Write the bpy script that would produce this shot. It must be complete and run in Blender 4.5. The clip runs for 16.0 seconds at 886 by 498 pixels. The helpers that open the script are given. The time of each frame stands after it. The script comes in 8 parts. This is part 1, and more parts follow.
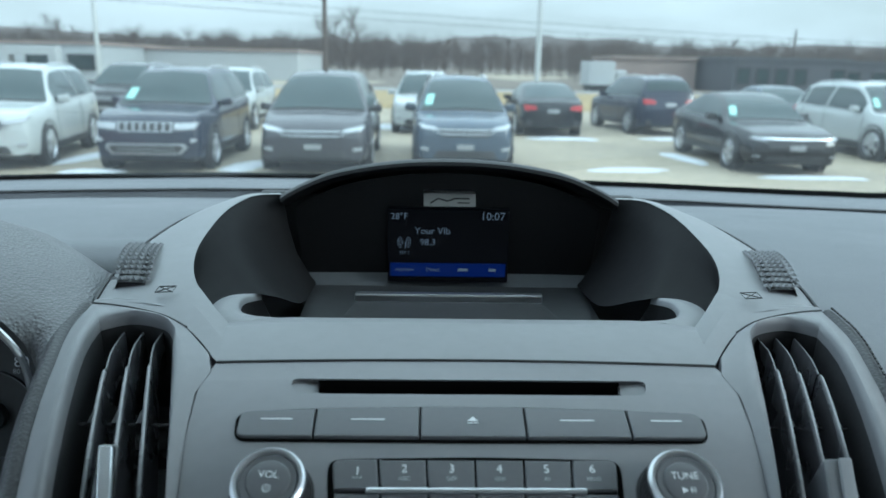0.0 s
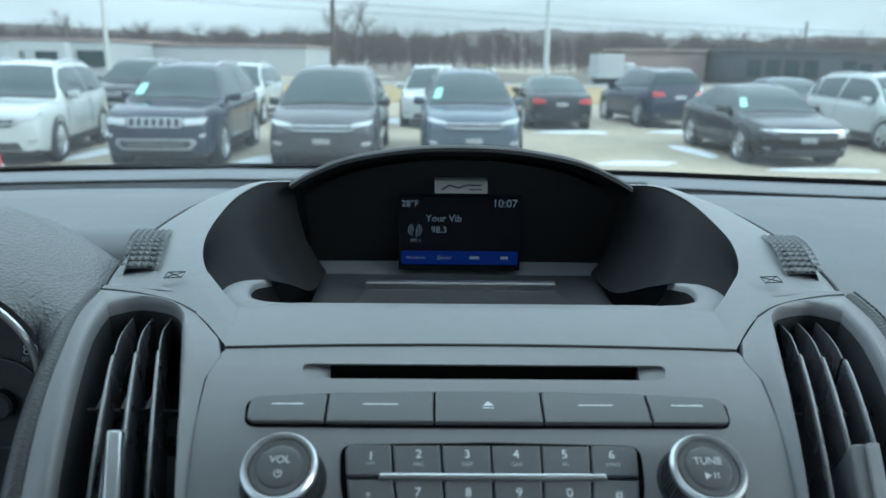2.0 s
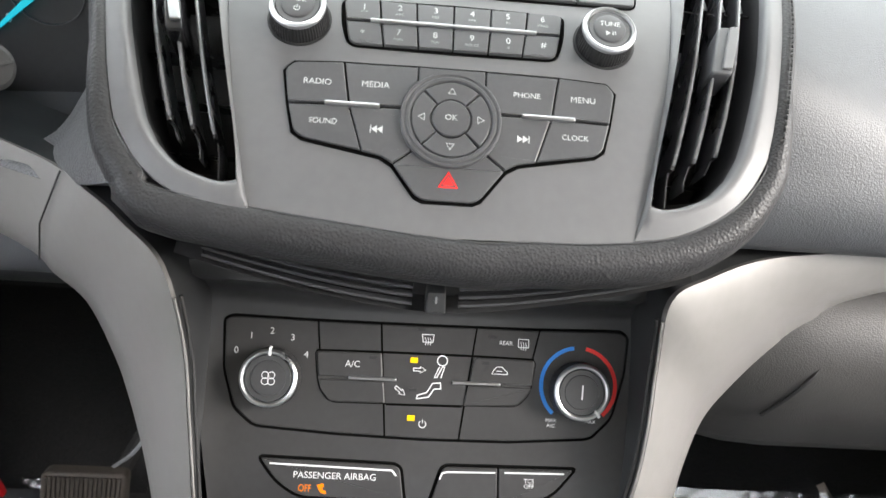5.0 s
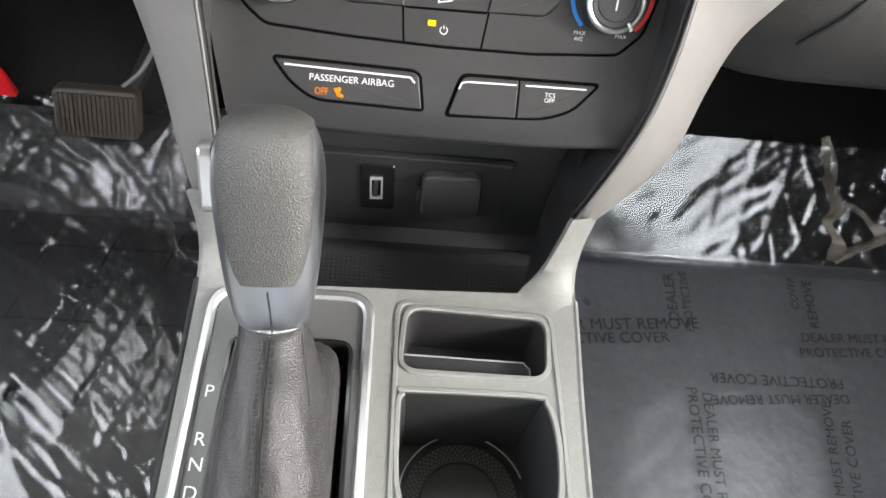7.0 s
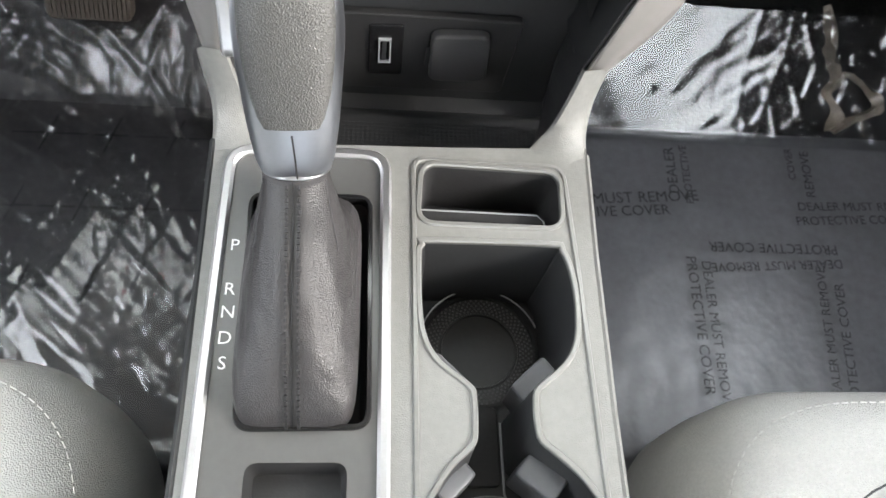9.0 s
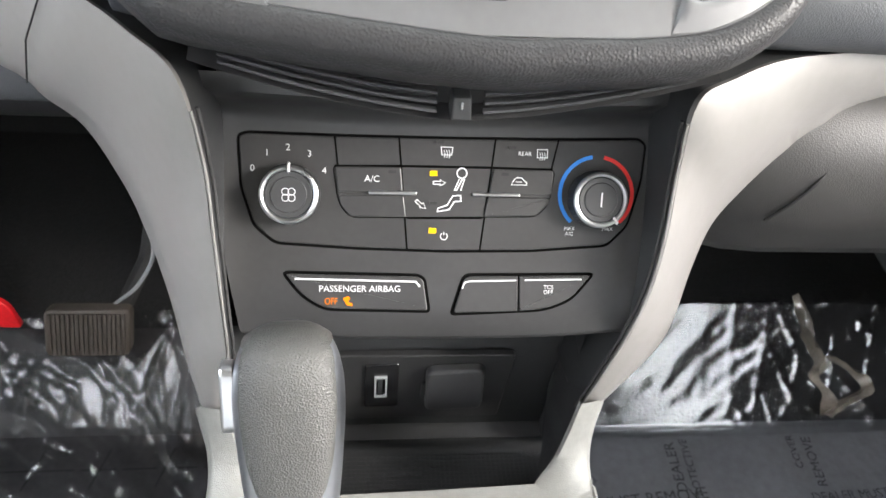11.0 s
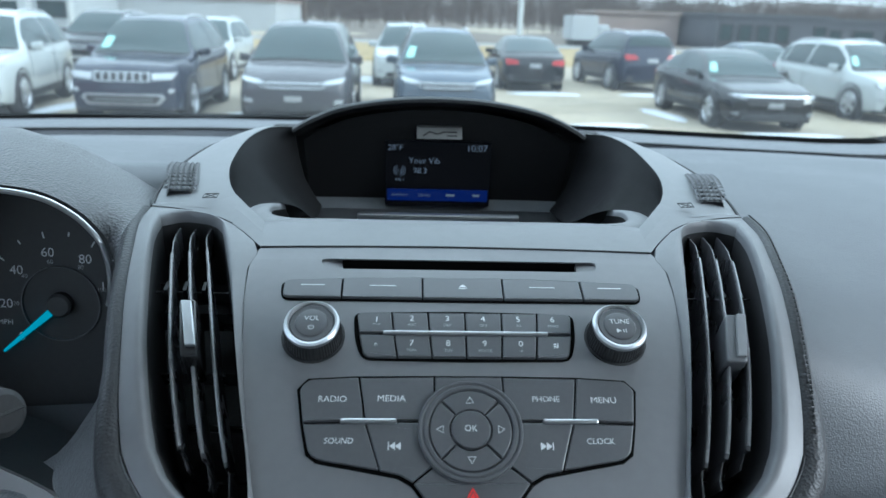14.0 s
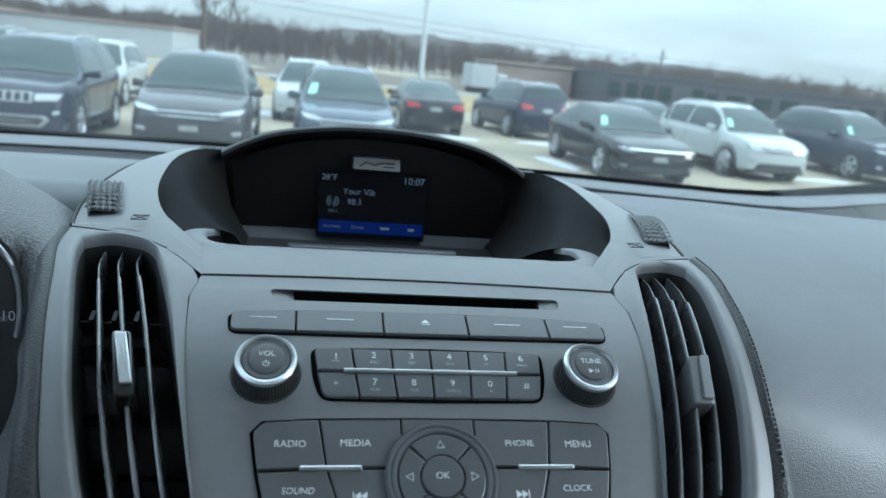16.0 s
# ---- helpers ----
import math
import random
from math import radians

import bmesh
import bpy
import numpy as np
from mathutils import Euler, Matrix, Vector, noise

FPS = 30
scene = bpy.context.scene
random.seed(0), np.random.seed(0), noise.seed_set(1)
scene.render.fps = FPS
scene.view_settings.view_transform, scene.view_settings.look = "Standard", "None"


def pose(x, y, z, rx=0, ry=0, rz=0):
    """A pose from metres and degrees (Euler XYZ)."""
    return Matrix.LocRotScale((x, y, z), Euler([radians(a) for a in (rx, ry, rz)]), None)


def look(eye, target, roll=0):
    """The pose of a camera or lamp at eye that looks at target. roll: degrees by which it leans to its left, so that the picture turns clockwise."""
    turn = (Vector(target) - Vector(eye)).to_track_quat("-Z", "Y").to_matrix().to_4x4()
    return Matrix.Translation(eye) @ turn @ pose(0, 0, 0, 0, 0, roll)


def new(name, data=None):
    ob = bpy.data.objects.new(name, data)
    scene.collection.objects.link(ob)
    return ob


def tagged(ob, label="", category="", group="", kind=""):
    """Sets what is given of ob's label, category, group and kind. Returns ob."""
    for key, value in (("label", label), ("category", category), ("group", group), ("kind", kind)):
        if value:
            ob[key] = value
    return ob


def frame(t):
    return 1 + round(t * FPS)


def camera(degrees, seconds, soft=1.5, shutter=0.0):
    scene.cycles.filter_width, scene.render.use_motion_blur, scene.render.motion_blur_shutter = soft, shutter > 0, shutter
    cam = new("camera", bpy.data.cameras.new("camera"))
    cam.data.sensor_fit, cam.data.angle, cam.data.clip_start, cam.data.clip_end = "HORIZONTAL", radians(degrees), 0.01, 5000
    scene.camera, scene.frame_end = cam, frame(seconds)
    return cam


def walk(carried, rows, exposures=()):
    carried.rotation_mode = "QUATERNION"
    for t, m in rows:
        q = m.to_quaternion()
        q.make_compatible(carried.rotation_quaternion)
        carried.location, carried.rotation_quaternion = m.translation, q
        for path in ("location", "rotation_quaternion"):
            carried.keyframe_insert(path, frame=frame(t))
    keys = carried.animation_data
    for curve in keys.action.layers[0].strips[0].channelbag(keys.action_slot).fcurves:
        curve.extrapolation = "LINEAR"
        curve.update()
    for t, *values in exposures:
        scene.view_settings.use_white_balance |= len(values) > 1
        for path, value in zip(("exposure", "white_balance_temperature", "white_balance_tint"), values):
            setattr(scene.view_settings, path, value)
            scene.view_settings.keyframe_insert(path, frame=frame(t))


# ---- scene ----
cam = camera(61.61, 16.0)
PATH = [
    (0.0, pose(-0.0215, -0.2002, 1.1307, 75.99, -1.11, -1.43)),
    (0.5, pose(-0.0218, -0.1851, 1.1246, 76.16, -0.88, -1.43)),
    (1.0, pose(-0.0252, -0.1874, 1.1223, 76.20, -0.74, -1.22)),
    (1.5, pose(-0.0285, -0.1868, 1.1211, 76.12, -0.67, -0.99)),
    (2.0, pose(-0.0233, -0.1943, 1.1237, 75.55, -0.74, -0.82)),
    (2.5, pose(-0.0158, -0.2222, 1.1307, 74.32, -1.10, -0.79)),
    (3.0, pose(-0.0178, -0.2287, 1.1273, 72.21, -1.69, -0.84)),
    (3.2, pose(-0.0175, -0.2428, 1.1254, 71.07, -1.92, -0.85)),
    (5.3, pose(-0.0254, -0.3199, 1.1025, 49.58, -5.52, -0.76)),
    (5.5, pose(-0.0269, -0.3227, 1.0992, 46.93, -5.80, -0.51)),
    (6.0, pose(-0.0295, -0.3222, 1.0904, 39.95, -6.31, 0.03)),
    (6.5, pose(-0.0303, -0.3239, 1.0788, 33.61, -6.49, 0.73)),
    (7.0, pose(-0.0299, -0.3261, 1.0712, 27.89, -6.46, 0.98)),
    (7.5, pose(-0.0324, -0.3344, 1.0641, 23.51, -6.44, 0.86)),
    (8.0, pose(-0.0410, -0.3629, 1.0634, 21.17, -6.54, 0.42)),
    (8.2, pose(-0.0424, -0.3709, 1.0605, 20.52, -6.59, 0.23)),
    (10.3, pose(-0.0509, -0.3360, 1.0730, 31.67, -6.27, -3.14)),
    (10.5, pose(-0.0507, -0.3322, 1.0771, 34.71, -5.95, -3.43)),
    (11.0, pose(-0.0541, -0.3221, 1.0855, 41.99, -5.63, -4.33)),
    (11.5, pose(-0.0441, -0.3179, 1.0948, 48.90, -4.22, -4.23)),
    (12.0, pose(-0.0458, -0.3176, 1.1016, 55.94, -3.98, -4.44)),
    (12.5, pose(-0.0469, -0.3087, 1.1107, 62.31, -3.57, -4.24)),
    (13.0, pose(-0.0450, -0.2991, 1.1323, 67.14, -3.03, -3.70)),
    (13.5, pose(-0.0461, -0.2864, 1.1243, 70.47, -2.42, -3.13)),
    (14.0, pose(-0.0329, -0.2946, 1.1277, 72.61, -1.88, -2.80)),
    (14.5, pose(-0.0307, -0.2893, 1.1259, 73.96, -1.73, -3.09)),
    (15.0, pose(-0.0401, -0.2857, 1.1271, 74.96, -2.25, -4.60)),
    (15.5, pose(-0.0472, -0.2779, 1.1210, 75.81, -3.26, -6.77)),
    (16.0, pose(-0.0650, -0.2713, 1.1160, 76.14, -5.64, -10.12)),
]
LIGHT = [(0.0, 0.84, 5280, -4), (3.2, 0.90, 5280, -3), (5.3, 2.3, 6700, 11), (8.2, 2.4, 6600, 10), (10.3, 2.5, 6600, 10), (11.0, 2.65, 6600, 10), (11.8, 2.5, 6550, 9), (12.6, 1.75, 6400, 10), (13.2, 1.30, 5750, 10), (14.0, 1.08, 5250, 1), (16.0, 0.95, 5220, -3)]
walk(cam, PATH, LIGHT)

cam.data.dof.use_dof = True
cam.data.dof.focus_distance = 0.43
cam.data.dof.aperture_fstop = 12.0


# ---- world and sun: a bright sky with thin cloud ----
def make_world():
    w = bpy.data.worlds.new("sky")
    scene.world = w
    w.use_nodes = True
    nt = w.node_tree
    nt.nodes.clear()
    out = nt.nodes.new("ShaderNodeOutputWorld")
    bg = nt.nodes.new("ShaderNodeBackground")
    sky = nt.nodes.new("ShaderNodeTexSky")
    sky.sky_type, sky.sun_disc = "NISHITA", False
    sky.sun_elevation, sky.sun_rotation = radians(SUN_UP), radians(SUN_TURN)
    sky.dust_density = 3.0
    gain = nt.nodes.new("ShaderNodeVectorMath")
    gain.operation = "SCALE"
    gain.inputs["Scale"].default_value = SKY_GAIN
    nt.links.new(sky.outputs[0], gain.inputs[0])
    tc = nt.nodes.new("ShaderNodeTexCoord")
    mp = nt.nodes.new("ShaderNodeMapping")
    mp.inputs["Scale"].default_value = (1.0, 1.0, 5.5)
    nz = nt.nodes.new("ShaderNodeTexNoise")
    nz.inputs["Scale"].default_value = 2.6
    nz.inputs["Detail"].default_value = 7.0
    nz.inputs["Roughness"].default_value = 0.55
    rp = nt.nodes.new("ShaderNodeValToRGB")
    rp.color_ramp.elements[0].position, rp.color_ramp.elements[1].position = 0.30, 0.62
    rp.color_ramp.elements[0].color = (0.6, 0.6, 0.6, 1)
    mix = nt.nodes.new("ShaderNodeMix")
    mix.data_type = "RGBA"
    mix.inputs[7].default_value = CLOUD
    nt.links.new(tc.outputs["Generated"], mp.inputs[0])
    nt.links.new(mp.outputs[0], nz.inputs["Vector"])
    nt.links.new(nz.outputs["Fac"], rp.inputs[0])
    nt.links.new(rp.outputs[0], mix.inputs[0])
    nt.links.new(gain.outputs[0], mix.inputs[6])
    # an overcast sky is brighter overhead than at the horizon
    sep = nt.nodes.new("ShaderNodeSeparateXYZ")
    nt.links.new(tc.outputs["Generated"], sep.inputs[0])
    up = nt.nodes.new("ShaderNodeMath")
    up.operation, up.use_clamp = "MULTIPLY_ADD", False
    up.inputs[1].default_value, up.inputs[2].default_value = 2.6, 0.58
    nt.links.new(sep.outputs[2], up.inputs[0])
    lift = nt.nodes.new("ShaderNodeVectorMath")
    lift.operation = "SCALE"
    nt.links.new(mix.outputs[2], lift.inputs[0])
    nt.links.new(up.outputs[0], lift.inputs["Scale"])
    nt.links.new(lift.outputs[0], bg.inputs[0])
    bg.inputs[1].default_value = SKY_STRENGTH
    nt.links.new(bg.outputs[0], out.inputs[0])


SUN_UP, SUN_TURN = 28.0, 108.0
SKY_GAIN, SKY_STRENGTH = 1.0, 0.12
CLOUD = (8.1, 8.5, 9.0, 1.0)
make_world()
sun = new("sun", bpy.data.lights.new("sun", "SUN"))
sun.data.energy, sun.data.angle, sun.data.color = 1.6, radians(20), (1.0, 0.97, 0.93)
sun.matrix_world = look((0, 0, 0), (-math.sin(radians(SUN_TURN)) * math.cos(radians(SUN_UP)), -math.cos(radians(SUN_TURN)) * math.cos(radians(SUN_UP)), -math.sin(radians(SUN_UP))))


# ---- materials ----
def material(name, color, rough=0.5, metal=0.0, vary=0.12, grain=0.0, grain_scale=900.0, cell=False, stain=30.0, spec=0.5, coat=0.0):
    """A surface with colour variation at two scales and fine relief (grain in metres, sizes in real units)."""
    m = bpy.data.materials.new(name)
    m.use_nodes = True
    nt = m.node_tree
    b = nt.nodes["Principled BSDF"]
    b.inputs["Roughness"].default_value, b.inputs["Metallic"].default_value = rough, metal
    b.inputs["Specular IOR Level"].default_value = spec
    b.inputs["Coat Weight"].default_value = coat
    tc = nt.nodes.new("ShaderNodeTexCoord")
    n1 = nt.nodes.new("ShaderNodeTexNoise")
    n1.inputs["Scale"].default_value, n1.inputs["Detail"].default_value = stain, 6.0
    n2 = nt.nodes.new("ShaderNodeTexNoise")
    n2.inputs["Scale"].default_value, n2.inputs["Detail"].default_value = stain * 14, 3.0
    for n in (n1, n2):
        nt.links.new(tc.outputs["Object"], n.inputs["Vector"])
    add = nt.nodes.new("ShaderNodeMath")
    add.operation = "ADD"
    nt.links.new(n1.outputs["Fac"], add.inputs[0])
    nt.links.new(n2.outputs["Fac"], add.inputs[1])
    mr = nt.nodes.new("ShaderNodeMapRange")
    mr.inputs["From Min"].default_value, mr.inputs["From Max"].default_value = 0.7, 1.3
    mr.inputs["To Min"].default_value, mr.inputs["To Max"].default_value = 1 - vary, 1 + vary
    nt.links.new(add.outputs[0], mr.inputs["Value"])
    sc = nt.nodes.new("ShaderNodeVectorMath")
    sc.operation = "SCALE"
    sc.inputs[0].default_value = color[:3]
    nt.links.new(mr.outputs[0], sc.inputs["Scale"])
    nt.links.new(sc.outputs[0], b.inputs["Base Color"])
    rr = nt.nodes.new("ShaderNodeMapRange")
    rr.inputs["From Min"].default_value, rr.inputs["From Max"].default_value = 0.3, 0.7
    rr.inputs["To Min"].default_value, rr.inputs["To Max"].default_value = max(0.03, rough - 0.06), min(1, rough + 0.06)
    nt.links.new(n1.outputs["Fac"], rr.inputs["Value"])
    nt.links.new(rr.outputs[0], b.inputs["Roughness"])
    if grain:
        if cell:
            g = nt.nodes.new("ShaderNodeTexVoronoi")
            g.feature = "SMOOTH_F1"
            g.inputs["Scale"].default_value = grain_scale
            g.inputs["Smoothness"].default_value = 0.6
            h = g.outputs["Distance"]
        else:
            g = nt.nodes.new("ShaderNodeTexNoise")
            g.inputs["Scale"].default_value, g.inputs["Detail"].default_value = grain_scale, 2.0
            h = g.outputs["Fac"]
        nt.links.new(tc.outputs["Object"], g.inputs["Vector"])
        bp = nt.nodes.new("ShaderNodeBump")
        bp.inputs["Strength"].default_value, bp.inputs["Distance"].default_value = 0.8, grain
        nt.links.new(h, bp.inputs["Height"])
        nt.links.new(bp.outputs[0], b.inputs["Normal"])
    return m


def glow(name, color, strength):
    m = bpy.data.materials.new(name)
    m.use_nodes = True
    b = m.node_tree.nodes["Principled BSDF"]
    b.inputs["Base Color"].default_value = (0.004, 0.004, 0.005, 1)
    b.inputs["Emission Color"].default_value = (*color, 1)
    b.inputs["Emission Strength"].default_value = strength
    b.inputs["Specular IOR Level"].default_value = 0.1
    return m


def clear(name, tint, gloss=1.0, rough=0.02, ior=1.45, haze=0.0, bump=0.0, bump_scale=40.0, veil=0.0):
    """Thin clear sheet: lets light straight through, with a mirror share that grows with the angle."""
    m = bpy.data.materials.new(name)
    m.use_nodes = True
    nt = m.node_tree
    nt.nodes.clear()
    out = nt.nodes.new("ShaderNodeOutputMaterial")
    tr, gl, mix = nt.nodes.new("ShaderNodeBsdfTransparent"), nt.nodes.new("ShaderNodeBsdfGlossy"), nt.nodes.new("ShaderNodeMixShader")
    tr.inputs[0].default_value = (*tint, 1)
    gl.inputs["Roughness"].default_value = rough
    fr = nt.nodes.new("ShaderNodeFresnel")
    fr.inputs["IOR"].default_value = ior
    mu = nt.nodes.new("ShaderNodeMath")
    mu.operation = "MULTIPLY_ADD"
    mu.inputs[1].default_value, mu.inputs[2].default_value = gloss, haze
    nt.links.new(fr.outputs[0], mu.inputs[0])
    nt.links.new(mu.outputs[0], mix.inputs[0])
    nt.links.new(tr.outputs[0], mix.inputs[1])
    nt.links.new(gl.outputs[0], mix.inputs[2])
    if bump:
        tc = nt.nodes.new("ShaderNodeTexCoord")
        n = nt.nodes.new("ShaderNodeTexNoise")
        n.inputs["Scale"].default_value, n.inputs["Detail"].default_value = bump_scale, 4.0
        bp = nt.nodes.new("ShaderNodeBump")
        bp.inputs["Distance"].default_value = bump
        nt.links.new(tc.outputs["Object"], n.inputs["Vector"])
        nt.links.new(n.outputs["Fac"], bp.inputs["Height"])
        nt.links.new(bp.outputs[0], gl.inputs["Normal"])
        nt.links.new(bp.outputs[0], fr.inputs["Normal"])
    if veil:
        # a thin scattering share, added to imitate the glare that veils the windscreen
        tl, m2 = nt.nodes.new("ShaderNodeBsdfTranslucent"), nt.nodes.new("ShaderNodeMixShader")
        tl.inputs[0].default_value = (0.9, 0.9, 0.88, 1)
        m2.inputs[0].default_value = veil
        nt.links.new(mix.outputs[0], m2.inputs[1])
        nt.links.new(tl.outputs[0], m2.inputs[2])
        mix = m2
    nt.links.new(mix.outputs[0], out.inputs[0])
    return m


M_SILVER = material("satin_grey_paint", (0.140, 0.142, 0.147), 0.5, 0.0, 0.05, 0.00006, 2600, stain=12)
M_PANEL = material("grey_panel_plastic", (0.140, 0.141, 0.146), 0.47, 0.1, 0.05, 0.00006, 2600, stain=12)
M_DASH = material("grained_dash_foam", (0.07, 0.0735, 0.081), 0.54, 0, 0.06, 0.00024, 1100, True, stain=8)
M_COWL = material("charcoal_grained_vinyl", (0.090, 0.091, 0.095), 0.5, 0, 0.1, 0.0010, 620, True, stain=14)
M_LEATHER = material("black_grained_vinyl", (0.034, 0.034, 0.036), 0.5, 0, 0.1, 0.0005, 700, True, stain=14, spec=0.3)
M_GLOVE = material("dark_glove_box_vinyl", (0.048, 0.046, 0.045), 0.48, 0, 0.08, 0.00025, 1000, True, stain=10, spec=0.35)
M_BOOT = material("black_leather", (0.036, 0.034, 0.035), 0.42, 0, 0.12, 0.0004, 1300, True, stain=25)
M_BLACK = material("black_plastic", (0.025, 0.026, 0.0275), 0.5, 0, 0.12, 0.0001, 1800, stain=20)
M_DEEP = material("matt_black_plastic", (0.018, 0.018, 0.019), 0.7, 0, 0.2, 0.0001, 900, stain=30)
M_DUCT = material("duct_black_plastic", (0.022, 0.022, 0.023), 0.7, 0, 0.2, stain=30, spec=0.3)
M_GAP = material("black_gap", (0.004, 0.004, 0.004), 0.9, 0, 0.1, spec=0.02)
M_GLOSSBLACK = material("gloss_black_plastic", (0.012, 0.012, 0.013), 0.16, 0, 0.1, stain=20)
M_VANE = material("vent_blade_plastic", (0.045, 0.045, 0.048), 0.28, 0, 0.1, stain=40)
# paler than the blades: a highlight put into the colour
M_BLADEGLINT = material("blade_glint_paint", (0.16, 0.16, 0.165), 0.25, 0.2, 0.1, stain=40)
M_BUTTON = material("charcoal_button", (0.082, 0.083, 0.088), 0.4, 0, 0.06, 0.00004, 2600, stain=30)
M_CLIMATE = material("charcoal_panel", (0.030, 0.030, 0.031), 0.4, 0, 0.08, 0.00005, 2600, stain=16, spec=0.4)
M_KNOBCAP = material("dark_knob_cap", (0.032, 0.033, 0.035), 0.36, 0, 0.06, 0.00004, 2600, stain=30)
M_CAP = material("socket_cap_plastic", (0.05, 0.05, 0.052), 0.4, 0, 0.06, 0.00004, 2600, stain=30)
M_KNURL = material("ribbed_black_rubber", (0.02, 0.02, 0.021), 0.4, 0, 0.1, stain=60)
M_CHROME = material("bright_chrome", (0.75, 0.76, 0.78), 0.14, 1.0, 0.03, stain=40)
M_SATIN = material("satin_chrome", (0.48, 0.49, 0.505), 0.32, 1.0, 0.04, stain=40)
M_TRIM = material("silver_trim_paint", (0.205, 0.197, 0.192), 0.42, 0.15, 0.04, 0.00005, 2400, stain=10)
M_CONSOLE = material("grey_console_plastic", (0.195, 0.195, 0.187), 0.5, 0.1, 0.08, 0.0002, 1400, True, stain=16)
M_PLATE = material("satin_shifter_plate", (0.24, 0.24, 0.232), 0.36, 0.4, 0.05, 0.00004, 2000, stain=16)
M_WHITE = material("white_marking", (0.60, 0.61, 0.62), 0.5, vary=0.05)
M_GREYMARK = material("grey_marking", (0.32, 0.33, 0.34), 0.5, vary=0.05)
M_RED = material("red_marking", (0.75, 0.03, 0.03), 0.5, vary=0.05)
M_BLUE = material("blue_marking", (0.02, 0.2, 0.62), 0.5, vary=0.05)
M_AMBER = glow("amber_lamp", (1.0, 0.25, 0.0), 0.35)
M_YELLOW = glow("yellow_lamp", (1.0, 0.62, 0.0), 0.4)
M_SCREEN = glow("dark_screen", (0.002, 0.003, 0.01), 0.02)
M_POD = material("black_pod_plastic", (0.008, 0.008, 0.0085), 0.5, 0, 0.1, 0.0001, 1500, stain=14, spec=0.2)
M_INNER = material("dark_pod_lining", (0.012, 0.012, 0.0125), 0.6, 0, 0.1, 0.0001, 1500, stain=14, spec=0.02)
M_SCREENTEXT = glow("screen_text", (0.42, 0.5, 0.62), 0.11)
M_SCREENBLUE = glow("screen_blue_bar", (0.004, 0.026, 0.22), 0.15)
M_TEAL = glow("teal_needle", (0.01, 0.42, 0.55), 0.3)
M_CARPET = material("black_carpet", (0.015, 0.015, 0.016), 0.95, 0, 0.3, 0.002, 300, stain=20)
M_PAPER = material("printed_floor_paper", (0.100, 0.102, 0.112), 0.32, 0, 0.15, 0.0018, 42, stain=9)
M_COVER = material("dark_cover_sheet", (0.028, 0.027, 0.029), 0.6, 0, 0.25, 0.0006, 80, stain=10)
M_INK = material("black_ink", (0.01, 0.01, 0.012), 0.6)
M_FILM = clear("clear_floor_film", (0.90, 0.91, 0.92), 1.1, 0.03, 1.5, 0.003, 0.00015, 140)
M_SOFTFILM = clear("slack_floor_film", (0.88, 0.89, 0.90), 1.4, 0.13, 1.5, 0.01, 0.00015, 70)
M_FOLD = material("crumpled_film_fold", (0.24, 0.21, 0.18), 0.16, 0.0, 0.35, 0.0004, 300, stain=60, spec=0.9)
M_FABRIC = material("grey_woven_seat_fabric", (0.44, 0.44, 0.42), 0.9, 0, 0.08, 0.0010, 1100, True, stain=30)
M_THREAD = material("grey_thread", (0.5, 0.5, 0.48), 0.8)
M_DARKTHREAD = material("black_thread", (0.02, 0.02, 0.02), 0.8)
M_PEDAL = material("worn_pedal_rubber", (0.075, 0.063, 0.054), 0.55, 0, 0.25, 0.0004, 600, stain=40)
M_TAG = material("red_plastic_tag", (0.55, 0.01, 0.015), 0.4)
M_GLASS = clear("windscreen_glass", (0.70, 0.715, 0.665), 0.12, 0.0, 1.45, veil=0.014)
M_HEADLINER = material("pale_headliner_cloth", (0.68, 0.67, 0.65), 0.95, 0, 0.05, 0.0006, 500, stain=6)
M_DOOR = material("grey_door_trim", (0.22, 0.22, 0.225), 0.6, 0, 0.1, 0.0003, 600, stain=6)


# ---- building helpers ----
def thing(name, at, label, category, group="", kind=""):
    ob = new(name)
    ob.empty_display_size = 0.02
    ob.matrix_world = Matrix.Translation(at)
    tagged(ob, label, category, group, kind)
    ob["base"] = at
    return ob


def part(name, bm, mat, parent=None, label="", smooth=24):
    me = bpy.data.meshes.new(name)
    bmesh.ops.recalc_face_normals(bm, faces=bm.faces)
    if smooth:
        for f in bm.faces:
            f.smooth = True
        for e in bm.edges:
            if len(e.link_faces) == 2 and e.calc_face_angle(0) > radians(smooth):
                e.smooth = False
    bm.to_mesh(me)
    bm.free()
    me.materials.append(mat)
    ob = new(name, me)
    if parent is not None:
        ob.parent = parent
        if parent.type == "EMPTY":
            ob.matrix_parent_inverse = Matrix.Translation(Vector(parent["base"])).inverted()
    if label:
        ob["label"] = label
    return ob


def plain(u, v, h):
    return Vector((u, v, h))


def roundpoly(poly, r, n=5):
    """A polygon with its corners rounded; r: one radius or one for each corner."""
    out, k = [], len(poly)
    for i in range(k):
        p, a, b = Vector(poly[i]).to_2d(), Vector(poly[i - 1]).to_2d(), Vector(poly[(i + 1) % k]).to_2d()
        q = r[i] if isinstance(r, (list, tuple)) else r
        da, db = a - p, b - p
        q = min(q, da.length * 0.48, db.length * 0.48)
        if q <= 1e-6:
            out.append((p.x, p.y))
            continue
        s, e = p + da.normalized() * q, p + db.normalized() * q
        for j in range(n + 1):
            t = j / n
            w = s * (1 - t) ** 2 + p * 2 * t * (1 - t) + e * t * t
            out.append((w.x, w.y))
    return out


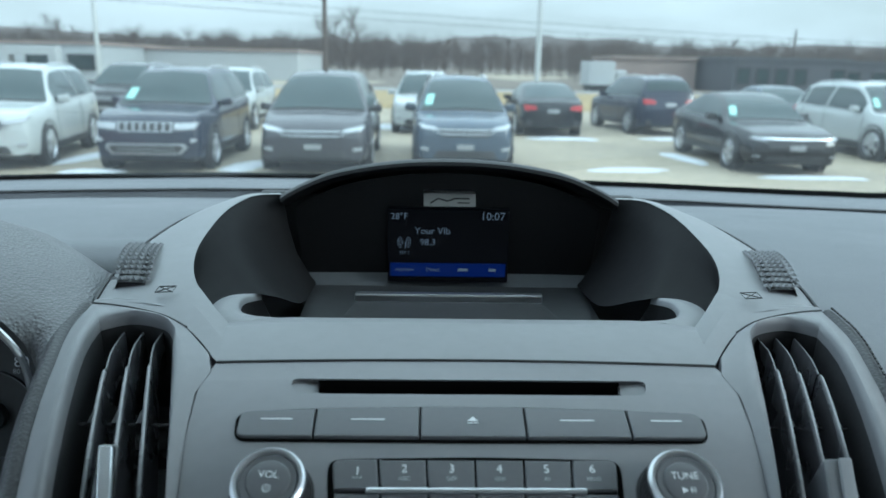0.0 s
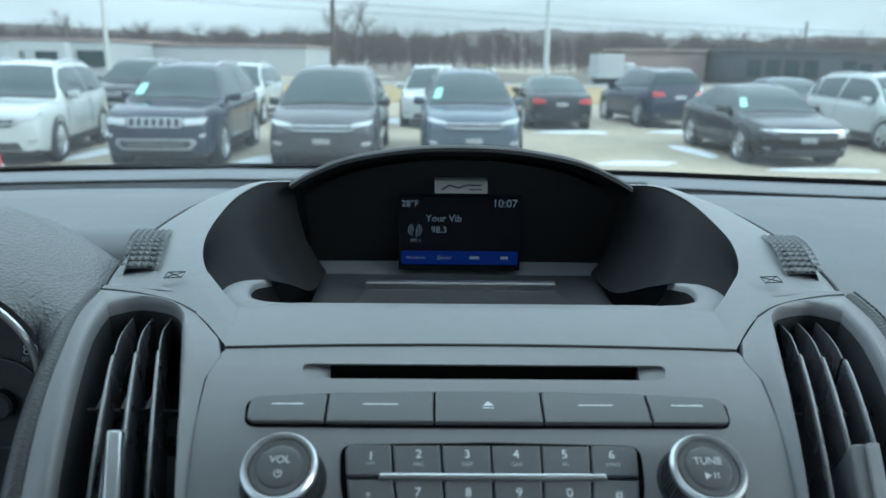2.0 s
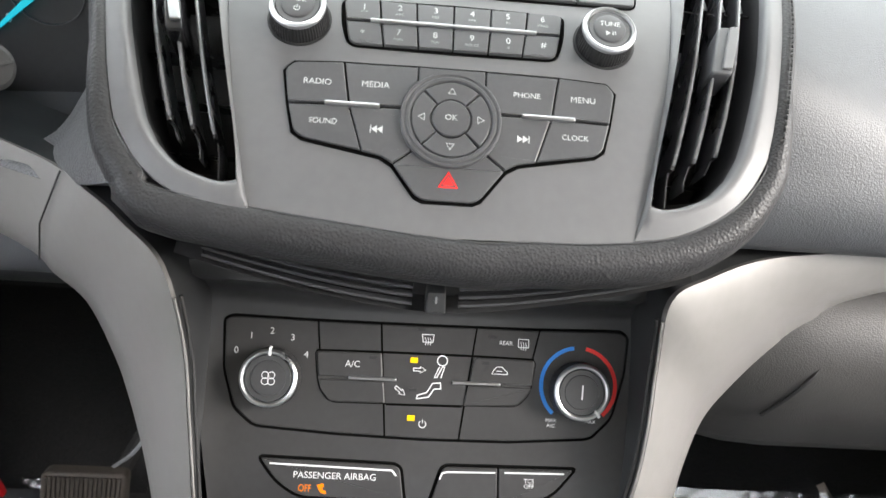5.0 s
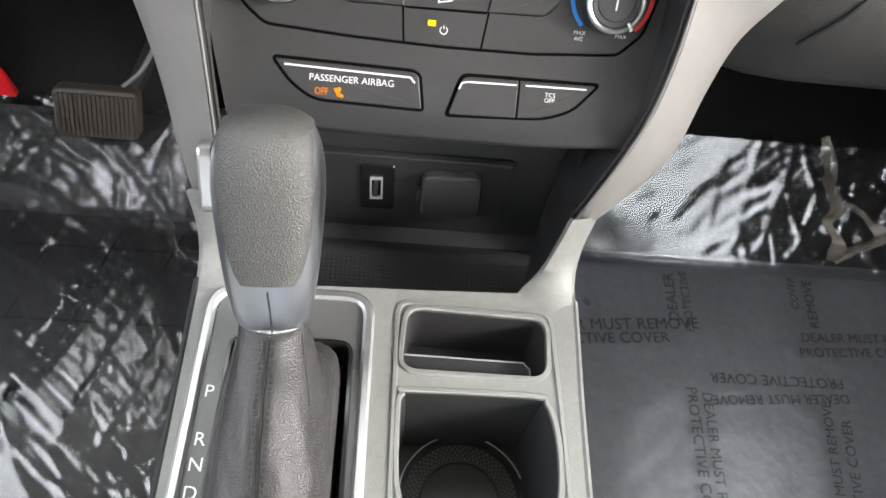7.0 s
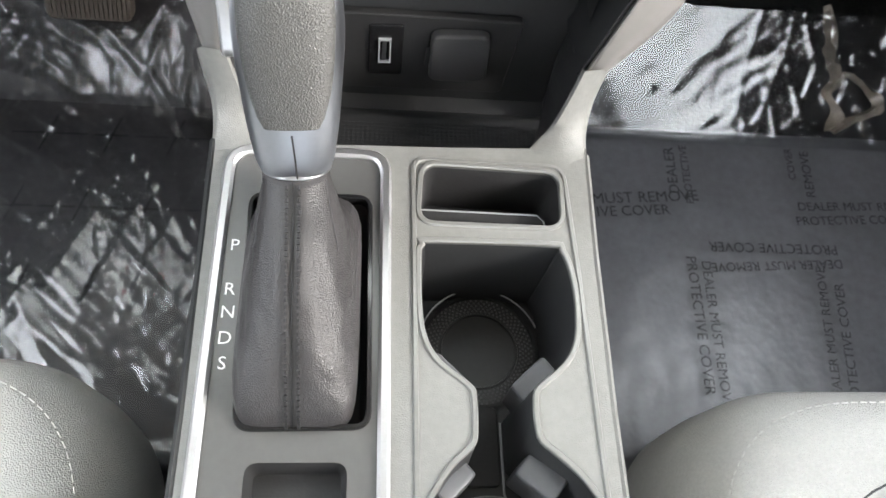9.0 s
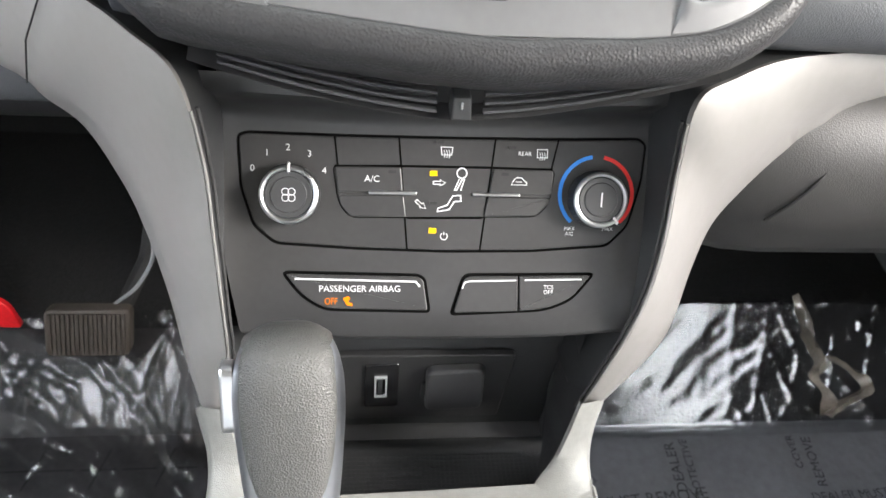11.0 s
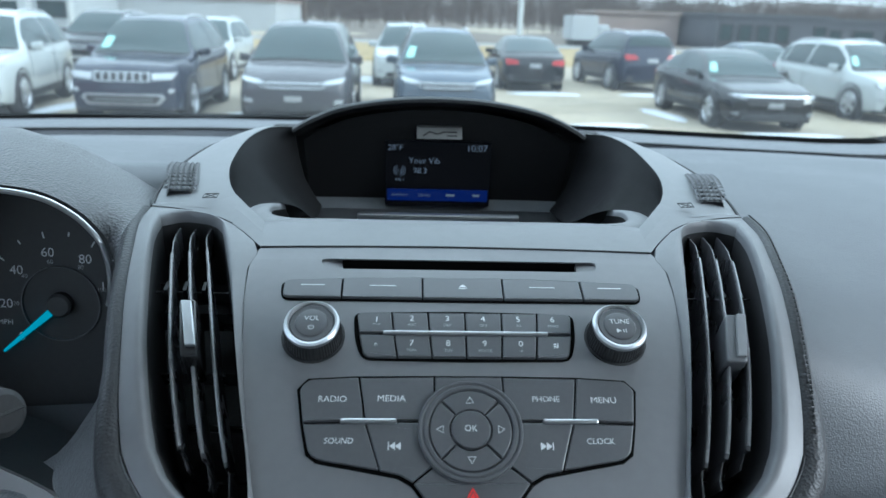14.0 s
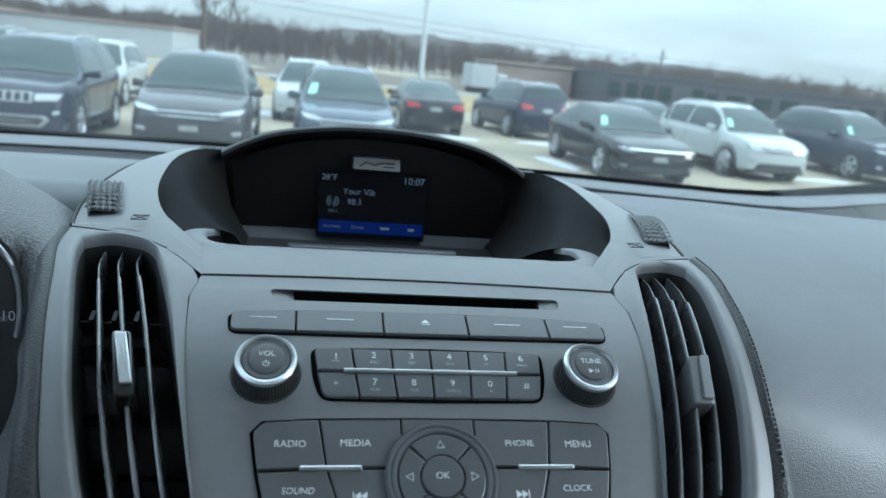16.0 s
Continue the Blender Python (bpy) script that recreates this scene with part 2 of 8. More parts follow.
def inset(poly, d):
    """The polygon moved inwards by d."""
    k = len(poly)
    area = sum(poly[i - 1][0] * poly[i][1] - poly[i][0] * poly[i - 1][1] for i in range(k))
    sg = 1 if area > 0 else -1
    out = []
    for i in range(k):
        p, a, b = Vector(poly[i]), Vector(poly[i - 1]), Vector(poly[(i + 1) % k])
        e1, e2 = (p - a), (b - p)
        if e1.length < 1e-9 or e2.length < 1e-9:
            out.append(tuple(p))
            continue
        n1, n2 = Vector((-e1.y, e1.x)).normalized() * sg, Vector((-e2.y, e2.x)).normalized() * sg
        m = (n1 + n2)
        m = m / max(0.35, m.length_squared / 2)
        out.append((p.x + m.x * d, p.y + m.y * d))
    return out


def ring_faces(bm, a, b, closed=True):
    n = len(a)
    for i in range(n if closed else n - 1):
        j = (i + 1) % n
        try:
            bm.faces.new((a[i], a[j], b[j], b[i]))
        except ValueError:
            pass


def loft(rings, closed=True, cap0=False, cap1=False, bm=None):
    """Faces between rows of points; closed: each row is a loop."""
    bm = bm or bmesh.new()
    rows = [[bm.verts.new(p) for p in r] for r in rings]
    for a, b in zip(rows, rows[1:]):
        ring_faces(bm, a, b, closed)
    if cap0:
        bm.faces.new(rows[0])
    if cap1:
        bm.faces.new(rows[-1])
    return bm


def pad(poly, h0, h1, bev, mapf=plain, bm=None, crown=0.0):
    """A plate with a rounded upper edge; crown lifts its middle."""
    if mapf is face and max(v for u, v in poly) - min(v for u, v in poly) > 0.006:
        b2 = pad(poly, h0, h1, bev)
        lo, hi = min(v for u, v in poly), max(v for u, v in poly)
        for k in range(1, int((hi - lo) / 0.004)):
            bmesh.ops.bisect_plane(b2, geom=b2.verts[:] + b2.edges[:] + b2.faces[:], plane_co=(0, lo + 0.004 * k, 0), plane_no=(0, 1, 0))
        for v in b2.verts:
            v.co = face(*v.co)
        return b2
    p1, p2 = inset(poly, bev * 0.35), inset(poly, bev)
    rings = [[mapf(u, v, h0) for u, v in poly], [mapf(u, v, h1 - bev) for u, v in poly], [mapf(u, v, h1 - bev * 0.3) for u, v in p1], [mapf(u, v, h1) for u, v in p2]]
    return loft(rings, True, True, True, bm)


def tube(path, r, n=8, bm=None, cap=True):
    """A round bar along a path of points; r: one radius or one for each point."""
    path = [Vector(p) for p in path]
    rings = []
    up = Vector((0.13, 0.21, 0.97))
    for i, p in enumerate(path):
        d = (path[min(i + 1, len(path) - 1)] - path[max(i - 1, 0)]).normalized()
        a = d.cross(up).normalized()
        b = d.cross(a)
        q = r[i] if isinstance(r, (list, tuple)) else r
        rings.append([p + (a * math.cos(t) + b * math.sin(t)) * q for t in (2 * math.pi * k / n for k in range(n))])
    return loft(rings, True, cap, cap, bm)


def lathe(profile, mapf, n=48, cap0=True, cap1=True, bm=None, ribs=0.0, cx=0.0, cy=0.0):
    """A turned body: profile of (radius, height), round (cx, cy) of the surface mapf."""
    rings = []
    for r, h in profile:
        rings.append([mapf(cx + r * math.cos(2 * math.pi * k / n), cy + r * math.sin(2 * math.pi * k / n), h) for k in range(n)])
    return loft(rings, True, cap0, cap1, bm)


def box(lo, hi, mapf=plain, bev=0.0, bm=None):
    poly = [(lo[0], lo[1]), (hi[0], lo[1]), (hi[0], hi[1]), (lo[0], hi[1])]
    if bev:
        return pad(roundpoly(poly, bev * 2, 3), lo[2], hi[2], bev, mapf, bm)
    return loft([[mapf(u, v, lo[2]) for u, v in poly], [mapf(u, v, hi[2]) for u, v in poly]], True, True, True, bm)


def circle(cx, cy, r, n=32, a0=0.0, a1=2 * math.pi):
    return [(cx + r * math.cos(a0 + (a1 - a0) * k / n), cy + r * math.sin(a0 + (a1 - a0) * k / n)) for k in range(n if abs(a1 - a0) > 6.28 else n + 1)]


def ringpad(outer, inner, h0, h1, mapf, bm=None):
    """A flat frame between two loops with as many points each."""
    return loft([[mapf(u, v, h0) for u, v in outer], [mapf(u, v, h1) for u, v in outer], [mapf(u, v, h1) for u, v in inner], [mapf(u, v, h0) for u, v in inner]], True, False, False, bm)


def resample(pts, n):
    """n + 1 points at even steps along an open line."""
    p = [Vector(q) for q in pts]
    acc = [0.0]
    for a, b in zip(p, p[1:]):
        acc.append(acc[-1] + (b - a).length)
    out, j = [], 0
    for i in range(n + 1):
        d = acc[-1] * i / n
        while j < len(p) - 2 and acc[j + 1] < d:
            j += 1
        t = 0 if acc[j + 1] == acc[j] else (d - acc[j]) / (acc[j + 1] - acc[j])
        out.append(p[j].lerp(p[j + 1], t))
    return out


def smoothline(pts, n):
    """A smooth curve through points (Catmull-Rom), n steps a span."""
    p = [Vector(q) for q in pts]
    out = []
    for i in range(len(p) - 1):
        a, b, c, d = p[max(i - 1, 0)], p[i], p[i + 1], p[min(i + 2, len(p) - 1)]
        for k in range(n):
            t = k / n
            out.append(0.5 * ((2 * b) + (c - a) * t + (2 * a - 5 * b + 4 * c - d) * t * t + (3 * b - a - 3 * c + d) * t ** 3))
    out.append(p[-1])
    return out


TEXTS = {}


def glyphs(text):
    """Flat outlines of a word: vertices and faces, 1 high, centred."""
    if text not in TEXTS:
        cu = bpy.data.curves.new("word", "FONT")
        cu.body, cu.align_x, cu.align_y, cu.resolution_u = text, "CENTER", "CENTER", 3
        ob = bpy.data.objects.new("word", cu)
        scene.collection.objects.link(ob)
        bpy.context.view_layer.update()
        me = bpy.data.meshes.new_from_object(ob.evaluated_get(bpy.context.evaluated_depsgraph_get()))
        vs = [v.co.copy() for v in me.vertices]
        fs = [tuple(p.vertices) for p in me.polygons]
        xs, ys = [v.x for v in vs], [v.y for v in vs]
        cx, cy = (min(xs) + max(xs)) / 2, (min(ys) + max(ys)) / 2
        TEXTS[text] = ([(v.x - cx, v.y - cy) for v in vs], fs, max(xs) - min(xs), max(ys) - min(ys))
        bpy.data.objects.remove(ob)
        bpy.data.curves.remove(cu)
        bpy.data.meshes.remove(me)
    return TEXTS[text]


def word(text, x, y, h, mapf, mat, parent, wide=0.0, high=0.0, turn=0.0, lean=0.0, name="lettering", bold=0.0):
    vs, fs, w, t = glyphs(text)
    k = wide / w if wide else high / t
    ky = high / t if high else k
    c, s = math.cos(radians(turn)), math.sin(radians(turn))
    bm = bmesh.new()
    new_v = []
    for a, b in vs:
        a, b = a * k + b * ky * lean, b * ky
        new_v.append(bm.verts.new(mapf(x + a * c - b * s, y + a * s + b * c, h)))
    for f in fs:
        try:
            bm.faces.new([new_v[i] for i in f])
        except ValueError:
            pass
    return part(name, bm, mat, parent, smooth=0)


def line(points, w, h, mapf, mat, parent, name="mark", closed=False):
    """A thin flat stroke drawn on a surface, 0.15 mm proud."""
    p = [Vector(q) for q in points]
    n = len(p)
    rows = []
    for i in range(n):
        a = p[i - 1] if i or closed else p[i]
        b = p[(i + 1) % n] if i < n - 1 or closed else p[i]
        e1, e2 = p[i] - a, b - p[i]
        e1, e2 = (e1 if e1.length > 1e-9 else e2).normalized(), (e2 if e2.length > 1e-9 else e1).normalized()
        m = Vector((-e1.y - e2.y, e1.x + e2.x))
        m = m * (w * 0.5 / max(0.8, m.length_squared / 2)) if m.length > 1e-6 else Vector((-e1.y, e1.x)) * w * 0.5
        rows.append([mapf(p[i].x + m.x, p[i].y + m.y, h), mapf(p[i].x - m.x, p[i].y - m.y, h)])
    if closed:
        rows.append(rows[0])
    bm = loft(rows, False)
    bmesh.ops.remove_doubles(bm, verts=bm.verts[:], dist=1e-7)
    return part(name, bm, mat, parent, smooth=0)


def mark(poly, h, mapf, mat, parent, name="mark"):
    bm = bmesh.new()
    bm.faces.new([bm.verts.new(mapf(u, v, h)) for u, v in poly])
    return part(name, bm, mat, parent, smooth=0)


def flip(poly):
    return [(-u, v) for u, v in reversed(poly)]


# the curved face of the radio stack: x across, s up along it, h out of it
FACE_Y = [-0.075 + 0.0025 * i for i in range(140)]
FACE_Z = [0.94563 + 0.80337 * y - 2.7566 * y * y if y < 0.1275 else 1.00325 + 0.1004 * (y - 0.1275) for y in FACE_Y]
FACE_S = [0.0]
for i in range(1, len(FACE_Y)):
    FACE_S.append(FACE_S[-1] + math.hypot(FACE_Y[i] - FACE_Y[i - 1], FACE_Z[i] - FACE_Z[i - 1]))
S0 = float(np.interp(0.0, FACE_Y, FACE_S))
FACE_S = [s - S0 for s in FACE_S]


def face(x, s, h):
    y, z = float(np.interp(s, FACE_S, FACE_Y)), float(np.interp(s, FACE_S, FACE_Z))
    y2, z2 = float(np.interp(s + 0.004, FACE_S, FACE_Y)), float(np.interp(s + 0.004, FACE_S, FACE_Z))
    y1, z1 = float(np.interp(s - 0.004, FACE_S, FACE_Y)), float(np.interp(s - 0.004, FACE_S, FACE_Z))
    d = math.hypot(y2 - y1, z2 - z1)
    return Vector((x, y - h * (z2 - z1) / d, z + h * (y2 - y1) / d))


def climate(x, s, h):
    return Vector((x, -0.0144 + 0.669 * s - 0.743 * h, 0.79 + 0.743 * s + 0.669 * h))


def deck(x, y, h):
    return Vector((x, y + 0.113 * h, 0.62188 - 0.1141 * y + 0.993 * h))


# ---- cabin shell ----
def sheet(rows, thick=None):
    return loft(rows, False)


def cabin():
    bm = bmesh.new()
    box((-0.74, -1.9, 0.30), (0.74, 0.62, 0.345), bm=bm)
    tagged(part("floor", bm, M_CARPET), "black carpeted car floor pan", "floor", kind="structure")
    rows = []
    for y, z in ((0.16, 1.33), (0.02, 1.40), (-0.4, 1.46), (-1.2, 1.45), (-1.75, 1.38)):
        rows.append([(x, y, z - 0.10 * (abs(x) / 0.68) ** 3) for x in (-0.68, -0.5, -0.25, 0, 0.25, 0.5, 0.68)])
    bm = loft(rows, False)
    loft([[(x, y, z + 0.03) for x, y, z in r] for r in rows], False, bm=bm)
    tagged(part("ceiling", bm, M_HEADLINER), "pale cloth headliner of the car roof", "ceiling", kind="structure")
    for sg, nm in ((-1, "wall_west"), (1, "wall_east")):
        bm = bmesh.new()
        box((sg * 0.73 - 0.03, -1.9, 0.32), (sg * 0.73 + 0.03, 0.60, 0.93), bm=bm)
        box((sg * 0.71 - 0.03, -0.75, 0.93), (sg * 0.71 + 0.03, -0.60, 1.36), bm=bm)
        box((sg * 0.71 - 0.03, -1.9, 0.93), (sg * 0.71 + 0.03, -1.55, 1.36), bm=bm)
        tagged(part(nm, bm, M_DOOR), "grey door trim below the side windows", "door trim", kind="structure")
        bm = tube([(0.99 if sg > 0 else -0.83, 0.68, 0.95), (sg * 0.80, 0.40, 1.15), (sg * 0.69, 0.12, 1.335)], 0.035, 8)
        tagged(part("pillar_west" if sg < 0 else "pillar_east", bm, M_HEADLINER), "windscreen pillar trim", "pillar", kind="structure")
    bm = box((-0.72, -1.93, 0.32), (0.72, -1.87, 1.0))
    tagged(part("wall_south", bm, M_DOOR), "grey luggage space end wall", "wall", kind="structure")
    bm = box((-0.72, 0.56, 0.32), (0.72, 0.62, 0.93))
    tagged(part("wall_north", bm, M_CARPET), "black bulkhead lining behind the dashboard", "wall", kind="structure")
    rows = []
    for t in (0, 0.25, 0.5, 0.75, 1.0):
        y, z = 0.83 + (0.14 - 0.83) * t, 0.968 + 0.40 * t - 0.0 + 0.03 * math.sin(math.pi * t)
        w = 0.84 - 0.16 * t
        rows.append([(w * u, y - 0.10 * abs(u) ** 2, z - 0.02 * u * u) for u in (-1, -0.6, -0.3, 0, 0.3, 0.6, 1)])
    glass = tagged(part("window_1", loft(rows, False), M_GLASS), "clear raked windscreen", "window", kind="structure")
    glass.visible_shadow = False


# ---- dashboard ----
DASH = ((0.80, 0.952), (0.70, 0.966), (0.56, 0.985), (0.44, 1.000), (0.34, 1.004), (0.25, 0.997), (0.18, 0.984), (0.12, 0.967), (0.075, 0.948), (0.04, 0.928), (0.02, 0.908), (0.012, 0.893), (0.014, 0.879), (0.026, 0.868))


def dash_row(x):
    a = abs(x)
    near = max(0.0, 1 - max(0.0, a - 0.18) / 0.16) if x > 0 else max(0.0, 1 - max(0.0, a - 0.18) / 0.5)
    row = []
    for i, (y, z) in enumerate(DASH):
        lift = 0.028 * near * max(0, min(1, (0.30 - y) / 0.2)) * max(0.0, min(1.0, (z - 0.880) / 0.05))
        bow = -0.10 * max(0, (a - 0.35)) * (1 if y > 0.5 else 0.3)
        yy = y + bow
        zz = z + lift - 0.02 * max(0, a - 0.45)
        rim = float(np.interp(y, (-0.01, 0.05, 0.10, 0.14, 0.17, 0.3), (0.150, 0.165, 0.176, 0.187, 0.190, 0.188)))
        if x > 0 and 0.03 < y < 0.19 and a > rim - 0.006:
            up = 0.94563 + 0.80337 * y - 2.7566 * y * y if y < 0.1275 else 1.00325 + 0.1004 * (y - 0.1275)
            k = max(0.0, 1 - max(0.0, a - rim) / 0.09) ** 2
            zz += (up - 0.0075 - zz) * k
        if a < rim - 0.002 and y < 0.40:
            k = min(1, (rim - 0.002 - a) / 0.008)
            zz -= 0.085 * k
            yy += 0.05 * k * (1 if y < 0.1 else 0)
        if x < -0.17 and y < 0.25:
            k = min(1, (-0.17 - x) / 0.03) * (1 if x > -0.47 else max(0, 1 - (-0.47 - x) / 0.06))
            zz -= 0.13 * k * min(1, (0.25 - y) / 0.08)
            yy += 0.10 * k * min(1, (0.25 - y) / 0.15)
        row.append((x, yy, zz))
    return smoothline(row, 4)


def dashboard():
    d = thing("dashboard", (0, 0.3, 0.90), "grey soft-touch dashboard with grained vinyl edges", "dashboard")
    xs = sorted([-0.80 + 0.02 * i for i in range(91)] + [sg * (0.1445 + 0.0035 * i) for i in range(19) for sg in (1, -1)])
    part("pad", loft([dash_row(x) for x in xs], False), M_DASH, d, smooth=60)
    # sloping band and black rubber edge at the foot of the windscreen
    def foot(x):
        return float(np.interp(x, (-0.80, -0.56, -0.42, -0.29, 0.0, 0.29, 0.37, 0.46, 0.55, 0.62, 0.70, 0.80, 1.0), (0.715, 0.757, 0.784, 0.806, 0.812, 0.768, 0.748, 0.730, 0.718, 0.728, 0.765, 0.82, 0.93)))

    rows, seam = [], []
    for x in xs:
        b, e = foot(x), 0.012 * max(0, abs(x) - 0.5)
        rows.append([(x, b - 0.088, (0.952 if x < 0.6 else 0.90) - e), (x, b - 0.084, 0.9735 - e), (x, b - 0.080, 0.9755 - e), (x, b - 0.04, 0.9760 - e), (x, b - 0.008, 0.9768 - e), (x, b + 0.004, 0.974 - e), (x, b + 0.010, 0.93)])
        seam.append((x, b - 0.0855, 0.9742 - e))
    part("windscreen_lip", loft(rows, False), M_DASH, d, "grey lip along the foot of the windscreen", smooth=40)
    part("black_edge", tube([(x, foot(x), 0.9755 - 0.012 * max(0, abs(x) - 0.5)) for x in xs], [0.0072 + 0.02 * max(0.0, x - 0.55) for x in xs], 8), M_GAP, d, "black rubber edge against the windscreen")
    part("seam", tube(seam, 0.0013, 5), M_DEEP, d)
    # grained shell round the instrument cluster, up to the edge of the stack
    tab = [(-180, (-0.44, 0.16, 0.94)), (-135, (-0.40, 0.12, 0.875)), (-90, (-0.30, 0.09, 0.862)), (-70, (-0.215, 0.055, 0.862)), (-55, tuple(face(-0.153, -0.036, -0.006))), (-42, tuple(face(-0.150, -0.020, -0.001))), (-20, tuple(face(-0.162, 0.018, -0.001))),
           (0, tuple(face(-0.172, 0.063, -0.001))), (18, tuple(face(-0.1825, 0.12, -0.001))), (36, tuple(face(-0.192, 0.18, 0.0))), (48, (-0.210, 0.205, 1.0115)), (60, (-0.232, 0.220, 1.0195)), (76, (-0.2657, 0.225, 1.036)), (96, (-0.300, 0.225, 1.046)), (125, (-0.36, 0.22, 1.046)), (150, (-0.42, 0.20, 1.02)), (180, (-0.44, 0.16, 0.94))]
    cen, rr = Vector((-0.268, 0.142, 0.957)), 0.072
    ang = [-180 + 5 * i for i in range(72)]
    outer = [Vector([float(np.interp(t, [q[0] for q in tab], [q[1][j] for q in tab])) for j in range(3)]) for t in ang]

    def loop(r, dy):
        out = []
        for t in ang:
            k = float(np.interp(t, (-180, -120, -90, -72, -55, -32, -10, 5, 22, 33, 46, 62, 77, 90, 180), (1.5, 1.42, 1.38, 1.30, 1.14, 0.99, 0.84, 0.87, 0.94, 0.99, 0.995, 0.98, 0.95, 0.94, 1.3)))
            low = max(0.0, -math.sin(radians(t)))
            out.append(cen + Vector((r * k * math.cos(radians(t)), dy - 0.040 * low, r * k * math.sin(radians(t)))))
        return out
    lip = loop(rr + 0.004, -0.012)
    rings = [[q + Vector((-0.018, 0, -0.022)) for q in loop(rr + 0.018, 0.066)], loop(rr, 0.0), lip]
    for k in (0.2, 0.4, 0.6, 0.8, 1.0):
        row = []
        for a, b, t in zip(lip, outer, ang):
            p = a.lerp(b, k)
            bulge = 0.007 * math.sin(math.pi * k)
            row.append(p + Vector((0, -bulge * 0.75, bulge * 0.65)))
        rings.append(row)
    for dy, dz in ((0.012, -0.0015), (0.05, -0.016), (0.13, -0.07)):
        rings.append([p + (Vector((0, dy, dz)) if t > 30 else Vector((0, 0.03, -0.02)) * dy / 0.13) for p, t in zip(outer, ang)])
    part("cluster_cowl", loft(rings, True), M_COWL, d, "black grained cowl round the instruments", smooth=50)
    # padded roll round the foot and the right edge of the stack
    rim = RIM_L[::-1][:-3] + [(0.0, -0.0538)] + RIM_R
    rim = [tuple(p) for p in smoothline([(a, b, 0) for a, b in rim], 4)]
    rings = []
    n = len(rim)
    for i, (x, s, _) in enumerate(rim):
        a, b = rim[max(0, i - 1)], rim[min(n - 1, i + 1)]
        t = Vector((b[0] - a[0], b[1] - a[1])).normalized()
        o = Vector((t.y, -t.x))
        low = max(0.0, min(1.0, (0.035 - s) / 0.085))
        wd = 0.34 + 0.32 * low
        prof = [(-0.006, -0.008), (-0.002, -0.003), (0.001, 0.0010), (0.004 * wd, 0.0030 * wd), (0.009 * wd, 0.0045 * wd), (0.017 * wd, 0.003 * low), (0.0245 * wd, -0.003), (0.030 * wd, -0.012), (0.030 * wd, -0.028), (0.012, -0.040)]
        rings.append([face(x + o.x * u, max(-0.088, s + o.y * u), h) for u, h in prof])
    part("padded_edge", loft(rings, False), M_LEATHER, d, "black grained padded roll below the radio", smooth=85)
    st = []
    for (x, s, _) in rim:
        if x > 0.05:
            st.append((x, s))
    bm = bmesh.new()
    for i in range(0, len(st) - 1):
        for k in (0.15, 0.65):
            x0, s0 = st[i][0] + (st[i + 1][0] - st[i][0]) * k, st[i][1] + (st[i + 1][1] - st[i][1]) * k
            x1, s1 = st[i][0] + (st[i + 1][0] - st[i][0]) * (k + 0.3), st[i][1] + (st[i + 1][1] - st[i][1]) * (k + 0.3)
            if s0 > 0.0:
                tube([face(x0 + 0.0042, s0, 0.0022), face(x1 + 0.0042, s1, 0.0022)], 0.0006, 5, bm)
    part("stitching", bm, M_DARKTHREAD, d)
    part("accent_line", tube([face(x, s, 0.0008) for x, s, _ in rim if s < -0.005], 0.0003, 6), M_BUTTON, d, "thin accent line")
    # glove box and knee panel
    for sg in (1, -1):
        rows = []
        for x in [0.13 + 0.03 * i for i in range(20)]:
            q = min(1, (x - 0.13) / 0.1)
            if sg > 0:
                prof = [(0.09, 0.845), (0.05, 0.832), (0.022, 0.815), (0.008, 0.79), (0.008, 0.755), (0.020, 0.718), (0.048, 0.682), (0.20, 0.655), (0.45, 0.64)]
            else:
                prof = [(0.13, 0.855), (0.14, 0.80), (0.15, 0.74), (0.17, 0.69), (0.22, 0.66), (0.3, 0.64), (0.40, 0.63), (0.45, 0.62), (0.5, 0.62)]
            rows.append(smoothline([(sg * x, y + 0.03 * (1 - q), z) for y, z in prof], 3))
        bm = loft(rows, False)
        part("glove_box" if sg > 0 else "knee_panel", bm, M_BLACK if sg < 0 else M_GLOVE, d, "dark grained glove box lid" if sg > 0 else "dark knee panel", smooth=60)
    gl = [(0.2485, 0.022, 0.800), (0.2470, 0.014, 0.793), (0.2420, 0.010, 0.7825), (0.2350, 0.010, 0.7665), (0.2250, 0.013, 0.7460)]
    part("lid_gap", tube(smoothline([(x, y - 0.003, z) for x, y, z in gl], 4), 0.0013, 5), M_DEEP, d)
    return d


# edge of the stack, right half and left half
RIM_R = [(0.040, -0.0530), (0.0735, -0.0517), (0.105, -0.0475), (0.1235, -0.0400), (0.1375, -0.0305), (0.1465, -0.0200), (0.1535, -0.0080), (0.1605, 0.0180), (0.1650, 0.0400), (0.1700, 0.0635), (0.1755, 0.0900), (0.1815, 0.1220), (0.1895, 0.1550), (0.1910, 0.1825)]
RIM_L = [(-a, b) for a, b in RIM_R]


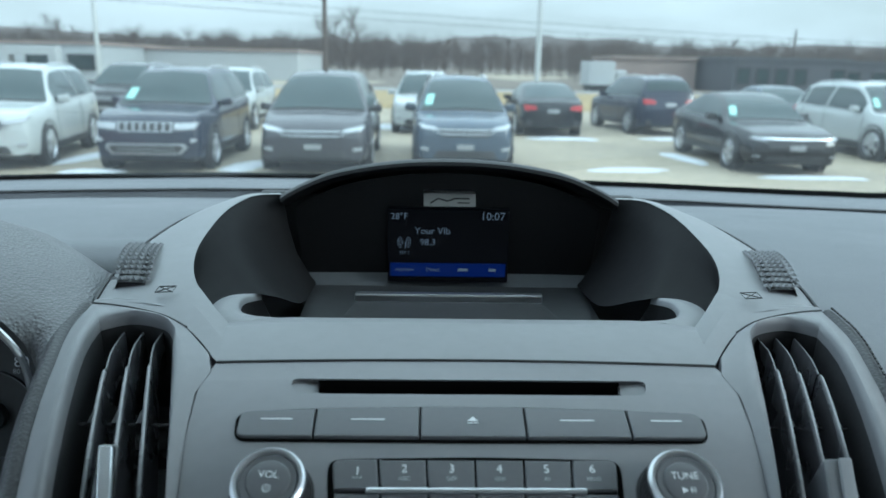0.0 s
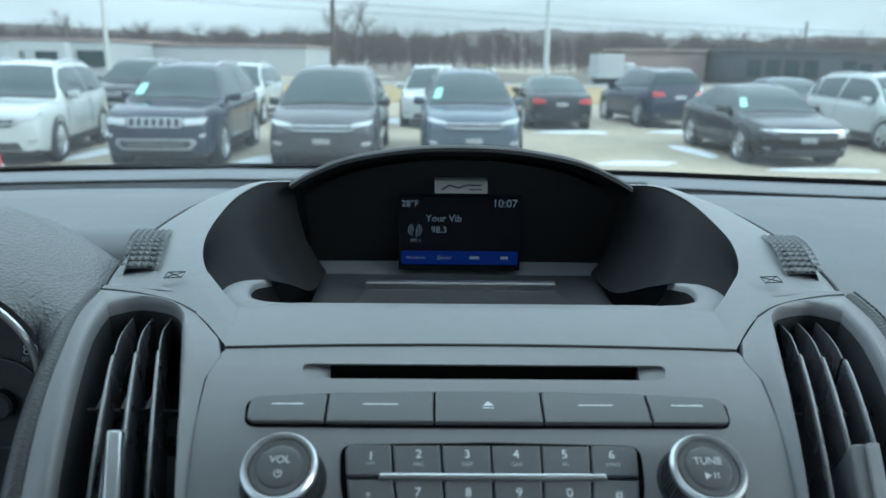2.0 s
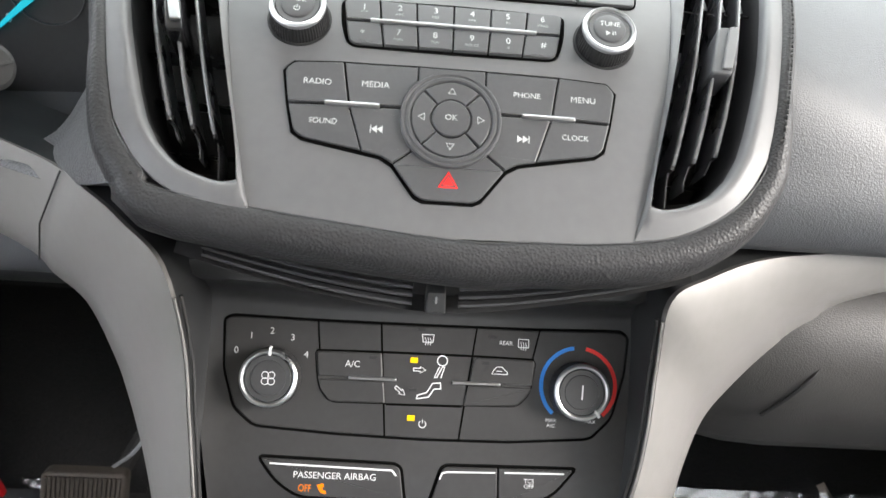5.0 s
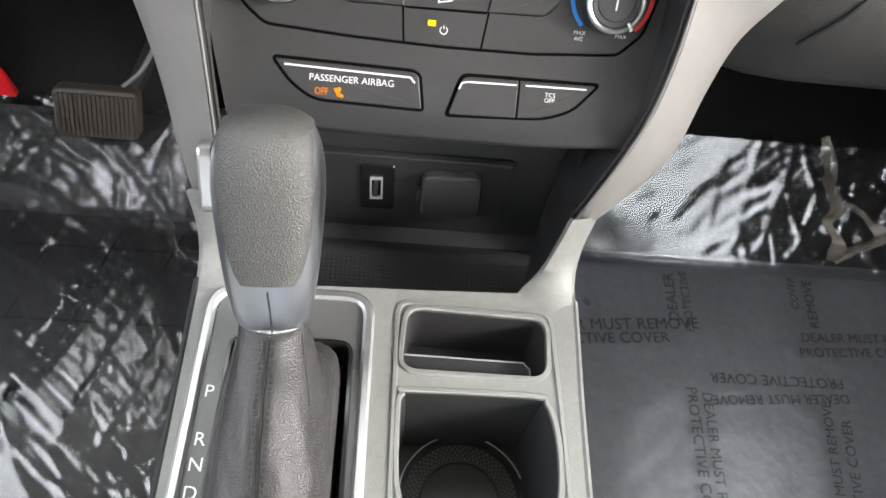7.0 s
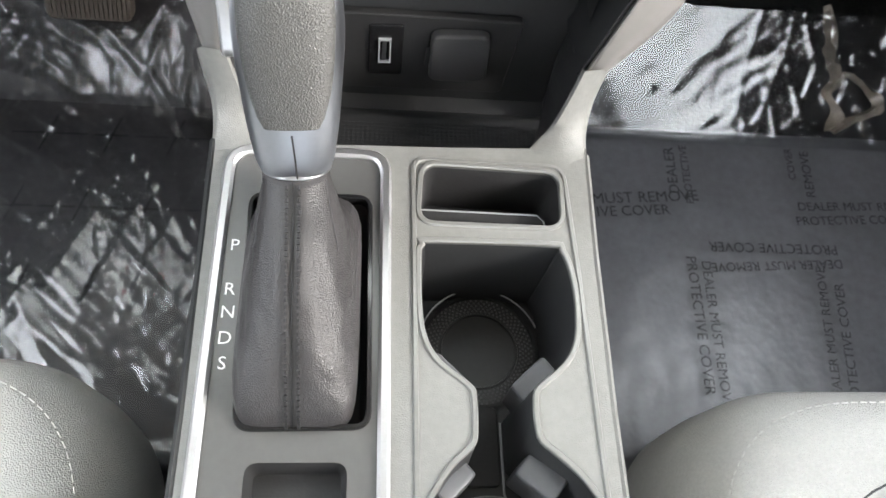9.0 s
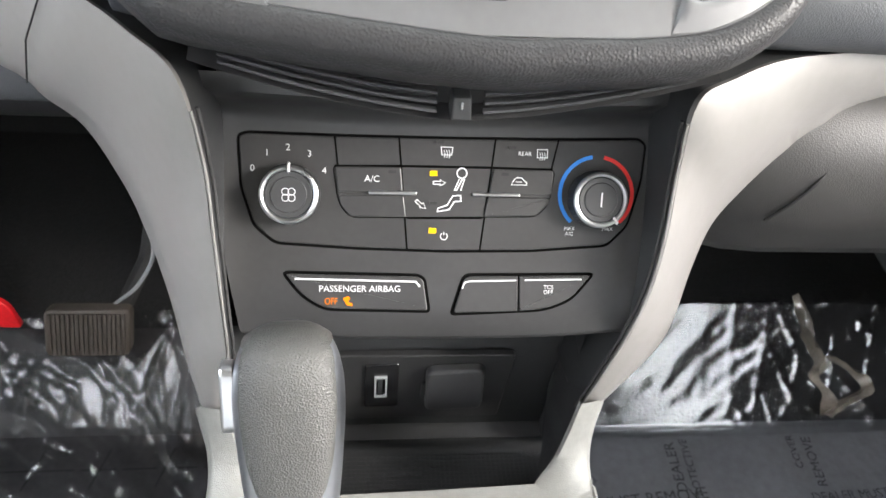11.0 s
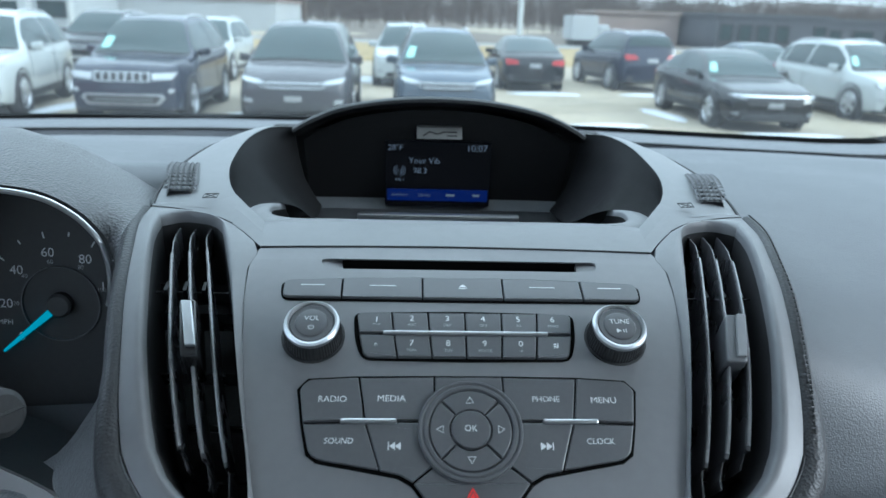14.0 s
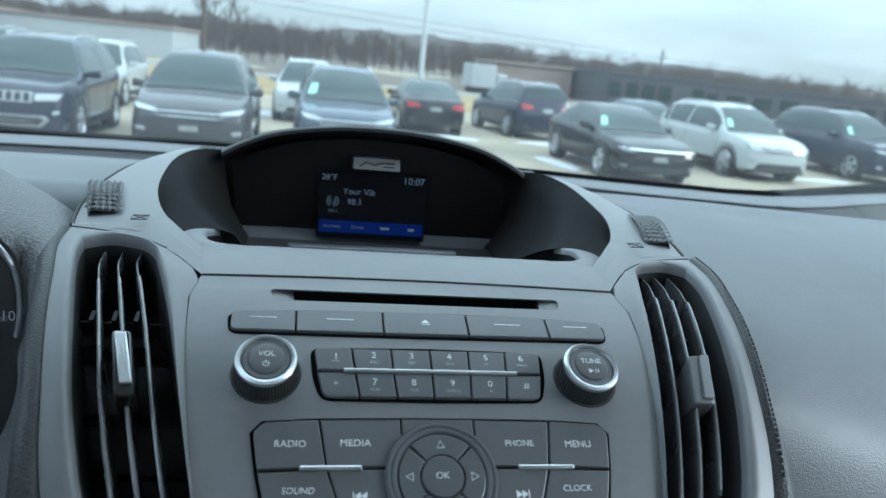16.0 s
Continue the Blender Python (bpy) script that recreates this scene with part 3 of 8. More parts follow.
def leg(sg, name):
    """Painted trim that sweeps from under the dash down to the console."""
    if sg > 0:
        a = [(0.46, 0.08, 0.866), (0.2522, 0.03, 0.8690), (0.1872, 0.015, 0.8695), (0.1475, -0.005, 0.8685), (0.1215, -0.025, 0.868), (0.1236, -0.03, 0.8303), (0.1223, -0.05, 0.7931), (0.1185, -0.065, 0.7609), (0.1115, -0.075, 0.7297), (0.1020, -0.082, 0.6900), (0.0965, -0.085, 0.6660)]
        b = [(0.48, 0.085, 0.845), (0.2763, 0.035, 0.8334), (0.2363, 0.025, 0.8154), (0.213, 0.015, 0.8000), (0.1926, 0.005, 0.7772), (0.1776, -0.005, 0.756), (0.1654, -0.025, 0.7341), (0.157, -0.045, 0.7057), (0.1437, -0.06, 0.6918), (0.124, -0.072, 0.6720), (0.1075, -0.080, 0.6560)]
    else:
        a = [(-0.40, 0.16, 0.872), (-0.2408, 0.075, 0.872), (-0.1855, 0.02, 0.8838), (-0.1590, -0.005, 0.8822), (-0.1355, -0.026, 0.8725), (-0.1285, -0.035, 0.8269), (-0.1266, -0.05, 0.7889), (-0.1251, -0.065, 0.7501), (-0.1234, -0.078, 0.7252), (-0.1262, -0.083, 0.6930), (-0.1305, -0.085, 0.6660)]
        b = [(-0.40, 0.17, 0.782), (-0.2691, 0.085, 0.7963), (-0.2400, 0.065, 0.7880), (-0.2159, 0.05, 0.7782), (-0.1918, 0.02, 0.7622), (-0.1792, 0.0, 0.7488), (-0.1686, -0.02, 0.7252), (-0.1602, -0.04, 0.7061), (-0.1535, -0.06, 0.6867), (-0.1490, -0.07, 0.6730), (-0.1445, -0.080, 0.6560)]
    a, b = smoothline(a, 5), smoothline(b, 5)
    rows = []
    for i, (p, q) in enumerate(zip(a, b)):
        w = (q - p).length
        n = Vector((0.15 * sg, -0.85, 0.45)).normalized()
        d = (q - p).normalized()
        inner = p + Vector((-0.004 * sg, 0.045, -0.012))
        rows.append([inner, p - n * 0.004, p + n * 0.0005, p + d * min(0.012, w * 0.25) + n * 0.004, p.lerp(q, 0.45) + n * 0.006, p.lerp(q, 0.8) + n * 0.003, q, q - n * 0.006 + d * 0.001, q + Vector((-0.012 * sg, 0.035, 0.0))])
    t = thing(name, (sg * 0.12, -0.05, 0.66), "satin silver trim strut sweeping from dashboard down to console", "dashboard trim", "trim struts beside the climate panel")
    part("strut", loft([r[1:] for r in rows], False), M_TRIM, t, smooth=50)
    part("inner_return", loft([[r[0] + Vector((0, 0.02, 0)), r[0], r[1]] for r in rows], False), M_BLACK, t, "black inner face of the strut", smooth=60)
    part("inner_edge", tube([p + Vector((-0.0012 * sg, -0.0005, 0)) for p in a[22:]], 0.0008, 6), M_TRIM, t)
    part("edge_gap", tube([p + Vector((-0.0036 * sg, 0.002, 0)) for p in a[22:]], 0.0012, 6), M_DEEP, t)
    if sg < 0:
        part("joint", tube([a[7] + Vector((0, -0.004, 0.002)), a[7].lerp(b[7], 0.5) + Vector((-0.004, -0.007, 0)), b[7] + Vector((0, -0.002, 0))], 0.0006, 5), M_DEEP, t)
    return t


cabin()
dashboard()
leg(1, "trim_strut")
leg(-1, "trim_strut")


# ---- radio stack ----
def interp_poly(a, b, n):
    return [v.to_2d() for v in resample([(p[0], p[1], 0) for p in [a] + b], n)]


def four_sides(sides, n):
    """A loop from four open sides, each with n steps."""
    out = []
    for s in sides:
        out += [(v.x, v.y) for v in resample([(p[0], p[1], 0) for p in smoothline([(q[0], q[1], 0) for q in s], 4)], n)[:-1]]
    return out


VENT_OUT = [
    [(0.1345, 0.1560), (0.147, 0.1672), (0.162, 0.1752), (0.178, 0.1808), (0.1905, 0.1832)],
    [(0.1905, 0.1832), (0.1890, 0.1550), (0.1815, 0.1220), (0.1755, 0.0900), (0.1700, 0.0635), (0.1650, 0.0400), (0.1605, 0.0180), (0.1535, -0.0080), (0.1465, -0.0200)],
    [(0.1465, -0.0200), (0.1375, -0.0305), (0.1235, -0.0400), (0.105, -0.0475), (0.088, -0.0500)],
    [(0.088, -0.0500), (0.0915, -0.0380), (0.1005, 0.0020), (0.1075, 0.0400), (0.1130, 0.0800), (0.1150, 0.1100), (0.1118, 0.1226), (0.1345, 0.1560)]]
VENT_IN = [
    [(0.1385, 0.1490), (0.1455, 0.1600), (0.1555, 0.1655), (0.1670, 0.1672), (0.1775, 0.1600)],
    [(0.1775, 0.1600), (0.1755, 0.1400), (0.1690, 0.1100), (0.1620, 0.0780), (0.1555, 0.0480), (0.1480, 0.0200), (0.1405, -0.0040), (0.1335, -0.0165)],
    [(0.1335, -0.0165), (0.1240, -0.0260), (0.1120, -0.0315), (0.1020, -0.0335), (0.0960, -0.0320)],
    [(0.0960, -0.0320), (0.0985, -0.0120), (0.1055, 0.0180), (0.1130, 0.0500), (0.1205, 0.0830), (0.1280, 0.1120), (0.1385, 0.1490)]]


def side_x(s, which):
    pts = VENT_IN[which]
    q = sorted((b, a) for a, b in pts)
    return float(np.interp(s, [p[0] for p in q], [p[1] for p in q]))


def vent(sg):
    def f(x, s, h):
        return face(sg * x, s, h)
    t = thing("air_vent", f(0.14, 0.05, -0.05), "tall air vent with black vertical blades and satin grey surround", "air vent", "tall vents beside the radio")
    n = 14
    o, i = four_sides(VENT_OUT, n), four_sides(VENT_IN, n)

    def mix(k, h, dk=0.0):
        return [f(a[0] + (b[0] - a[0]) * k, a[1] + (b[1] - a[1]) * k, h) for a, b in zip(o, i)]
    rings = [mix(0.0, -0.006), mix(0.0, -0.001), mix(0.04, 0.0003), mix(0.3, 0.0012), mix(0.6, 0.0026), mix(0.82, 0.0030), mix(0.93, 0.0020), mix(1.0, -0.0005), mix(1.02, -0.006)]
    part("surround", loft(rings, True), M_PANEL, t, "satin grey vent surround", smooth=50)
    gp = resample(smoothline([(q[0], q[1], 0) for q in VENT_OUT[0]], 4), 24)
    part("gap", tube([f(q.x, q.y, 0.0003) for q in gp], 0.0006, 6), M_DEEP, t)
    part("duct", loft([mix(1.02, -0.004), mix(1.04, -0.05)], True, False, True), M_DUCT, t, "dark duct behind the blades")

    def blade(fr, s0, s1, h0, thick, deep):
        rows = []
        for k in range(25):
            s = s0 + (s1 - s0) * k / 24
            x = side_x(s, 3) + (side_x(s, 1) - side_x(s, 3)) * fr
            rows.append([f(x - thick, s, h0 - deep), f(x - thick, s, h0 - 0.001), f(x - thick * 0.5, s, h0), f(x + thick * 0.5, s, h0), f(x + thick, s, h0 - 0.001), f(x + thick, s, h0 - deep)])
        return loft(rows, False)
    for k, fr in enumerate((0.26, 0.5, 0.74)):
        lo = -0.030 + 0.009 * k
        b = part("blade", blade(fr, -0.012 + 0.004 * k, 0.128 - 0.002 * k, -0.0045, 0.0011, 0.024), M_VANE, t)
        # thin pale tube paints in the sky's glint along the blade front
        rim = []
        for q in range(13):
            sv = -0.010 + 0.004 * k + (0.136 - 0.006 * k) * q / 12
            rim.append(f(side_x(sv, 3) + (side_x(sv, 1) - side_x(sv, 3)) * fr, sv, -0.0046))
        part("blade_glint", tube(rim, 0.0009, 6), M_BLADEGLINT, b, "pale painted glint along the front edge of the blade")
        part("blade_tip", blade(fr, 0.127, 0.1625, -0.0060, 0.0007, 0.018), M_VANE, b)
        part("blade_foot", blade(fr, lo, -0.012 + 0.004 * k, -0.009, 0.0006, 0.018), M_VANE, b)
    for s in (-0.012, 0.018, 0.05, 0.098, 0.132):
        x0, x1 = side_x(s, 3), side_x(s, 1)
        part("cross_blade", loft([[f(x0 - 0.002, s, -0.030), f(x1 + 0.002, s + 0.001, -0.030)], [f(x0 - 0.002, s + 0.003, -0.045), f(x1 + 0.002, s + 0.004, -0.045)]], False), M_VANE, t)
    xm0, xm1 = side_x(0.1, 3), side_x(0.1, 1)
    part("link_rod", tube([f(xm0 + 0.001, 0.0995, -0.016), f((xm0 + xm1) / 2, 0.099, -0.0155), f(xm1 - 0.001, 0.1, -0.016)], 0.0007, 6), M_VANE, t)
    for fr in (0.26, 0.5, 0.74):
        x = xm0 + (xm1 - xm0) * fr + 0.003
        part("link_clip", box((x - 0.001, 0.0955, -0.018), (x + 0.001, 0.1035, -0.011), f), M_DEEP, t)
    # slider on the middle blade
    sh = -0.003
    xs = [(side_x(s, 3) + side_x(s, 1)) / 2 for s in (0.038, 0.070)]
    poly = [(xs[0] - 0.0042, 0.0375), (xs[0] + 0.0042, 0.0375), (xs[1] + 0.0042, 0.0715), (xs[1] - 0.0042, 0.0715)]
    if sg > 0:
        poly = [(poly[0][0] + 0.002, 0.040), (poly[1][0] + 0.0045, 0.040), (poly[2][0] + 0.0045, 0.0700), (poly[3][0] + 0.002, 0.0700)]
    tab = part("slider", pad(roundpoly(poly, 0.002, 4), sh - 0.016, sh + (0.0085 if sg < 0 else 0.0035), 0.0012, f), M_GLOSSBLACK if sg < 0 else M_BUTTON, t, "vent slider")
    xs = [x + (0.0060 if sg > 0 else 0.0) for x in xs]
    poly = [(xs[0] - 0.0026, 0.0425), (xs[0] + 0.0026, 0.0425), (xs[1] + 0.0026, 0.0695), (xs[1] - 0.0026, 0.0695)]
    part("slider_strip", pad(roundpoly(poly, 0.001, 3), sh + 0.002, sh + (0.0100 if sg < 0 else 0.0048), 0.0006, f), M_SATIN if sg < 0 else M_SILVER, tab, "bright strip")
    return t


def panel_with_slot(outer, hole, h0, h1, cuts):
    """A plate with one hole, cut across at the given heights so that it follows the curved face."""
    cu = bpy.data.curves.new("plate", "CURVE")
    cu.dimensions, cu.fill_mode, cu.extrude = "2D", "BOTH", 0.002
    for poly in (outer, hole):
        sp = cu.splines.new("POLY")
        sp.points.add(len(poly) - 1)
        for p, (u, v) in zip(sp.points, poly):
            p.co = (u, v, 0, 1)
        sp.use_cyclic_u = True
    ob = bpy.data.objects.new("plate", cu)
    scene.collection.objects.link(ob)
    bpy.context.view_layer.update()
    me = bpy.data.meshes.new_from_object(ob.evaluated_get(bpy.context.evaluated_depsgraph_get()))
    bm = bmesh.new()
    bm.from_mesh(me)
    bpy.data.objects.remove(ob)
    bpy.data.curves.remove(cu)
    bpy.data.meshes.remove(me)
    for c in cuts:
        bmesh.ops.bisect_plane(bm, geom=bm.verts[:] + bm.edges[:] + bm.faces[:], plane_co=(0, c, 0), plane_no=(0, 1, 0))
    for v in bm.verts:
        v.co = face(v.co.x, v.co.y, h1 if v.co.z > 0 else h0)
    return bm


def bar_mark(u0, u1, s, t, w=0.0006):
    line([(u0, s), (u1, s)], w, 0.00225, face, M_WHITE, t)


def radio():
    t = thing("radio_panel", face(0, 0.03, -0.02), "grey radio panel with keys, two knobs and disc slot", "car radio")
    half = [(0.0, 0.1262), (0.06, 0.1254), (0.1113, 0.1230), (0.1180, 0.1285), (0.1150, 0.1100), (0.1130, 0.0800), (0.1075, 0.0400), (0.1005, 0.0020), (0.0915, -0.0380), (0.0880, -0.0498), (0.0735, -0.0515), (0.040, -0.0529), (0.0, -0.0536)]
    half = [p for i, p in enumerate(half) if i != 3]
    outer = half + [(-u, v) for u, v in reversed(half[1:-1])]
    slot = roundpoly([(-0.0772, 0.1120), (0.0772, 0.1120), (0.0745, 0.1025), (-0.0745, 0.1025)], 0.004, 4)
    part("panel", panel_with_slot(outer, slot, -0.005, 0.0, [-0.05 + 0.008 * i for i in range(22)]), M_PANEL, t, smooth=40)
    # crease flanks between the panel and the vents
    s = part("slot_recess", loft([[face(u, v, -0.0004) for u, v in slot], [face(u * 0.995, v, -0.003) for u, v in slot]], True), M_PANEL, t, "shallow recess round the disc slot")
    dark = roundpoly([(-0.0652, 0.1119), (0.0652, 0.1119), (0.0640, 0.1026), (-0.0640, 0.1026)], 0.0005, 2)
    part("disc_slot", loft([[face(u, v, -0.0008) for u, v in dark], [face(u, v, -0.022) for u, v in dark]], True, False, True), M_GAP, t, "dark disc slot")
    for sg in (1, -1):
        q = [(sg * 0.0651, 0.1120), (sg * 0.0772, 0.1120), (sg * 0.0745, 0.1025), (sg * 0.0640, 0.1025)]
        part("slot_end", loft([[face(u, v, -0.0034) for u, v in q], [face(u, v, -0.0026 if abs(u) < 0.07 else -0.0012) for u, v in q]], True, False, True), M_SILVER, t)
    # row of five keys
    xs = [-0.0938, -0.0632, -0.0212, 0.0212, 0.0632, 0.0938]

    def row_s(x, top):
        return (0.0937 - 0.34 * x * x) if top else (0.0776 + 0.02 * x * x)
    gap = [(-0.0950, 0.0900), (-0.06, 0.0932), (0, 0.0946), (0.06, 0.0932), (0.0950, 0.0900), (0.0935, 0.0770), (0.0, 0.0766), (-0.0935, 0.0770)]
    part("key_gap", pad(inset(roundpoly(gap, 0.0045, 5), -0.0005), -0.002, 0.0004, 0.0002, face), M_GAP, t)
    for i in range(5):
        a, b = xs[i] + 0.0004, xs[i + 1] - 0.0004
        top = [(a + (b - a) * k / 4, row_s(a + (b - a) * k / 4, True)) for k in range(5)]
        bot = [(b + (a - b) * k / 4, row_s(b + (a - b) * k / 4, False)) for k in range(5)]
        r = [0.0004] * 10
        if i == 0:
            r[0] = r[9] = 0.0045
        if i == 4:
            r[4] = r[5] = 0.0045
        key = part("key", pad(roundpoly(top + bot, r, 4), 0.0, 0.0020, 0.0006, face), M_BUTTON, t)
        c = (a + b) / 2
        if i == 2:
            mark([(c - 0.0022, 0.0856), (c + 0.0022, 0.0856), (c, 0.0880)], 0.0022, face, M_WHITE, key)
            line([(c - 0.0022, 0.0846), (c + 0.0022, 0.0846)], 0.0005, 0.0022, face, M_WHITE, key)
        else:
            w = 0.0062 if i in (0, 4) else 0.0068
            line([(c - w, 0.0862), (c + w, 0.0862)], 0.0006, 0.0022, face, M_WHITE, key)
    # number pad
    gap = [(-0.0558, 0.0680), (0.0, 0.0692), (0.0558, 0.0680), (0.0545, 0.052), (0.0508, 0.0396), (0.0, 0.0390), (-0.0508, 0.0396), (-0.0545, 0.052)]
    part("pad_gap", pad(inset(roundpoly(gap, 0.005, 5), -0.0005), -0.002, 0.0004, 0.0002, face), M_GAP, t)
    tx = [-0.0548, -0.0370, -0.0187, 0.0, 0.0187, 0.0370, 0.0548]
    bx = [-0.0505, -0.0338, -0.0170, -0.0002, 0.0170, 0.0338, 0.0505]
    labels = (("1", "2", "3", "4", "5", "6"), ("*", "7", "8", "9", "0", "#"))
    subs = (("", "ABC", "DEF", "GHI", "JKL", "MNO"), ("", "PQRS", "TUV", "WXYZ", "+", ""))
    for r in (0, 1):
        for i in range(6):
            if r == 0:
                a0, a1 = tx[i] + 0.0004, tx[i + 1] - 0.0004
                m0, m1 = (tx[i] * 0.6 + bx[i] * 0.4) + 0.0004, (tx[i + 1] * 0.6 + bx[i + 1] * 0.4) - 0.0004
                q, s0, s1 = [(a0, 0.0675), (a1, 0.0675), (m1, 0.0545), (m0, 0.0545)], 0.0634, 0.0592
                rd = [0.0035 if i == 0 else 0.0003, 0.0035 if i == 5 else 0.0003, 0.0003, 0.0003]
            else:
                m0, m1 = (tx[i] * 0.6 + bx[i] * 0.4) + 0.0004, (tx[i + 1] * 0.6 + bx[i + 1] * 0.4) - 0.0004
                b0, b1 = bx[i] + 0.0004, bx[i + 1] - 0.0004
                q, s0, s1 = [(m0, 0.0535), (m1, 0.0535), (b1, 0.0402), (b0, 0.0402)], 0.0482, 0.0440
                rd = [0.0003, 0.0003, 0.004 if i == 5 else 0.0003, 0.004 if i == 0 else 0.0003]
            key = part("number_key", pad(roundpoly(q, rd, 4), 0.0, 0.0020, 0.0006, face), M_BUTTON, t)
            c = (m0 + m1) / 2
            word(labels[r][i], c, s0 if subs[r][i] else s0 - 0.001, 0.0022, face, M_WHITE, key, high=0.0034 if labels[r][i] != "*" else 0.002)
            if subs[r][i]:
                word(subs[r][i], c, s1, 0.0022, face, M_GREYMARK, key, high=0.0016)
            elif labels[r][i] == "1":
                line([(c - 0.0015, 0.0600), (c - 0.0015, 0.0594), (c + 0.0015, 0.0594), (c + 0.0015, 0.0600)], 0.0003, 0.0022, face, M_GREYMARK, key)
    part("pad_bar", pad(roundpoly([(-0.0410, 0.0552), (0.0410, 0.0552), (0.0410, 0.0530), (-0.0410, 0.0530)], 0.0008, 3), 0.0, 0.0032, 0.0008, face), M_SATIN, t, "bright bar across the number pad")
    # two knobs
    for sg, a, b in ((-1, "VOL", ""), (1, "TUNE", "")):
        cx, cy = sg * 0.0752, 0.0528
        part("knob_well", lathe([(0.0155, -0.001), (0.0155, 0.0006), (0.0135, 0.0006), (0.0130, -0.003)], face, 48, False, True, None, 0, cx, cy), M_DEEP, t)
        bm = bmesh.new()
        n = 120
        rows = []
        for h, rr in ((0.0004, 0.0140), (0.004, 0.01385), (0.007, 0.0134), (0.0095, 0.0131)):
            rows.append([face(cx + (rr + (0.00035 if k % 2 else 0)) * math.cos(2 * math.pi * k / n), cy + (rr + (0.00035 if k % 2 else 0)) * math.sin(2 * math.pi * k / n), h) for k in range(n)])
        loft(rows, True, True, True, bm)
        kn = part("knob", bm, M_KNURL, t, "ribbed black knob with chrome ring", smooth=20)
        part("knob_ring", lathe([(0.0131, 0.0090), (0.0135, 0.0100), (0.0132, 0.0113), (0.0122, 0.0122), (0.0112, 0.0120), (0.0106, 0.0108)], face, 64, False, False, None, 0, cx, cy), M_SATIN, kn, "chrome ring")
        part("knob_cap", lathe([(0.0107, 0.0100), (0.0107, 0.0110), (0.0100, 0.0114), (0.0080, 0.0112), (0.0076, 0.0118), (0.0070, 0.0120), (0.004, 0.0120)], face, 64, True, True, None, 0, cx, cy), M_BUTTON, kn, "charcoal knob cap")
        word(a, cx, cy + 0.0022, 0.01215, face, M_WHITE, kn, high=0.0027)
        if sg < 0:
            ring = [(cx + 0.0013 * math.sin(q), cy - 0.0030 + 0.0013 * math.cos(q)) for q in [0.6 + 5.1 * k / 10 for k in range(11)]]
            line(ring, 0.00035, 0.01215, face, M_WHITE, kn)
            line([(cx, cy - 0.0030), (cx, cy - 0.0014)], 0.00035, 0.01215, face, M_WHITE, kn)
        else:
            mark([(cx - 0.0022, cy - 0.0045), (cx - 0.0022, cy - 0.0020), (cx + 0.0001, cy - 0.00325)], 0.01215, face, M_WHITE, kn)
            for dx in (0.0012, 0.0024):
                line([(cx + dx, cy - 0.0042), (cx + dx, cy - 0.0022)], 0.0004, 0.01215, face, M_WHITE, kn)
    # lower cluster of keys
    right = [(0.0155, 0.0303), (0.0530, 0.0298), (0.0752, 0.0284), (0.0795, 0.0232), (0.0765, 0.0060), (0.0732, -0.0078), (0.0685, -0.0112), (0.0325, -0.0178), (0.0265, -0.0213), (0.0155, -0.0357), (0.0115, -0.0376)]
    part("cluster_gap", pad(inset(right + flip(right), -0.0006), -0.002, 0.0004, 0.0002, face), M_GAP, t)

    def keyed(name, poly, rd, text, tx0, ts, wide, lean=0.0):
        k = part(name, pad(roundpoly(poly, rd, 4), 0.0, 0.0020, 0.0006, face), M_BUTTON, t)
        if text:
            word(text, tx0, ts, 0.0022, face, M_WHITE, k, wide=wide * 0.86, lean=lean)
        return k
    for sg in (1, -1):
        def m(poly):
            return [(sg * u, v) for u, v in poly]
        keyed("outer_key", m([(0.0520, 0.0290), (0.0748, 0.0277), (0.0786, 0.0232), (0.0759, 0.0068), (0.0484, 0.0076)]), [0.0003, 0.002, 0.002, 0.0003, 0.0003], "MENU" if sg > 0 else "RADIO", sg * 0.0632, 0.0178, 0.0138 if sg > 0 else 0.0150)
        keyed("inner_key", m([(0.0166, 0.0296), (0.0511, 0.0291), (0.0476, 0.0076), (0.0, 0.0076), (0.010, 0.0220), (0.0166, 0.0220)]), 0.0003, "PHONE" if sg > 0 else "MEDIA", sg * 0.0360, 0.0182, 0.0150)
        keyed("outer_key", m([(0.0757, 0.0060), (0.0482, 0.0066), (0.0412, -0.0148), (0.0682, -0.0103), (0.0723, -0.0075)]), [0.0003, 0.0003, 0.0003, 0.003, 0.003], "CLOCK" if sg > 0 else "SOUND", sg * 0.0592, -0.0020, 0.0150, 0.12 if sg < 0 else 0.0)
        k = keyed("inner_key", m([(0.0, 0.0066), (0.0474, 0.0066), (0.0404, -0.0152), (0.0320, -0.0168), (0.0262, -0.0200), (0.0186, -0.0140), (0.0, 0.0)]), 0.0003, "", 0, 0, 0)
        cx = sg * 0.0345
        for d in (0.0, 0.0026):
            mark([(cx - sg * 0.0030 + sg * d, -0.0062), (cx - sg * 0.0030 + sg * d, -0.0026), (cx - sg * 0.0003 + sg * d, -0.0044)], 0.0022, face, M_WHITE, k)
        line([(cx + sg * 0.0026, -0.0062), (cx + sg * 0.0026, -0.0026)], 0.0005, 0.0022, face, M_WHITE, k)
        part("key_bar", pad(roundpoly(m([(0.0335, 0.0082), (0.0592, 0.0082), (0.0592, 0.0060), (0.0335, 0.0060)]), 0.0008, 3), 0.0, 0.0034, 0.0008, face), M_SATIN, t, "bright bar between keys")
    keyed("top_key", [(-0.0158, 0.0297), (0.0158, 0.0297), (0.0158, 0.0200), (-0.0158, 0.0200)], 0.0003, "", 0, 0, 0)
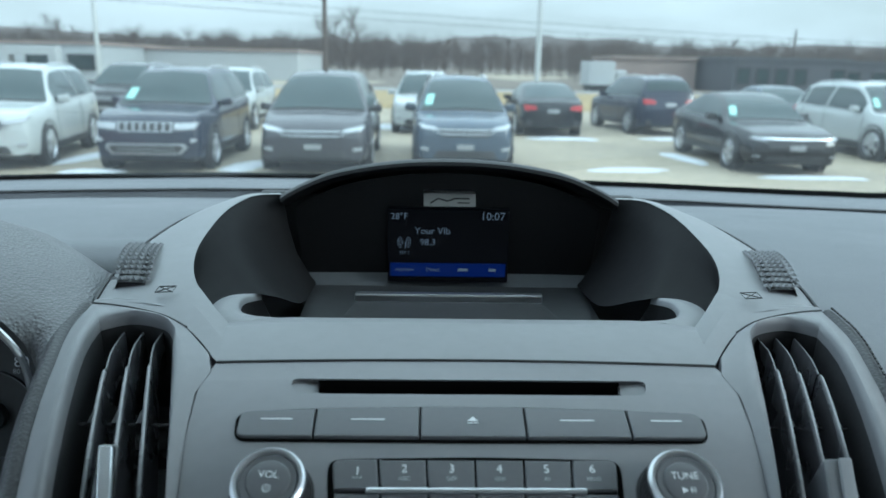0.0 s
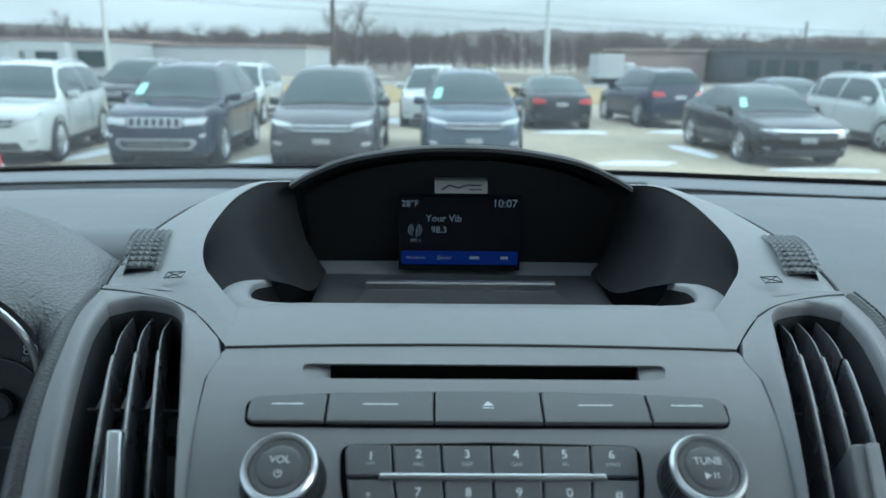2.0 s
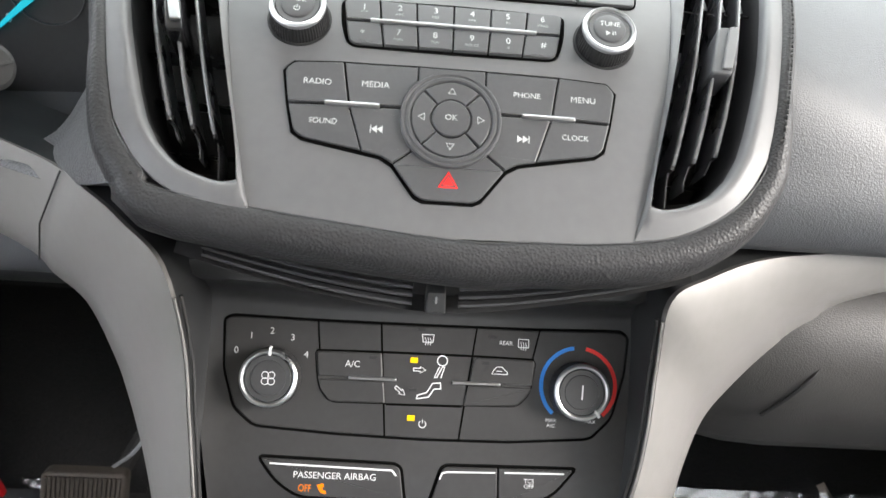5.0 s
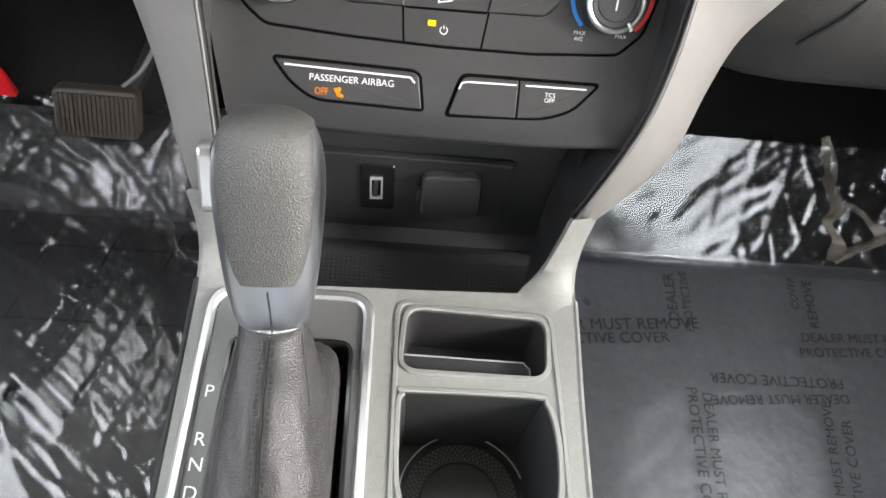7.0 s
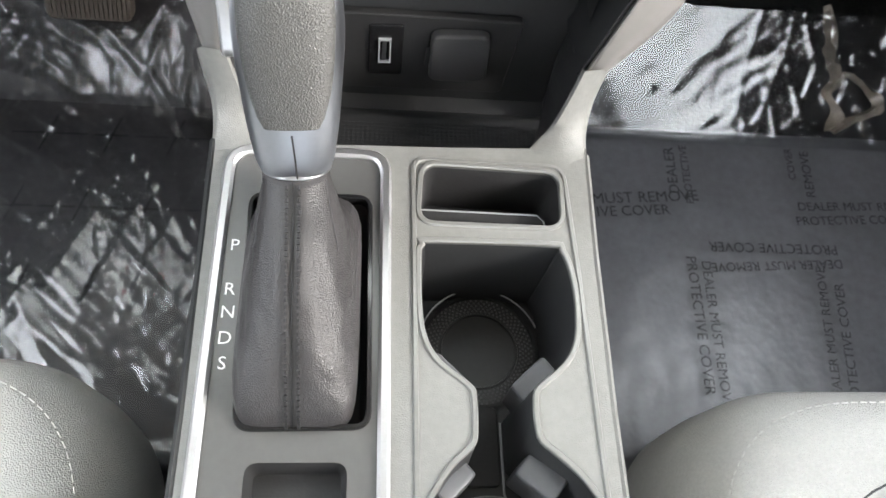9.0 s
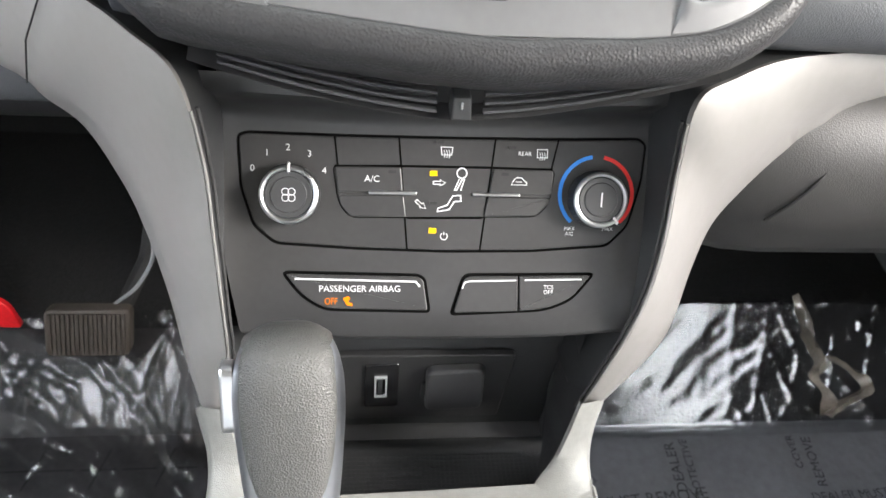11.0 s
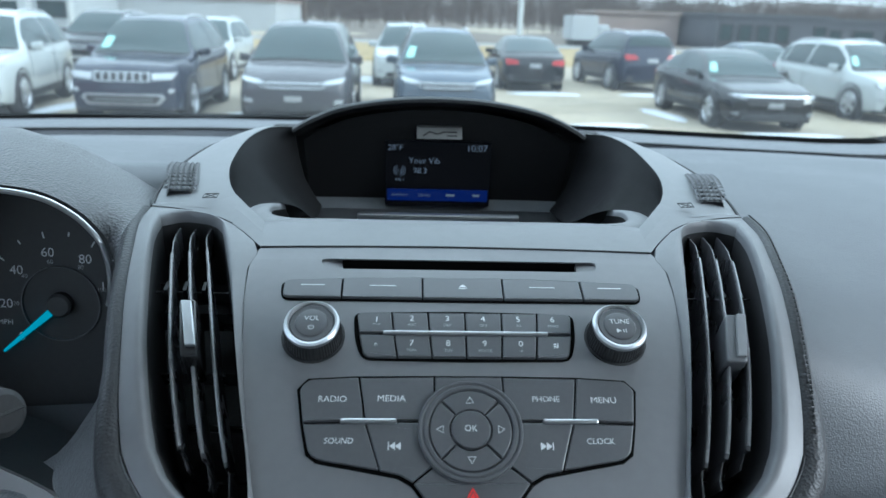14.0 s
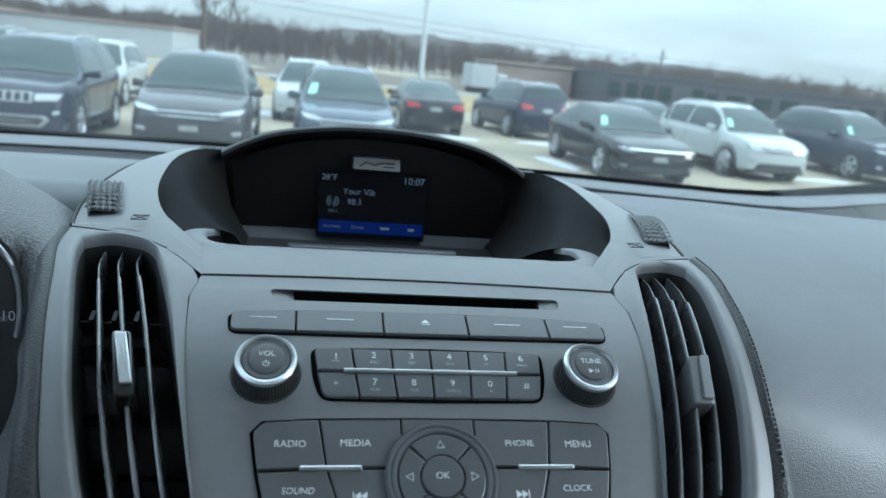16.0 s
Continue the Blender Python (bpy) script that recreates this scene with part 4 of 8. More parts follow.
    hz = keyed("hazard_key", [(-0.0256, -0.0208), (-0.0180, -0.0148), (-0.010, -0.010), (0.010, -0.010), (0.0180, -0.0148), (0.0256, -0.0208), (0.0152, -0.0345), (0.0112, -0.0366), (-0.0112, -0.0366), (-0.0152, -0.0345)], [0.0005, 0.0003, 0.001, 0.001, 0.0003, 0.0005, 0.002, 0.002, 0.002, 0.002], "", 0, 0, 0)
    line([(-0.0042, -0.0302), (0.0042, -0.0302), (0.0, -0.0232)], 0.0011, 0.0023, face, M_RED, hz, "red_triangle", True)
    mark([(-0.0027, -0.0293), (0.0027, -0.0293), (0.0, -0.0248)], 0.00225, face, M_RED, hz, "red_triangle")
    cy = 0.0028
    ring = part("dial_ring", lathe([(0.0240, 0.0), (0.0240, 0.0030), (0.0234, 0.0040), (0.0226, 0.0040), (0.0221, 0.0034), (0.0216, 0.0034), (0.0210, 0.0040), (0.0199, 0.0040), (0.0192, 0.0030), (0.019, 0.001)], face, 72, False, True, None, 0, 0, cy), M_BUTTON, t, "ringed navigation dial")
    for q in range(4):
        a0, a1 = radians(q * 90 - 43), radians(q * 90 + 43)
        poly = circle(0, cy, 0.0187, 14, a0, a1) + circle(0, cy, 0.0096, 10, a1, a0)
        k = part("arrow_key", pad(poly, 0.0012, 0.0036, 0.0006, face), M_BUTTON, t)
        a = radians(q * 90)
        c, s = math.cos(a), math.sin(a)
        tri = [(0.0125, -0.0017), (0.0125, 0.0017), (0.0155, 0.0)]
        line([(u * c - v * s, cy + u * s + v * c) for u, v in tri], 0.0004, 0.0038, face, M_WHITE, k, "arrow_mark", True)
    ok = part("ok_key", lathe([(0.0090, 0.001), (0.0090, 0.0036), (0.0085, 0.0043), (0.0070, 0.0045), (0.004, 0.0045)], face, 48, True, True, None, 0, 0, cy), M_BUTTON, t)
    word("OK", 0, cy + 0.0002, 0.00465, face, M_WHITE, ok, wide=0.0058)
    return t


# ---- upper pod with the display ----
CREST = [(0.1170, 0.1515, 1.0040), (0.142, 0.187, 1.0125), (0.154, 0.225, 1.019), (0.1595, 0.275, 1.023), (0.159, 0.325, 1.0275), (0.148, 0.358, 1.031), (0.129, 0.366, 1.031)]
EDGE = [(0.1905, 0.1755, 1.0075), (0.1945, 0.20, 1.010), (0.1975, 0.235, 1.013), (0.1975, 0.285, 1.016), (0.192, 0.345, 1.018), (0.178, 0.42, 1.016), (0.160, 0.49, 1.008)]
BASE = [(0.1172, 0.1518, 1.0034), (0.1305, 0.172, 1.0032), (0.1318, 0.192, 1.0026), (0.1200, 0.2085, 1.0012), (0.1060, 0.2180, 0.996), (0.1045, 0.30, 0.966), (0.107, 0.385, 0.955)]
LEDGE = [(0.1172, 0.1518, 1.0034), (0.1290, 0.166, 1.0033), (0.1325, 0.180, 1.0031), (0.1310, 0.195, 1.0026), (0.1245, 0.2055, 1.0017), (0.1150, 0.2140, 0.9992)]
TRAY = [(0.0900, 0.1600, 1.0040), (0.1040, 0.1615, 1.0040), (0.1135, 0.168, 1.0038), (0.1190, 0.181, 1.0034), (0.1200, 0.197, 1.0024), (0.1145, 0.2138, 0.9992)]
FLOOR = [(0.0860, 0.170, 0.956), (0.092, 0.174, 0.956), (0.098, 0.182, 0.955), (0.102, 0.194, 0.954), (0.1025, 0.21, 0.954), (0.100, 0.235, 0.954)]


def pod():
    t = thing("display_pod", (0, 0.25, 0.95), "grey display pod with arched dark hood on top of the dashboard", "display housing")

    def mir(pts, sg):
        return [Vector((sg * p[0], p[1], p[2])) for p in smoothline(pts, 5)]
    for sg in (1, -1):
        C, E, I, W, R, B = (mir(k, sg) for k in (CREST, EDGE, BASE, LEDGE, TRAY, FLOOR))
        rows = []
        for c, e in zip(C, E):
            rows.append([e + Vector((0.004 * sg, 0, -0.012)), e + Vector((0.001 * sg, 0, -0.001)), e.lerp(c, 0.15) + Vector((0, 0, 0.0016)), e.lerp(c, 0.5) + Vector((0, 0, 0.0026)), e.lerp(c, 0.85) + Vector((0, 0, 0.001)), c])
        part("wing_gap", tube([e + Vector((0.0012 * sg, -0.0004, -0.0008)) for e in E], 0.0011, 6), M_DEEP, t)
        part("wing", loft(rows, False), M_SILVER, t, "satin grey wing beside the display", smooth=50)
        rows = []
        for c, w in zip(C, I):
            rows.append([c + Vector((sg * 0.0012, 0.0004, -0.0001)), c + Vector((-sg * 0.0002, 0.0, -0.0008)), c.lerp(w, 0.07) + Vector((sg * 0.0002, 0.0, -0.0012)), c.lerp(w, 0.3) + Vector((sg * 0.004, 0.003, -0.003)), c.lerp(w, 0.6) + Vector((sg * 0.006, 0.004, -0.004)), c.lerp(w, 0.9) + Vector((sg * 0.002, 0.001, -0.002)), w])
        part("inner_wall", loft(rows, False), M_INNER, t, "dark inner wall of the pod", smooth=85)
        rows = []
        for w, r in zip(W, R):
            rows.append([w + Vector((sg * 0.001, 0, -0.001)), w, r.lerp(w, 0.5) + Vector((0, 0, 0.0004)), r.lerp(w, 0.08), r + Vector((-sg * 0.0006, 0, -0.0010)), r + Vector((-sg * 0.0010, 0, -0.004))])
        part("ledge", loft(rows, False), M_SILVER, t, "satin grey ledge round the tray", smooth=60)
        part("tray_side", loft([[r + Vector((-sg * 0.0010, 0, -0.0036)), r.lerp(b, 0.5) + Vector((sg * 0.002, 0, 0)), b] for r, b in zip(R, B)], False), M_INNER, t, "dark side of the tray", smooth=60)
        # rear slope of the corner facet
        fac = [face(sg * 0.1113, 0.1232, 0.0), face(sg * 0.1345, 0.1562, 0.0), face(sg * 0.162, 0.1752, 0.0), face(sg * 0.1905, 0.1832, 0.0)]
        fac = resample(smoothline(fac, 4), 16)
        top = resample([C[0], C[2], C[5]] + [E[0].lerp(C[5], 0.5), E[0]], 16)
        rows = [[a, a.lerp(b, 0.5) + Vector((0, 0, 0.001)), b] for a, b in zip(fac, top)]
        part("corner", loft(rows, False), M_SILVER, t, smooth=12)
        # thumb wheel
        rows = []
        for k in range(13):
            q = k / 12
            x, y = 0.1775 + 0.0130 * q, 0.186 + 0.062 * q
            z = 1.0115 + 0.006 * q + 0.0065 * math.sin(math.pi * (0.12 + 0.78 * q))
            rows.append([Vector((sg * (x + u), y, z - 0.010 * abs(u / 0.0106) ** 8)) for u in (-0.0112, -0.0104, -0.007, -0.0035, 0, 0.0035, 0.007, 0.0104, 0.0112)])
        wheel = part("thumb_wheel", loft(rows, False), M_KNURL, t, "knurled black thumb wheel")
        bm = bmesh.new()
        for k in range(11):
            for j in range(6):
                q = (k + 0.5) / 11
                x, y = 0.1775 + 0.0130 * q + (j - 2.5) * 0.0036, 0.186 + 0.062 * q
                z = 1.0115 + 0.006 * q + 0.0065 * math.sin(math.pi * (0.12 + 0.78 * q))
                b4 = [bm.verts.new((sg * (x + du), y + dv, z)) for du, dv in ((-0.0015, -0.0020), (0.0015, -0.0020), (0.0015, 0.0020), (-0.0015, 0.0020))]
                ap = bm.verts.new((sg * x, y - 0.0003, z + 0.0017))
                for a in range(4):
                    bm.faces.new((b4[a], b4[(a + 1) % 4], ap))
        part("knurl", bm, M_BUTTON, wheel, smooth=0)
        ex, ey, ez = sg * 0.1545, 0.1735, 1.0132
        bm = tube([(ex - 0.0045, ey - 0.003, ez), (ex + 0.0045, ey - 0.003, ez + 0.0004), (ex + 0.0045, ey + 0.004, ez + 0.0014), (ex - 0.0045, ey + 0.004, ez + 0.001), (ex - 0.0045, ey - 0.003, ez)], 0.0003, 4)
        tube([(ex - 0.0045, ey - 0.003, ez), (ex + 0.0045, ey + 0.004, ez + 0.0014)], 0.0003, 4, bm)
        tube([(ex + 0.0045, ey - 0.003, ez + 0.0004), (ex - 0.0045, ey + 0.004, ez + 0.001)], 0.0003, 4, bm)
        part("closed_symbol", bm, M_DEEP, t)
    # shelf in front of the tray
    rows = []
    for i in range(40):
        x = -0.117 + 0.234 * i / 39
        e = max(0, (abs(x) - 0.090) / 0.027)
        xf = x * 0.1113 / 0.117
        s0 = 0.1262 - 0.0030 * (xf / 0.1113) ** 2
        y1 = 0.160 - 0.0085 * e
        a, b = face(xf, s0 + 0.0004, 0.0), Vector((x, y1, 1.0040))
        rows.append([face(xf, s0 + 0.0004, -0.004), a, a.lerp(b, 0.3) + Vector((0, 0, 0.001)), a.lerp(b, 0.8) + Vector((0, 0, 0.0008)), b, b + Vector((0, 0.0012, -0.0010)), b + Vector((-0.05 * x, 0.008, -0.03)), Vector((x * 0.9, 0.176, 0.956))])
    part("shelf_gap", tube([face(-0.1113 + 0.2226 * i / 30, 0.1262 - 0.0030 * ((-0.1113 + 0.2226 * i / 30) / 0.1113) ** 2, 0.0002) for i in range(31)], 0.0007, 6), M_DEEP, t)
    part("shelf", loft(rows, False), M_SILVER, t, smooth=45)
    bm = loft([[(-0.104, 0.18, 0.9545), (0.104, 0.18, 0.9545)], [(-0.106, 0.25, 0.954), (0.106, 0.25, 0.954)], [(-0.11, 0.40, 0.954), (0.11, 0.40, 0.954)]], False)
    part("tray_floor", bm, M_BLACK, t)
    mat = roundpoly([(-0.098, 0.186), (0.098, 0.186), (0.070, 0.333), (-0.070, 0.333)], [0.03, 0.03, 0.006, 0.006], 6)
    part("tray_mat", pad(mat, 0.9545, 0.9565, 0.0008, lambda u, v, h: Vector((u, v, h))), M_CLIMATE, t, "dark rubber mat in the tray")
    part("sill_strip", box((-0.072, 0.3400, 0.9540), (0.072, 0.3480, 0.9600), bev=0.0015), M_SATIN, t, "satin strip below the screen")
    # hood
    arc = [(-0.129, 1.0310), (-0.112, 1.0405), (-0.085, 1.0510), (-0.042, 1.0585), (0.0, 1.0605), (0.042, 1.0585), (0.085, 1.0510), (0.112, 1.0405), (0.129, 1.0310)]
    arc = [(p.x, p.y) for p in smoothline([(a, b, 0) for a, b in arc], 5)]
    rows = []
    for dy, dz, k in ((0.394, -0.012, 0.965), (0.368, -0.0085, 0.976), (0.3575, -0.0062, 0.984), (0.3540, -0.0036, 0.992), (0.3550, -0.0012, 0.998), (0.3590, 0.0, 1.0), (0.370, -0.0006, 1.008), (0.39, -0.006, 1.03), (0.44, -0.028, 1.08), (0.50, -0.058, 1.14)):
        rows.append([(x * k, dy, max(0.94, z + dz)) for x, z in arc])
    part("hood", loft(rows, False), M_POD, t, "black arched display hood", smooth=50)
    rows = [[(x * 0.95, 0.384, max(0.945, z - 0.014)) for x, z in arc], [(x * 0.9, 0.392, 0.945) for x, z in arc]]
    part("display_surround", loft(rows, False), M_POD, t, "black panel round the screen")
    part("pod_back", box((-0.152, 0.393, 0.93), (0.152, 0.405, 1.028), bev=0.002), M_DEEP, t)
    return t


def display():
    t = thing("display_screen", (0, 0.379, 0.96), "small dark colour display showing radio station and blue key bar", "screen")

    def scr(x, z, h):
        return Vector((x, 0.3795 - h, z))
    part("screen", pad(roundpoly([(-0.0485, 0.9585), (0.0485, 0.9585), (0.0485, 1.0185), (-0.0485, 1.0185)], 0.001, 3), -0.006, 0.0, 0.0004, scr), M_SCREEN, t)
    part("blue_bar", box((-0.0465, 0.9632, 0.0), (0.0465, 0.9742, 0.0004), scr), M_SCREENBLUE, t, "blue soft-key bar")
    for txt, x, z, hi in (("28°F", -0.0395, 1.0128, 0.0054), ("10:07", 0.0360, 1.0133, 0.0062), ("Your Vib", -0.0130, 1.0010, 0.0054), ("98.3", -0.0167, 0.9917, 0.0052), ("FM 1", -0.0352, 0.9828, 0.0028)):
        word(txt, x, z, 0.0006, scr, M_SCREENTEXT, t, high=hi)
    for txt, x, w in (("AutoStore", -0.0350, 0.0150), ("Direct", -0.0120, 0.0110)):
        word(txt, x, 0.9690, 0.0007, scr, M_SCREENTEXT, t, wide=w)
    for x, w in ((0.012, 0.008), (0.036, 0.006)):
        part("key_label", box((x - w / 2, 0.9678, 0.0004), (x + w / 2, 0.9700, 0.0007), scr), M_SCREENTEXT, t)
    for r in (0.0018, 0.0036, 0.0052):
        line(circle(-0.0355, 0.9914, r, 12, radians(-60), radians(60)), 0.0005, 0.0006, scr, M_SCREENTEXT, t, "aerial_symbol")
        line(circle(-0.0355, 0.9914, r, 12, radians(120), radians(240)), 0.0005, 0.0006, scr, M_SCREENTEXT, t, "aerial_symbol")
    line([(-0.0345, 0.9914), (-0.0345, 0.9860)], 0.0006, 0.0006, scr, M_SCREENTEXT, t, "aerial_symbol")
    p = thing("name_plate", (0, 0.37, 1.022), "small satin plate with dark bars above the screen", "badge")

    def pl(x, z, h):
        return Vector((x, 0.3715 + 0.3 * (z - 1.03) - h, z))
    part("plate", pad(roundpoly([(-0.0203, 1.0225), (0.0203, 1.0225), (0.0203, 1.0325), (-0.0203, 1.0325)], 0.0008, 3), -0.016, 0.0, 0.0004, pl), M_PLATE, p)
    line([(-0.015, 1.0252), (-0.009, 1.0288), (-0.002, 1.0268), (0.004, 1.0288), (0.0155, 1.0288)], 0.0012, 0.0002, pl, M_DEEP, p, "dark_bar")
    line([(0.006, 1.0256), (0.0155, 1.0256)], 0.0010, 0.0002, pl, M_DEEP, p, "dark_bar")


radio()
vent(1)
vent(-1)
pod()
display()


# ---- climate panel, small vents and lower pocket ----
def low_vents():
    t = thing("demister_vent", (0, -0.02, 0.86), "slim black slatted vent under the padded edge", "air vent")
    rows = []
    for i in range(41):
        x = -0.130 + 0.260 * i / 40
        up = 0.030 * (abs(x) / 0.13) ** 1.6
        rows.append([(x, -0.006, 0.905 + 0.4 * up), (x, -0.012, 0.890 + up * 0.6), (x, -0.012, 0.852 + up), (x, -0.022, 0.849 + up), (x, -0.014, 0.843 + up), (x, 0.022, 0.832 + up * 0.6), (x, 0.03, 0.82)])
    part("housing", loft(rows, False), M_DEEP, t)
    for sg in (1, -1):
        for k in range(5):
            pts = []
            for i in range(12):
                x = sg * (0.012 + 0.104 * i / 11)
                up = 0.030 * (abs(x) / 0.13) ** 1.6
                pts.append((x, -0.0245 + 0.0012 * k, 0.8545 + 0.0046 * k * (1 - 0.25 * i / 11) + up))
            rows = [[(x, y + 0.006, z - 0.0022), (x, y + 0.001, z - 0.0008), (x, y, z + 0.0004), (x, y + 0.0012, z + 0.0009), (x, y + 0.006, z - 0.0008)] for x, y, z in pts]
            part("slat", loft(rows, False), M_BUTTON, t)
    part("thumb_tab", pad(roundpoly([(-0.0055, 0.853), (0.0055, 0.853), (0.0048, 0.8655), (-0.0048, 0.8655)], 0.002, 3), -0.004, 0.007, 0.0015, lambda u, v, h: Vector((u, -0.020 - h + 0.25 * (v - 0.86), v))), M_BLACK, t)
    part("pointer", tube([(0, -0.0275, 0.8600), (0, -0.0268, 0.8635)], 0.0006, 5), M_GREYMARK, t)


def symbol_seat(t):
    h = 0.0013
    line(circle(0.0090, 0.0115, 0.0029, 16), 0.0007, h, climate, M_WHITE, t, "seat_symbol", True)
    line([(0.0075, 0.0080), (0.0048, 0.0018), (0.0062, 0.0018), (0.0092, 0.0080), (0.0105, 0.0080), (0.0085, 0.0015)], 0.0007, h, climate, M_WHITE, t, "seat_symbol")
    line([(0.0085, -0.0012), (0.0040, -0.0016), (0.0008, -0.0070), (-0.0045, -0.0088), (-0.0048, -0.0108), (0.0020, -0.0095), (0.0050, -0.0048), (0.0088, -0.0046)], 0.0007, h, climate, M_WHITE, t, "seat_symbol", True)
    for a in ((-0.0040, 0.0058, 0.0), (-0.0145, -0.0068, -38)):
        x, y, r = a[0], a[1], radians(a[2])
        pts = [(-0.0035, 0.0008), (0.0005, 0.0008), (0.0005, 0.0018), (0.0036, 0.0), (0.0005, -0.0018), (0.0005, -0.0008), (-0.0035, -0.0008)]
        line([(x + u * math.cos(r) - v * math.sin(r), y + u * math.sin(r) + v * math.cos(r)) for u, v in pts], 0.0005, h, climate, M_WHITE, t, "arrow_symbol", True)


def knob(t, cx, cy, pointer):
    part("knob_gap", lathe([(0.0190, -0.001), (0.0190, 0.0004), (0.0172, 0.0004)], climate, 48, False, True, None, 0, cx, cy), M_DEEP, t)
    n = 96
    rows = []
    for h, r in ((0.0, 0.0168), (0.006, 0.0166), (0.0105, 0.0160)):
        rows.append([climate(cx + (r + (0.0003 if k % 2 else 0)) * math.cos(2 * math.pi * k / n), cy + (r + (0.0003 if k % 2 else 0)) * math.sin(2 * math.pi * k / n), h) for k in range(n)])
    kn = part("knob", loft(rows, True, True, True), M_KNURL, t, "black rotary knob with bright ring", smooth=20)
    part("knob_ring", lathe([(0.0160, 0.0095), (0.0163, 0.0108), (0.0159, 0.0120), (0.0148, 0.0126), (0.0138, 0.0121), (0.0133, 0.0110)], climate, 64, False, False, None, 0, cx, cy), M_SATIN, kn, "bright ring")
    part("knob_cap", lathe([(0.0135, 0.0098), (0.0135, 0.0108), (0.0125, 0.0114), (0.0100, 0.0112), (0.0096, 0.0118), (0.006, 0.0119)], climate, 64, True, True, None, 0, cx, cy), M_KNOBCAP, kn)
    a = radians(pointer)
    c, s = math.cos(a), math.sin(a)
    part("pointer", tube([climate(cx + r * c, cy + r * s, h) for r, h in ((0.0125, 0.0126), (0.0165, 0.0120), (0.0172, 0.0095))], 0.0009, 6), M_WHITE, kn)
    return kn


def climate_panel():
    t = thing("climate_panel", climate(0, -0.02, -0.03), "charcoal heater control panel with two knobs and flush keys", "climate control")
    rows = []
    for i in range(27):
        x = -0.136 + 0.272 * i / 26
        bow = 0.004 * (x / 0.13) ** 2
        sb = -0.0865 + 0.004 * abs(x / 0.13) ** 3 - 0.0
        f = 0.003 * max(0.0, (abs(x) - 0.119) / 0.017) ** 2

        rows.append([climate(x * float(np.interp(a, (-0.085, -0.01, 0.04), (0.845, 0.955, 1.0))), a, b + f) for a, b in ((sb + 0.006, -0.055), (sb - 0.001, -0.012), (sb, -0.004), (sb + 0.003, 0.0), (-0.05, 0.0), (0.0, 0.0), (0.036 + bow, 0.0), (0.041 + bow, 0.003), (0.046 + bow, 0.012), (0.048 + bow, 0.030), (0.06, 0.034))])
    part("panel", loft(rows, False), M_CLIMATE, t, smooth=60)
    out = [(-0.1172, 0.0300), (-0.112, 0.0322), (-0.06, 0.0316), (0.0, 0.0318), (0.06, 0.0326), (0.1145, 0.0342), (0.1189, 0.0305), (0.1172, 0.0095), (0.1098, -0.0176), (0.0975, -0.0300), (0.05, -0.0336), (0.0, -0.0342), (-0.05, -0.0330), (-0.0965, -0.0303), (-0.1085, -0.0205), (-0.1156, 0.0016)]
    out = roundpoly(out, 0.004, 3)
    part("outline_gap", pad(inset(out, -0.0005), -0.002, 0.0003, 0.0003, climate), M_GAP, t)
    part("control_plate", pad(inset(out, 0.0011), -0.001, 0.0009, 0.0006, climate), M_CLIMATE, t)
    h = 0.00105

    def gap(pts, w=0.0011):
        line(pts, w, h, climate, M_GAP, t, "key_gap")
    gap([(-0.0637, 0.0311), (-0.0618, 0.0145)])
    gap([(-0.0275, 0.0315), (-0.0219, -0.0334)])
    gap([(0.0283, 0.0320), (0.0205, -0.0336)])
    gap([(0.0655, 0.0322), (0.0617, 0.0149)])
    gap([(-0.0636, 0.0143), (-0.026, 0.0150), (0.027, 0.0152), (0.0625, 0.0148)])
    gap([(-0.0222, -0.0148), (0.0216, -0.0142)])
    pill = roundpoly([(-0.0645, 0.0143), (0.0640, 0.0148), (0.0612, -0.0050), (0.0540, -0.0130), (-0.0550, -0.0150), (-0.0615, -0.0060)], [0.003, 0.004, 0.008, 0.008, 0.008, 0.008], 5)
    line(pill, 0.0006, h, climate, M_GAP, t, "pill_outline", True)
    for a, b in ((-0.0640, -0.0272), (-0.0268, 0.0280), (0.0288, 0.0655)):
        pass
    for poly in ([(-0.0632, 0.0136), (-0.0262, 0.0142), (-0.0248, -0.0004), (-0.0615, -0.0004)], [(0.0275, 0.0143), (0.0628, 0.0140), (0.0622, -0.0002), (0.0252, -0.0004)], [(-0.0612, -0.0020), (-0.0243, -0.0020), (-0.0228, -0.0142), (-0.0545, -0.0143), (-0.0600, -0.008)], [(0.0246, -0.0020), (0.0620, -0.0016), (0.0604, -0.0050), (0.0535, -0.0124), (0.0222, -0.0136)]):
        part("key", pad(roundpoly(poly, 0.0012, 3), 0.0, 0.0020, 0.0007, climate), M_CLIMATE, t)
    for a, b in ((-0.0444, -0.0169), (0.0153, 0.0433)):
        part("key_bar", pad(roundpoly([(a, -0.0014), (b, -0.0014), (b, 0.0004), (a, 0.0004)], 0.0007, 3), 0.0, 0.0028, 0.0006, climate), M_SATIN, t, "bright bar")
    f = knob(t, -0.0882, -0.0022, 90)
    for k in range(4):
        a = radians(45 + 90 * k)
        line(circle(-0.0882 + 0.0024 * math.cos(a), -0.0022 + 0.0024 * math.sin(a), 0.0019, 14), 0.00045, 0.01205, climate, M_WHITE, f, "fan_symbol", True)
    f = knob(t, 0.0890, -0.0020, -52)
    line([(0.0890, -0.0060), (0.0894, 0.0022)], 0.0009, 0.01205, climate, M_WHITE, f, "thermometer_symbol")
    line(circle(0.0893, 0.0008, 0.0220, 24, radians(98), radians(228)), 0.0023, 0.0012, climate, M_BLUE, t, "blue_arc")
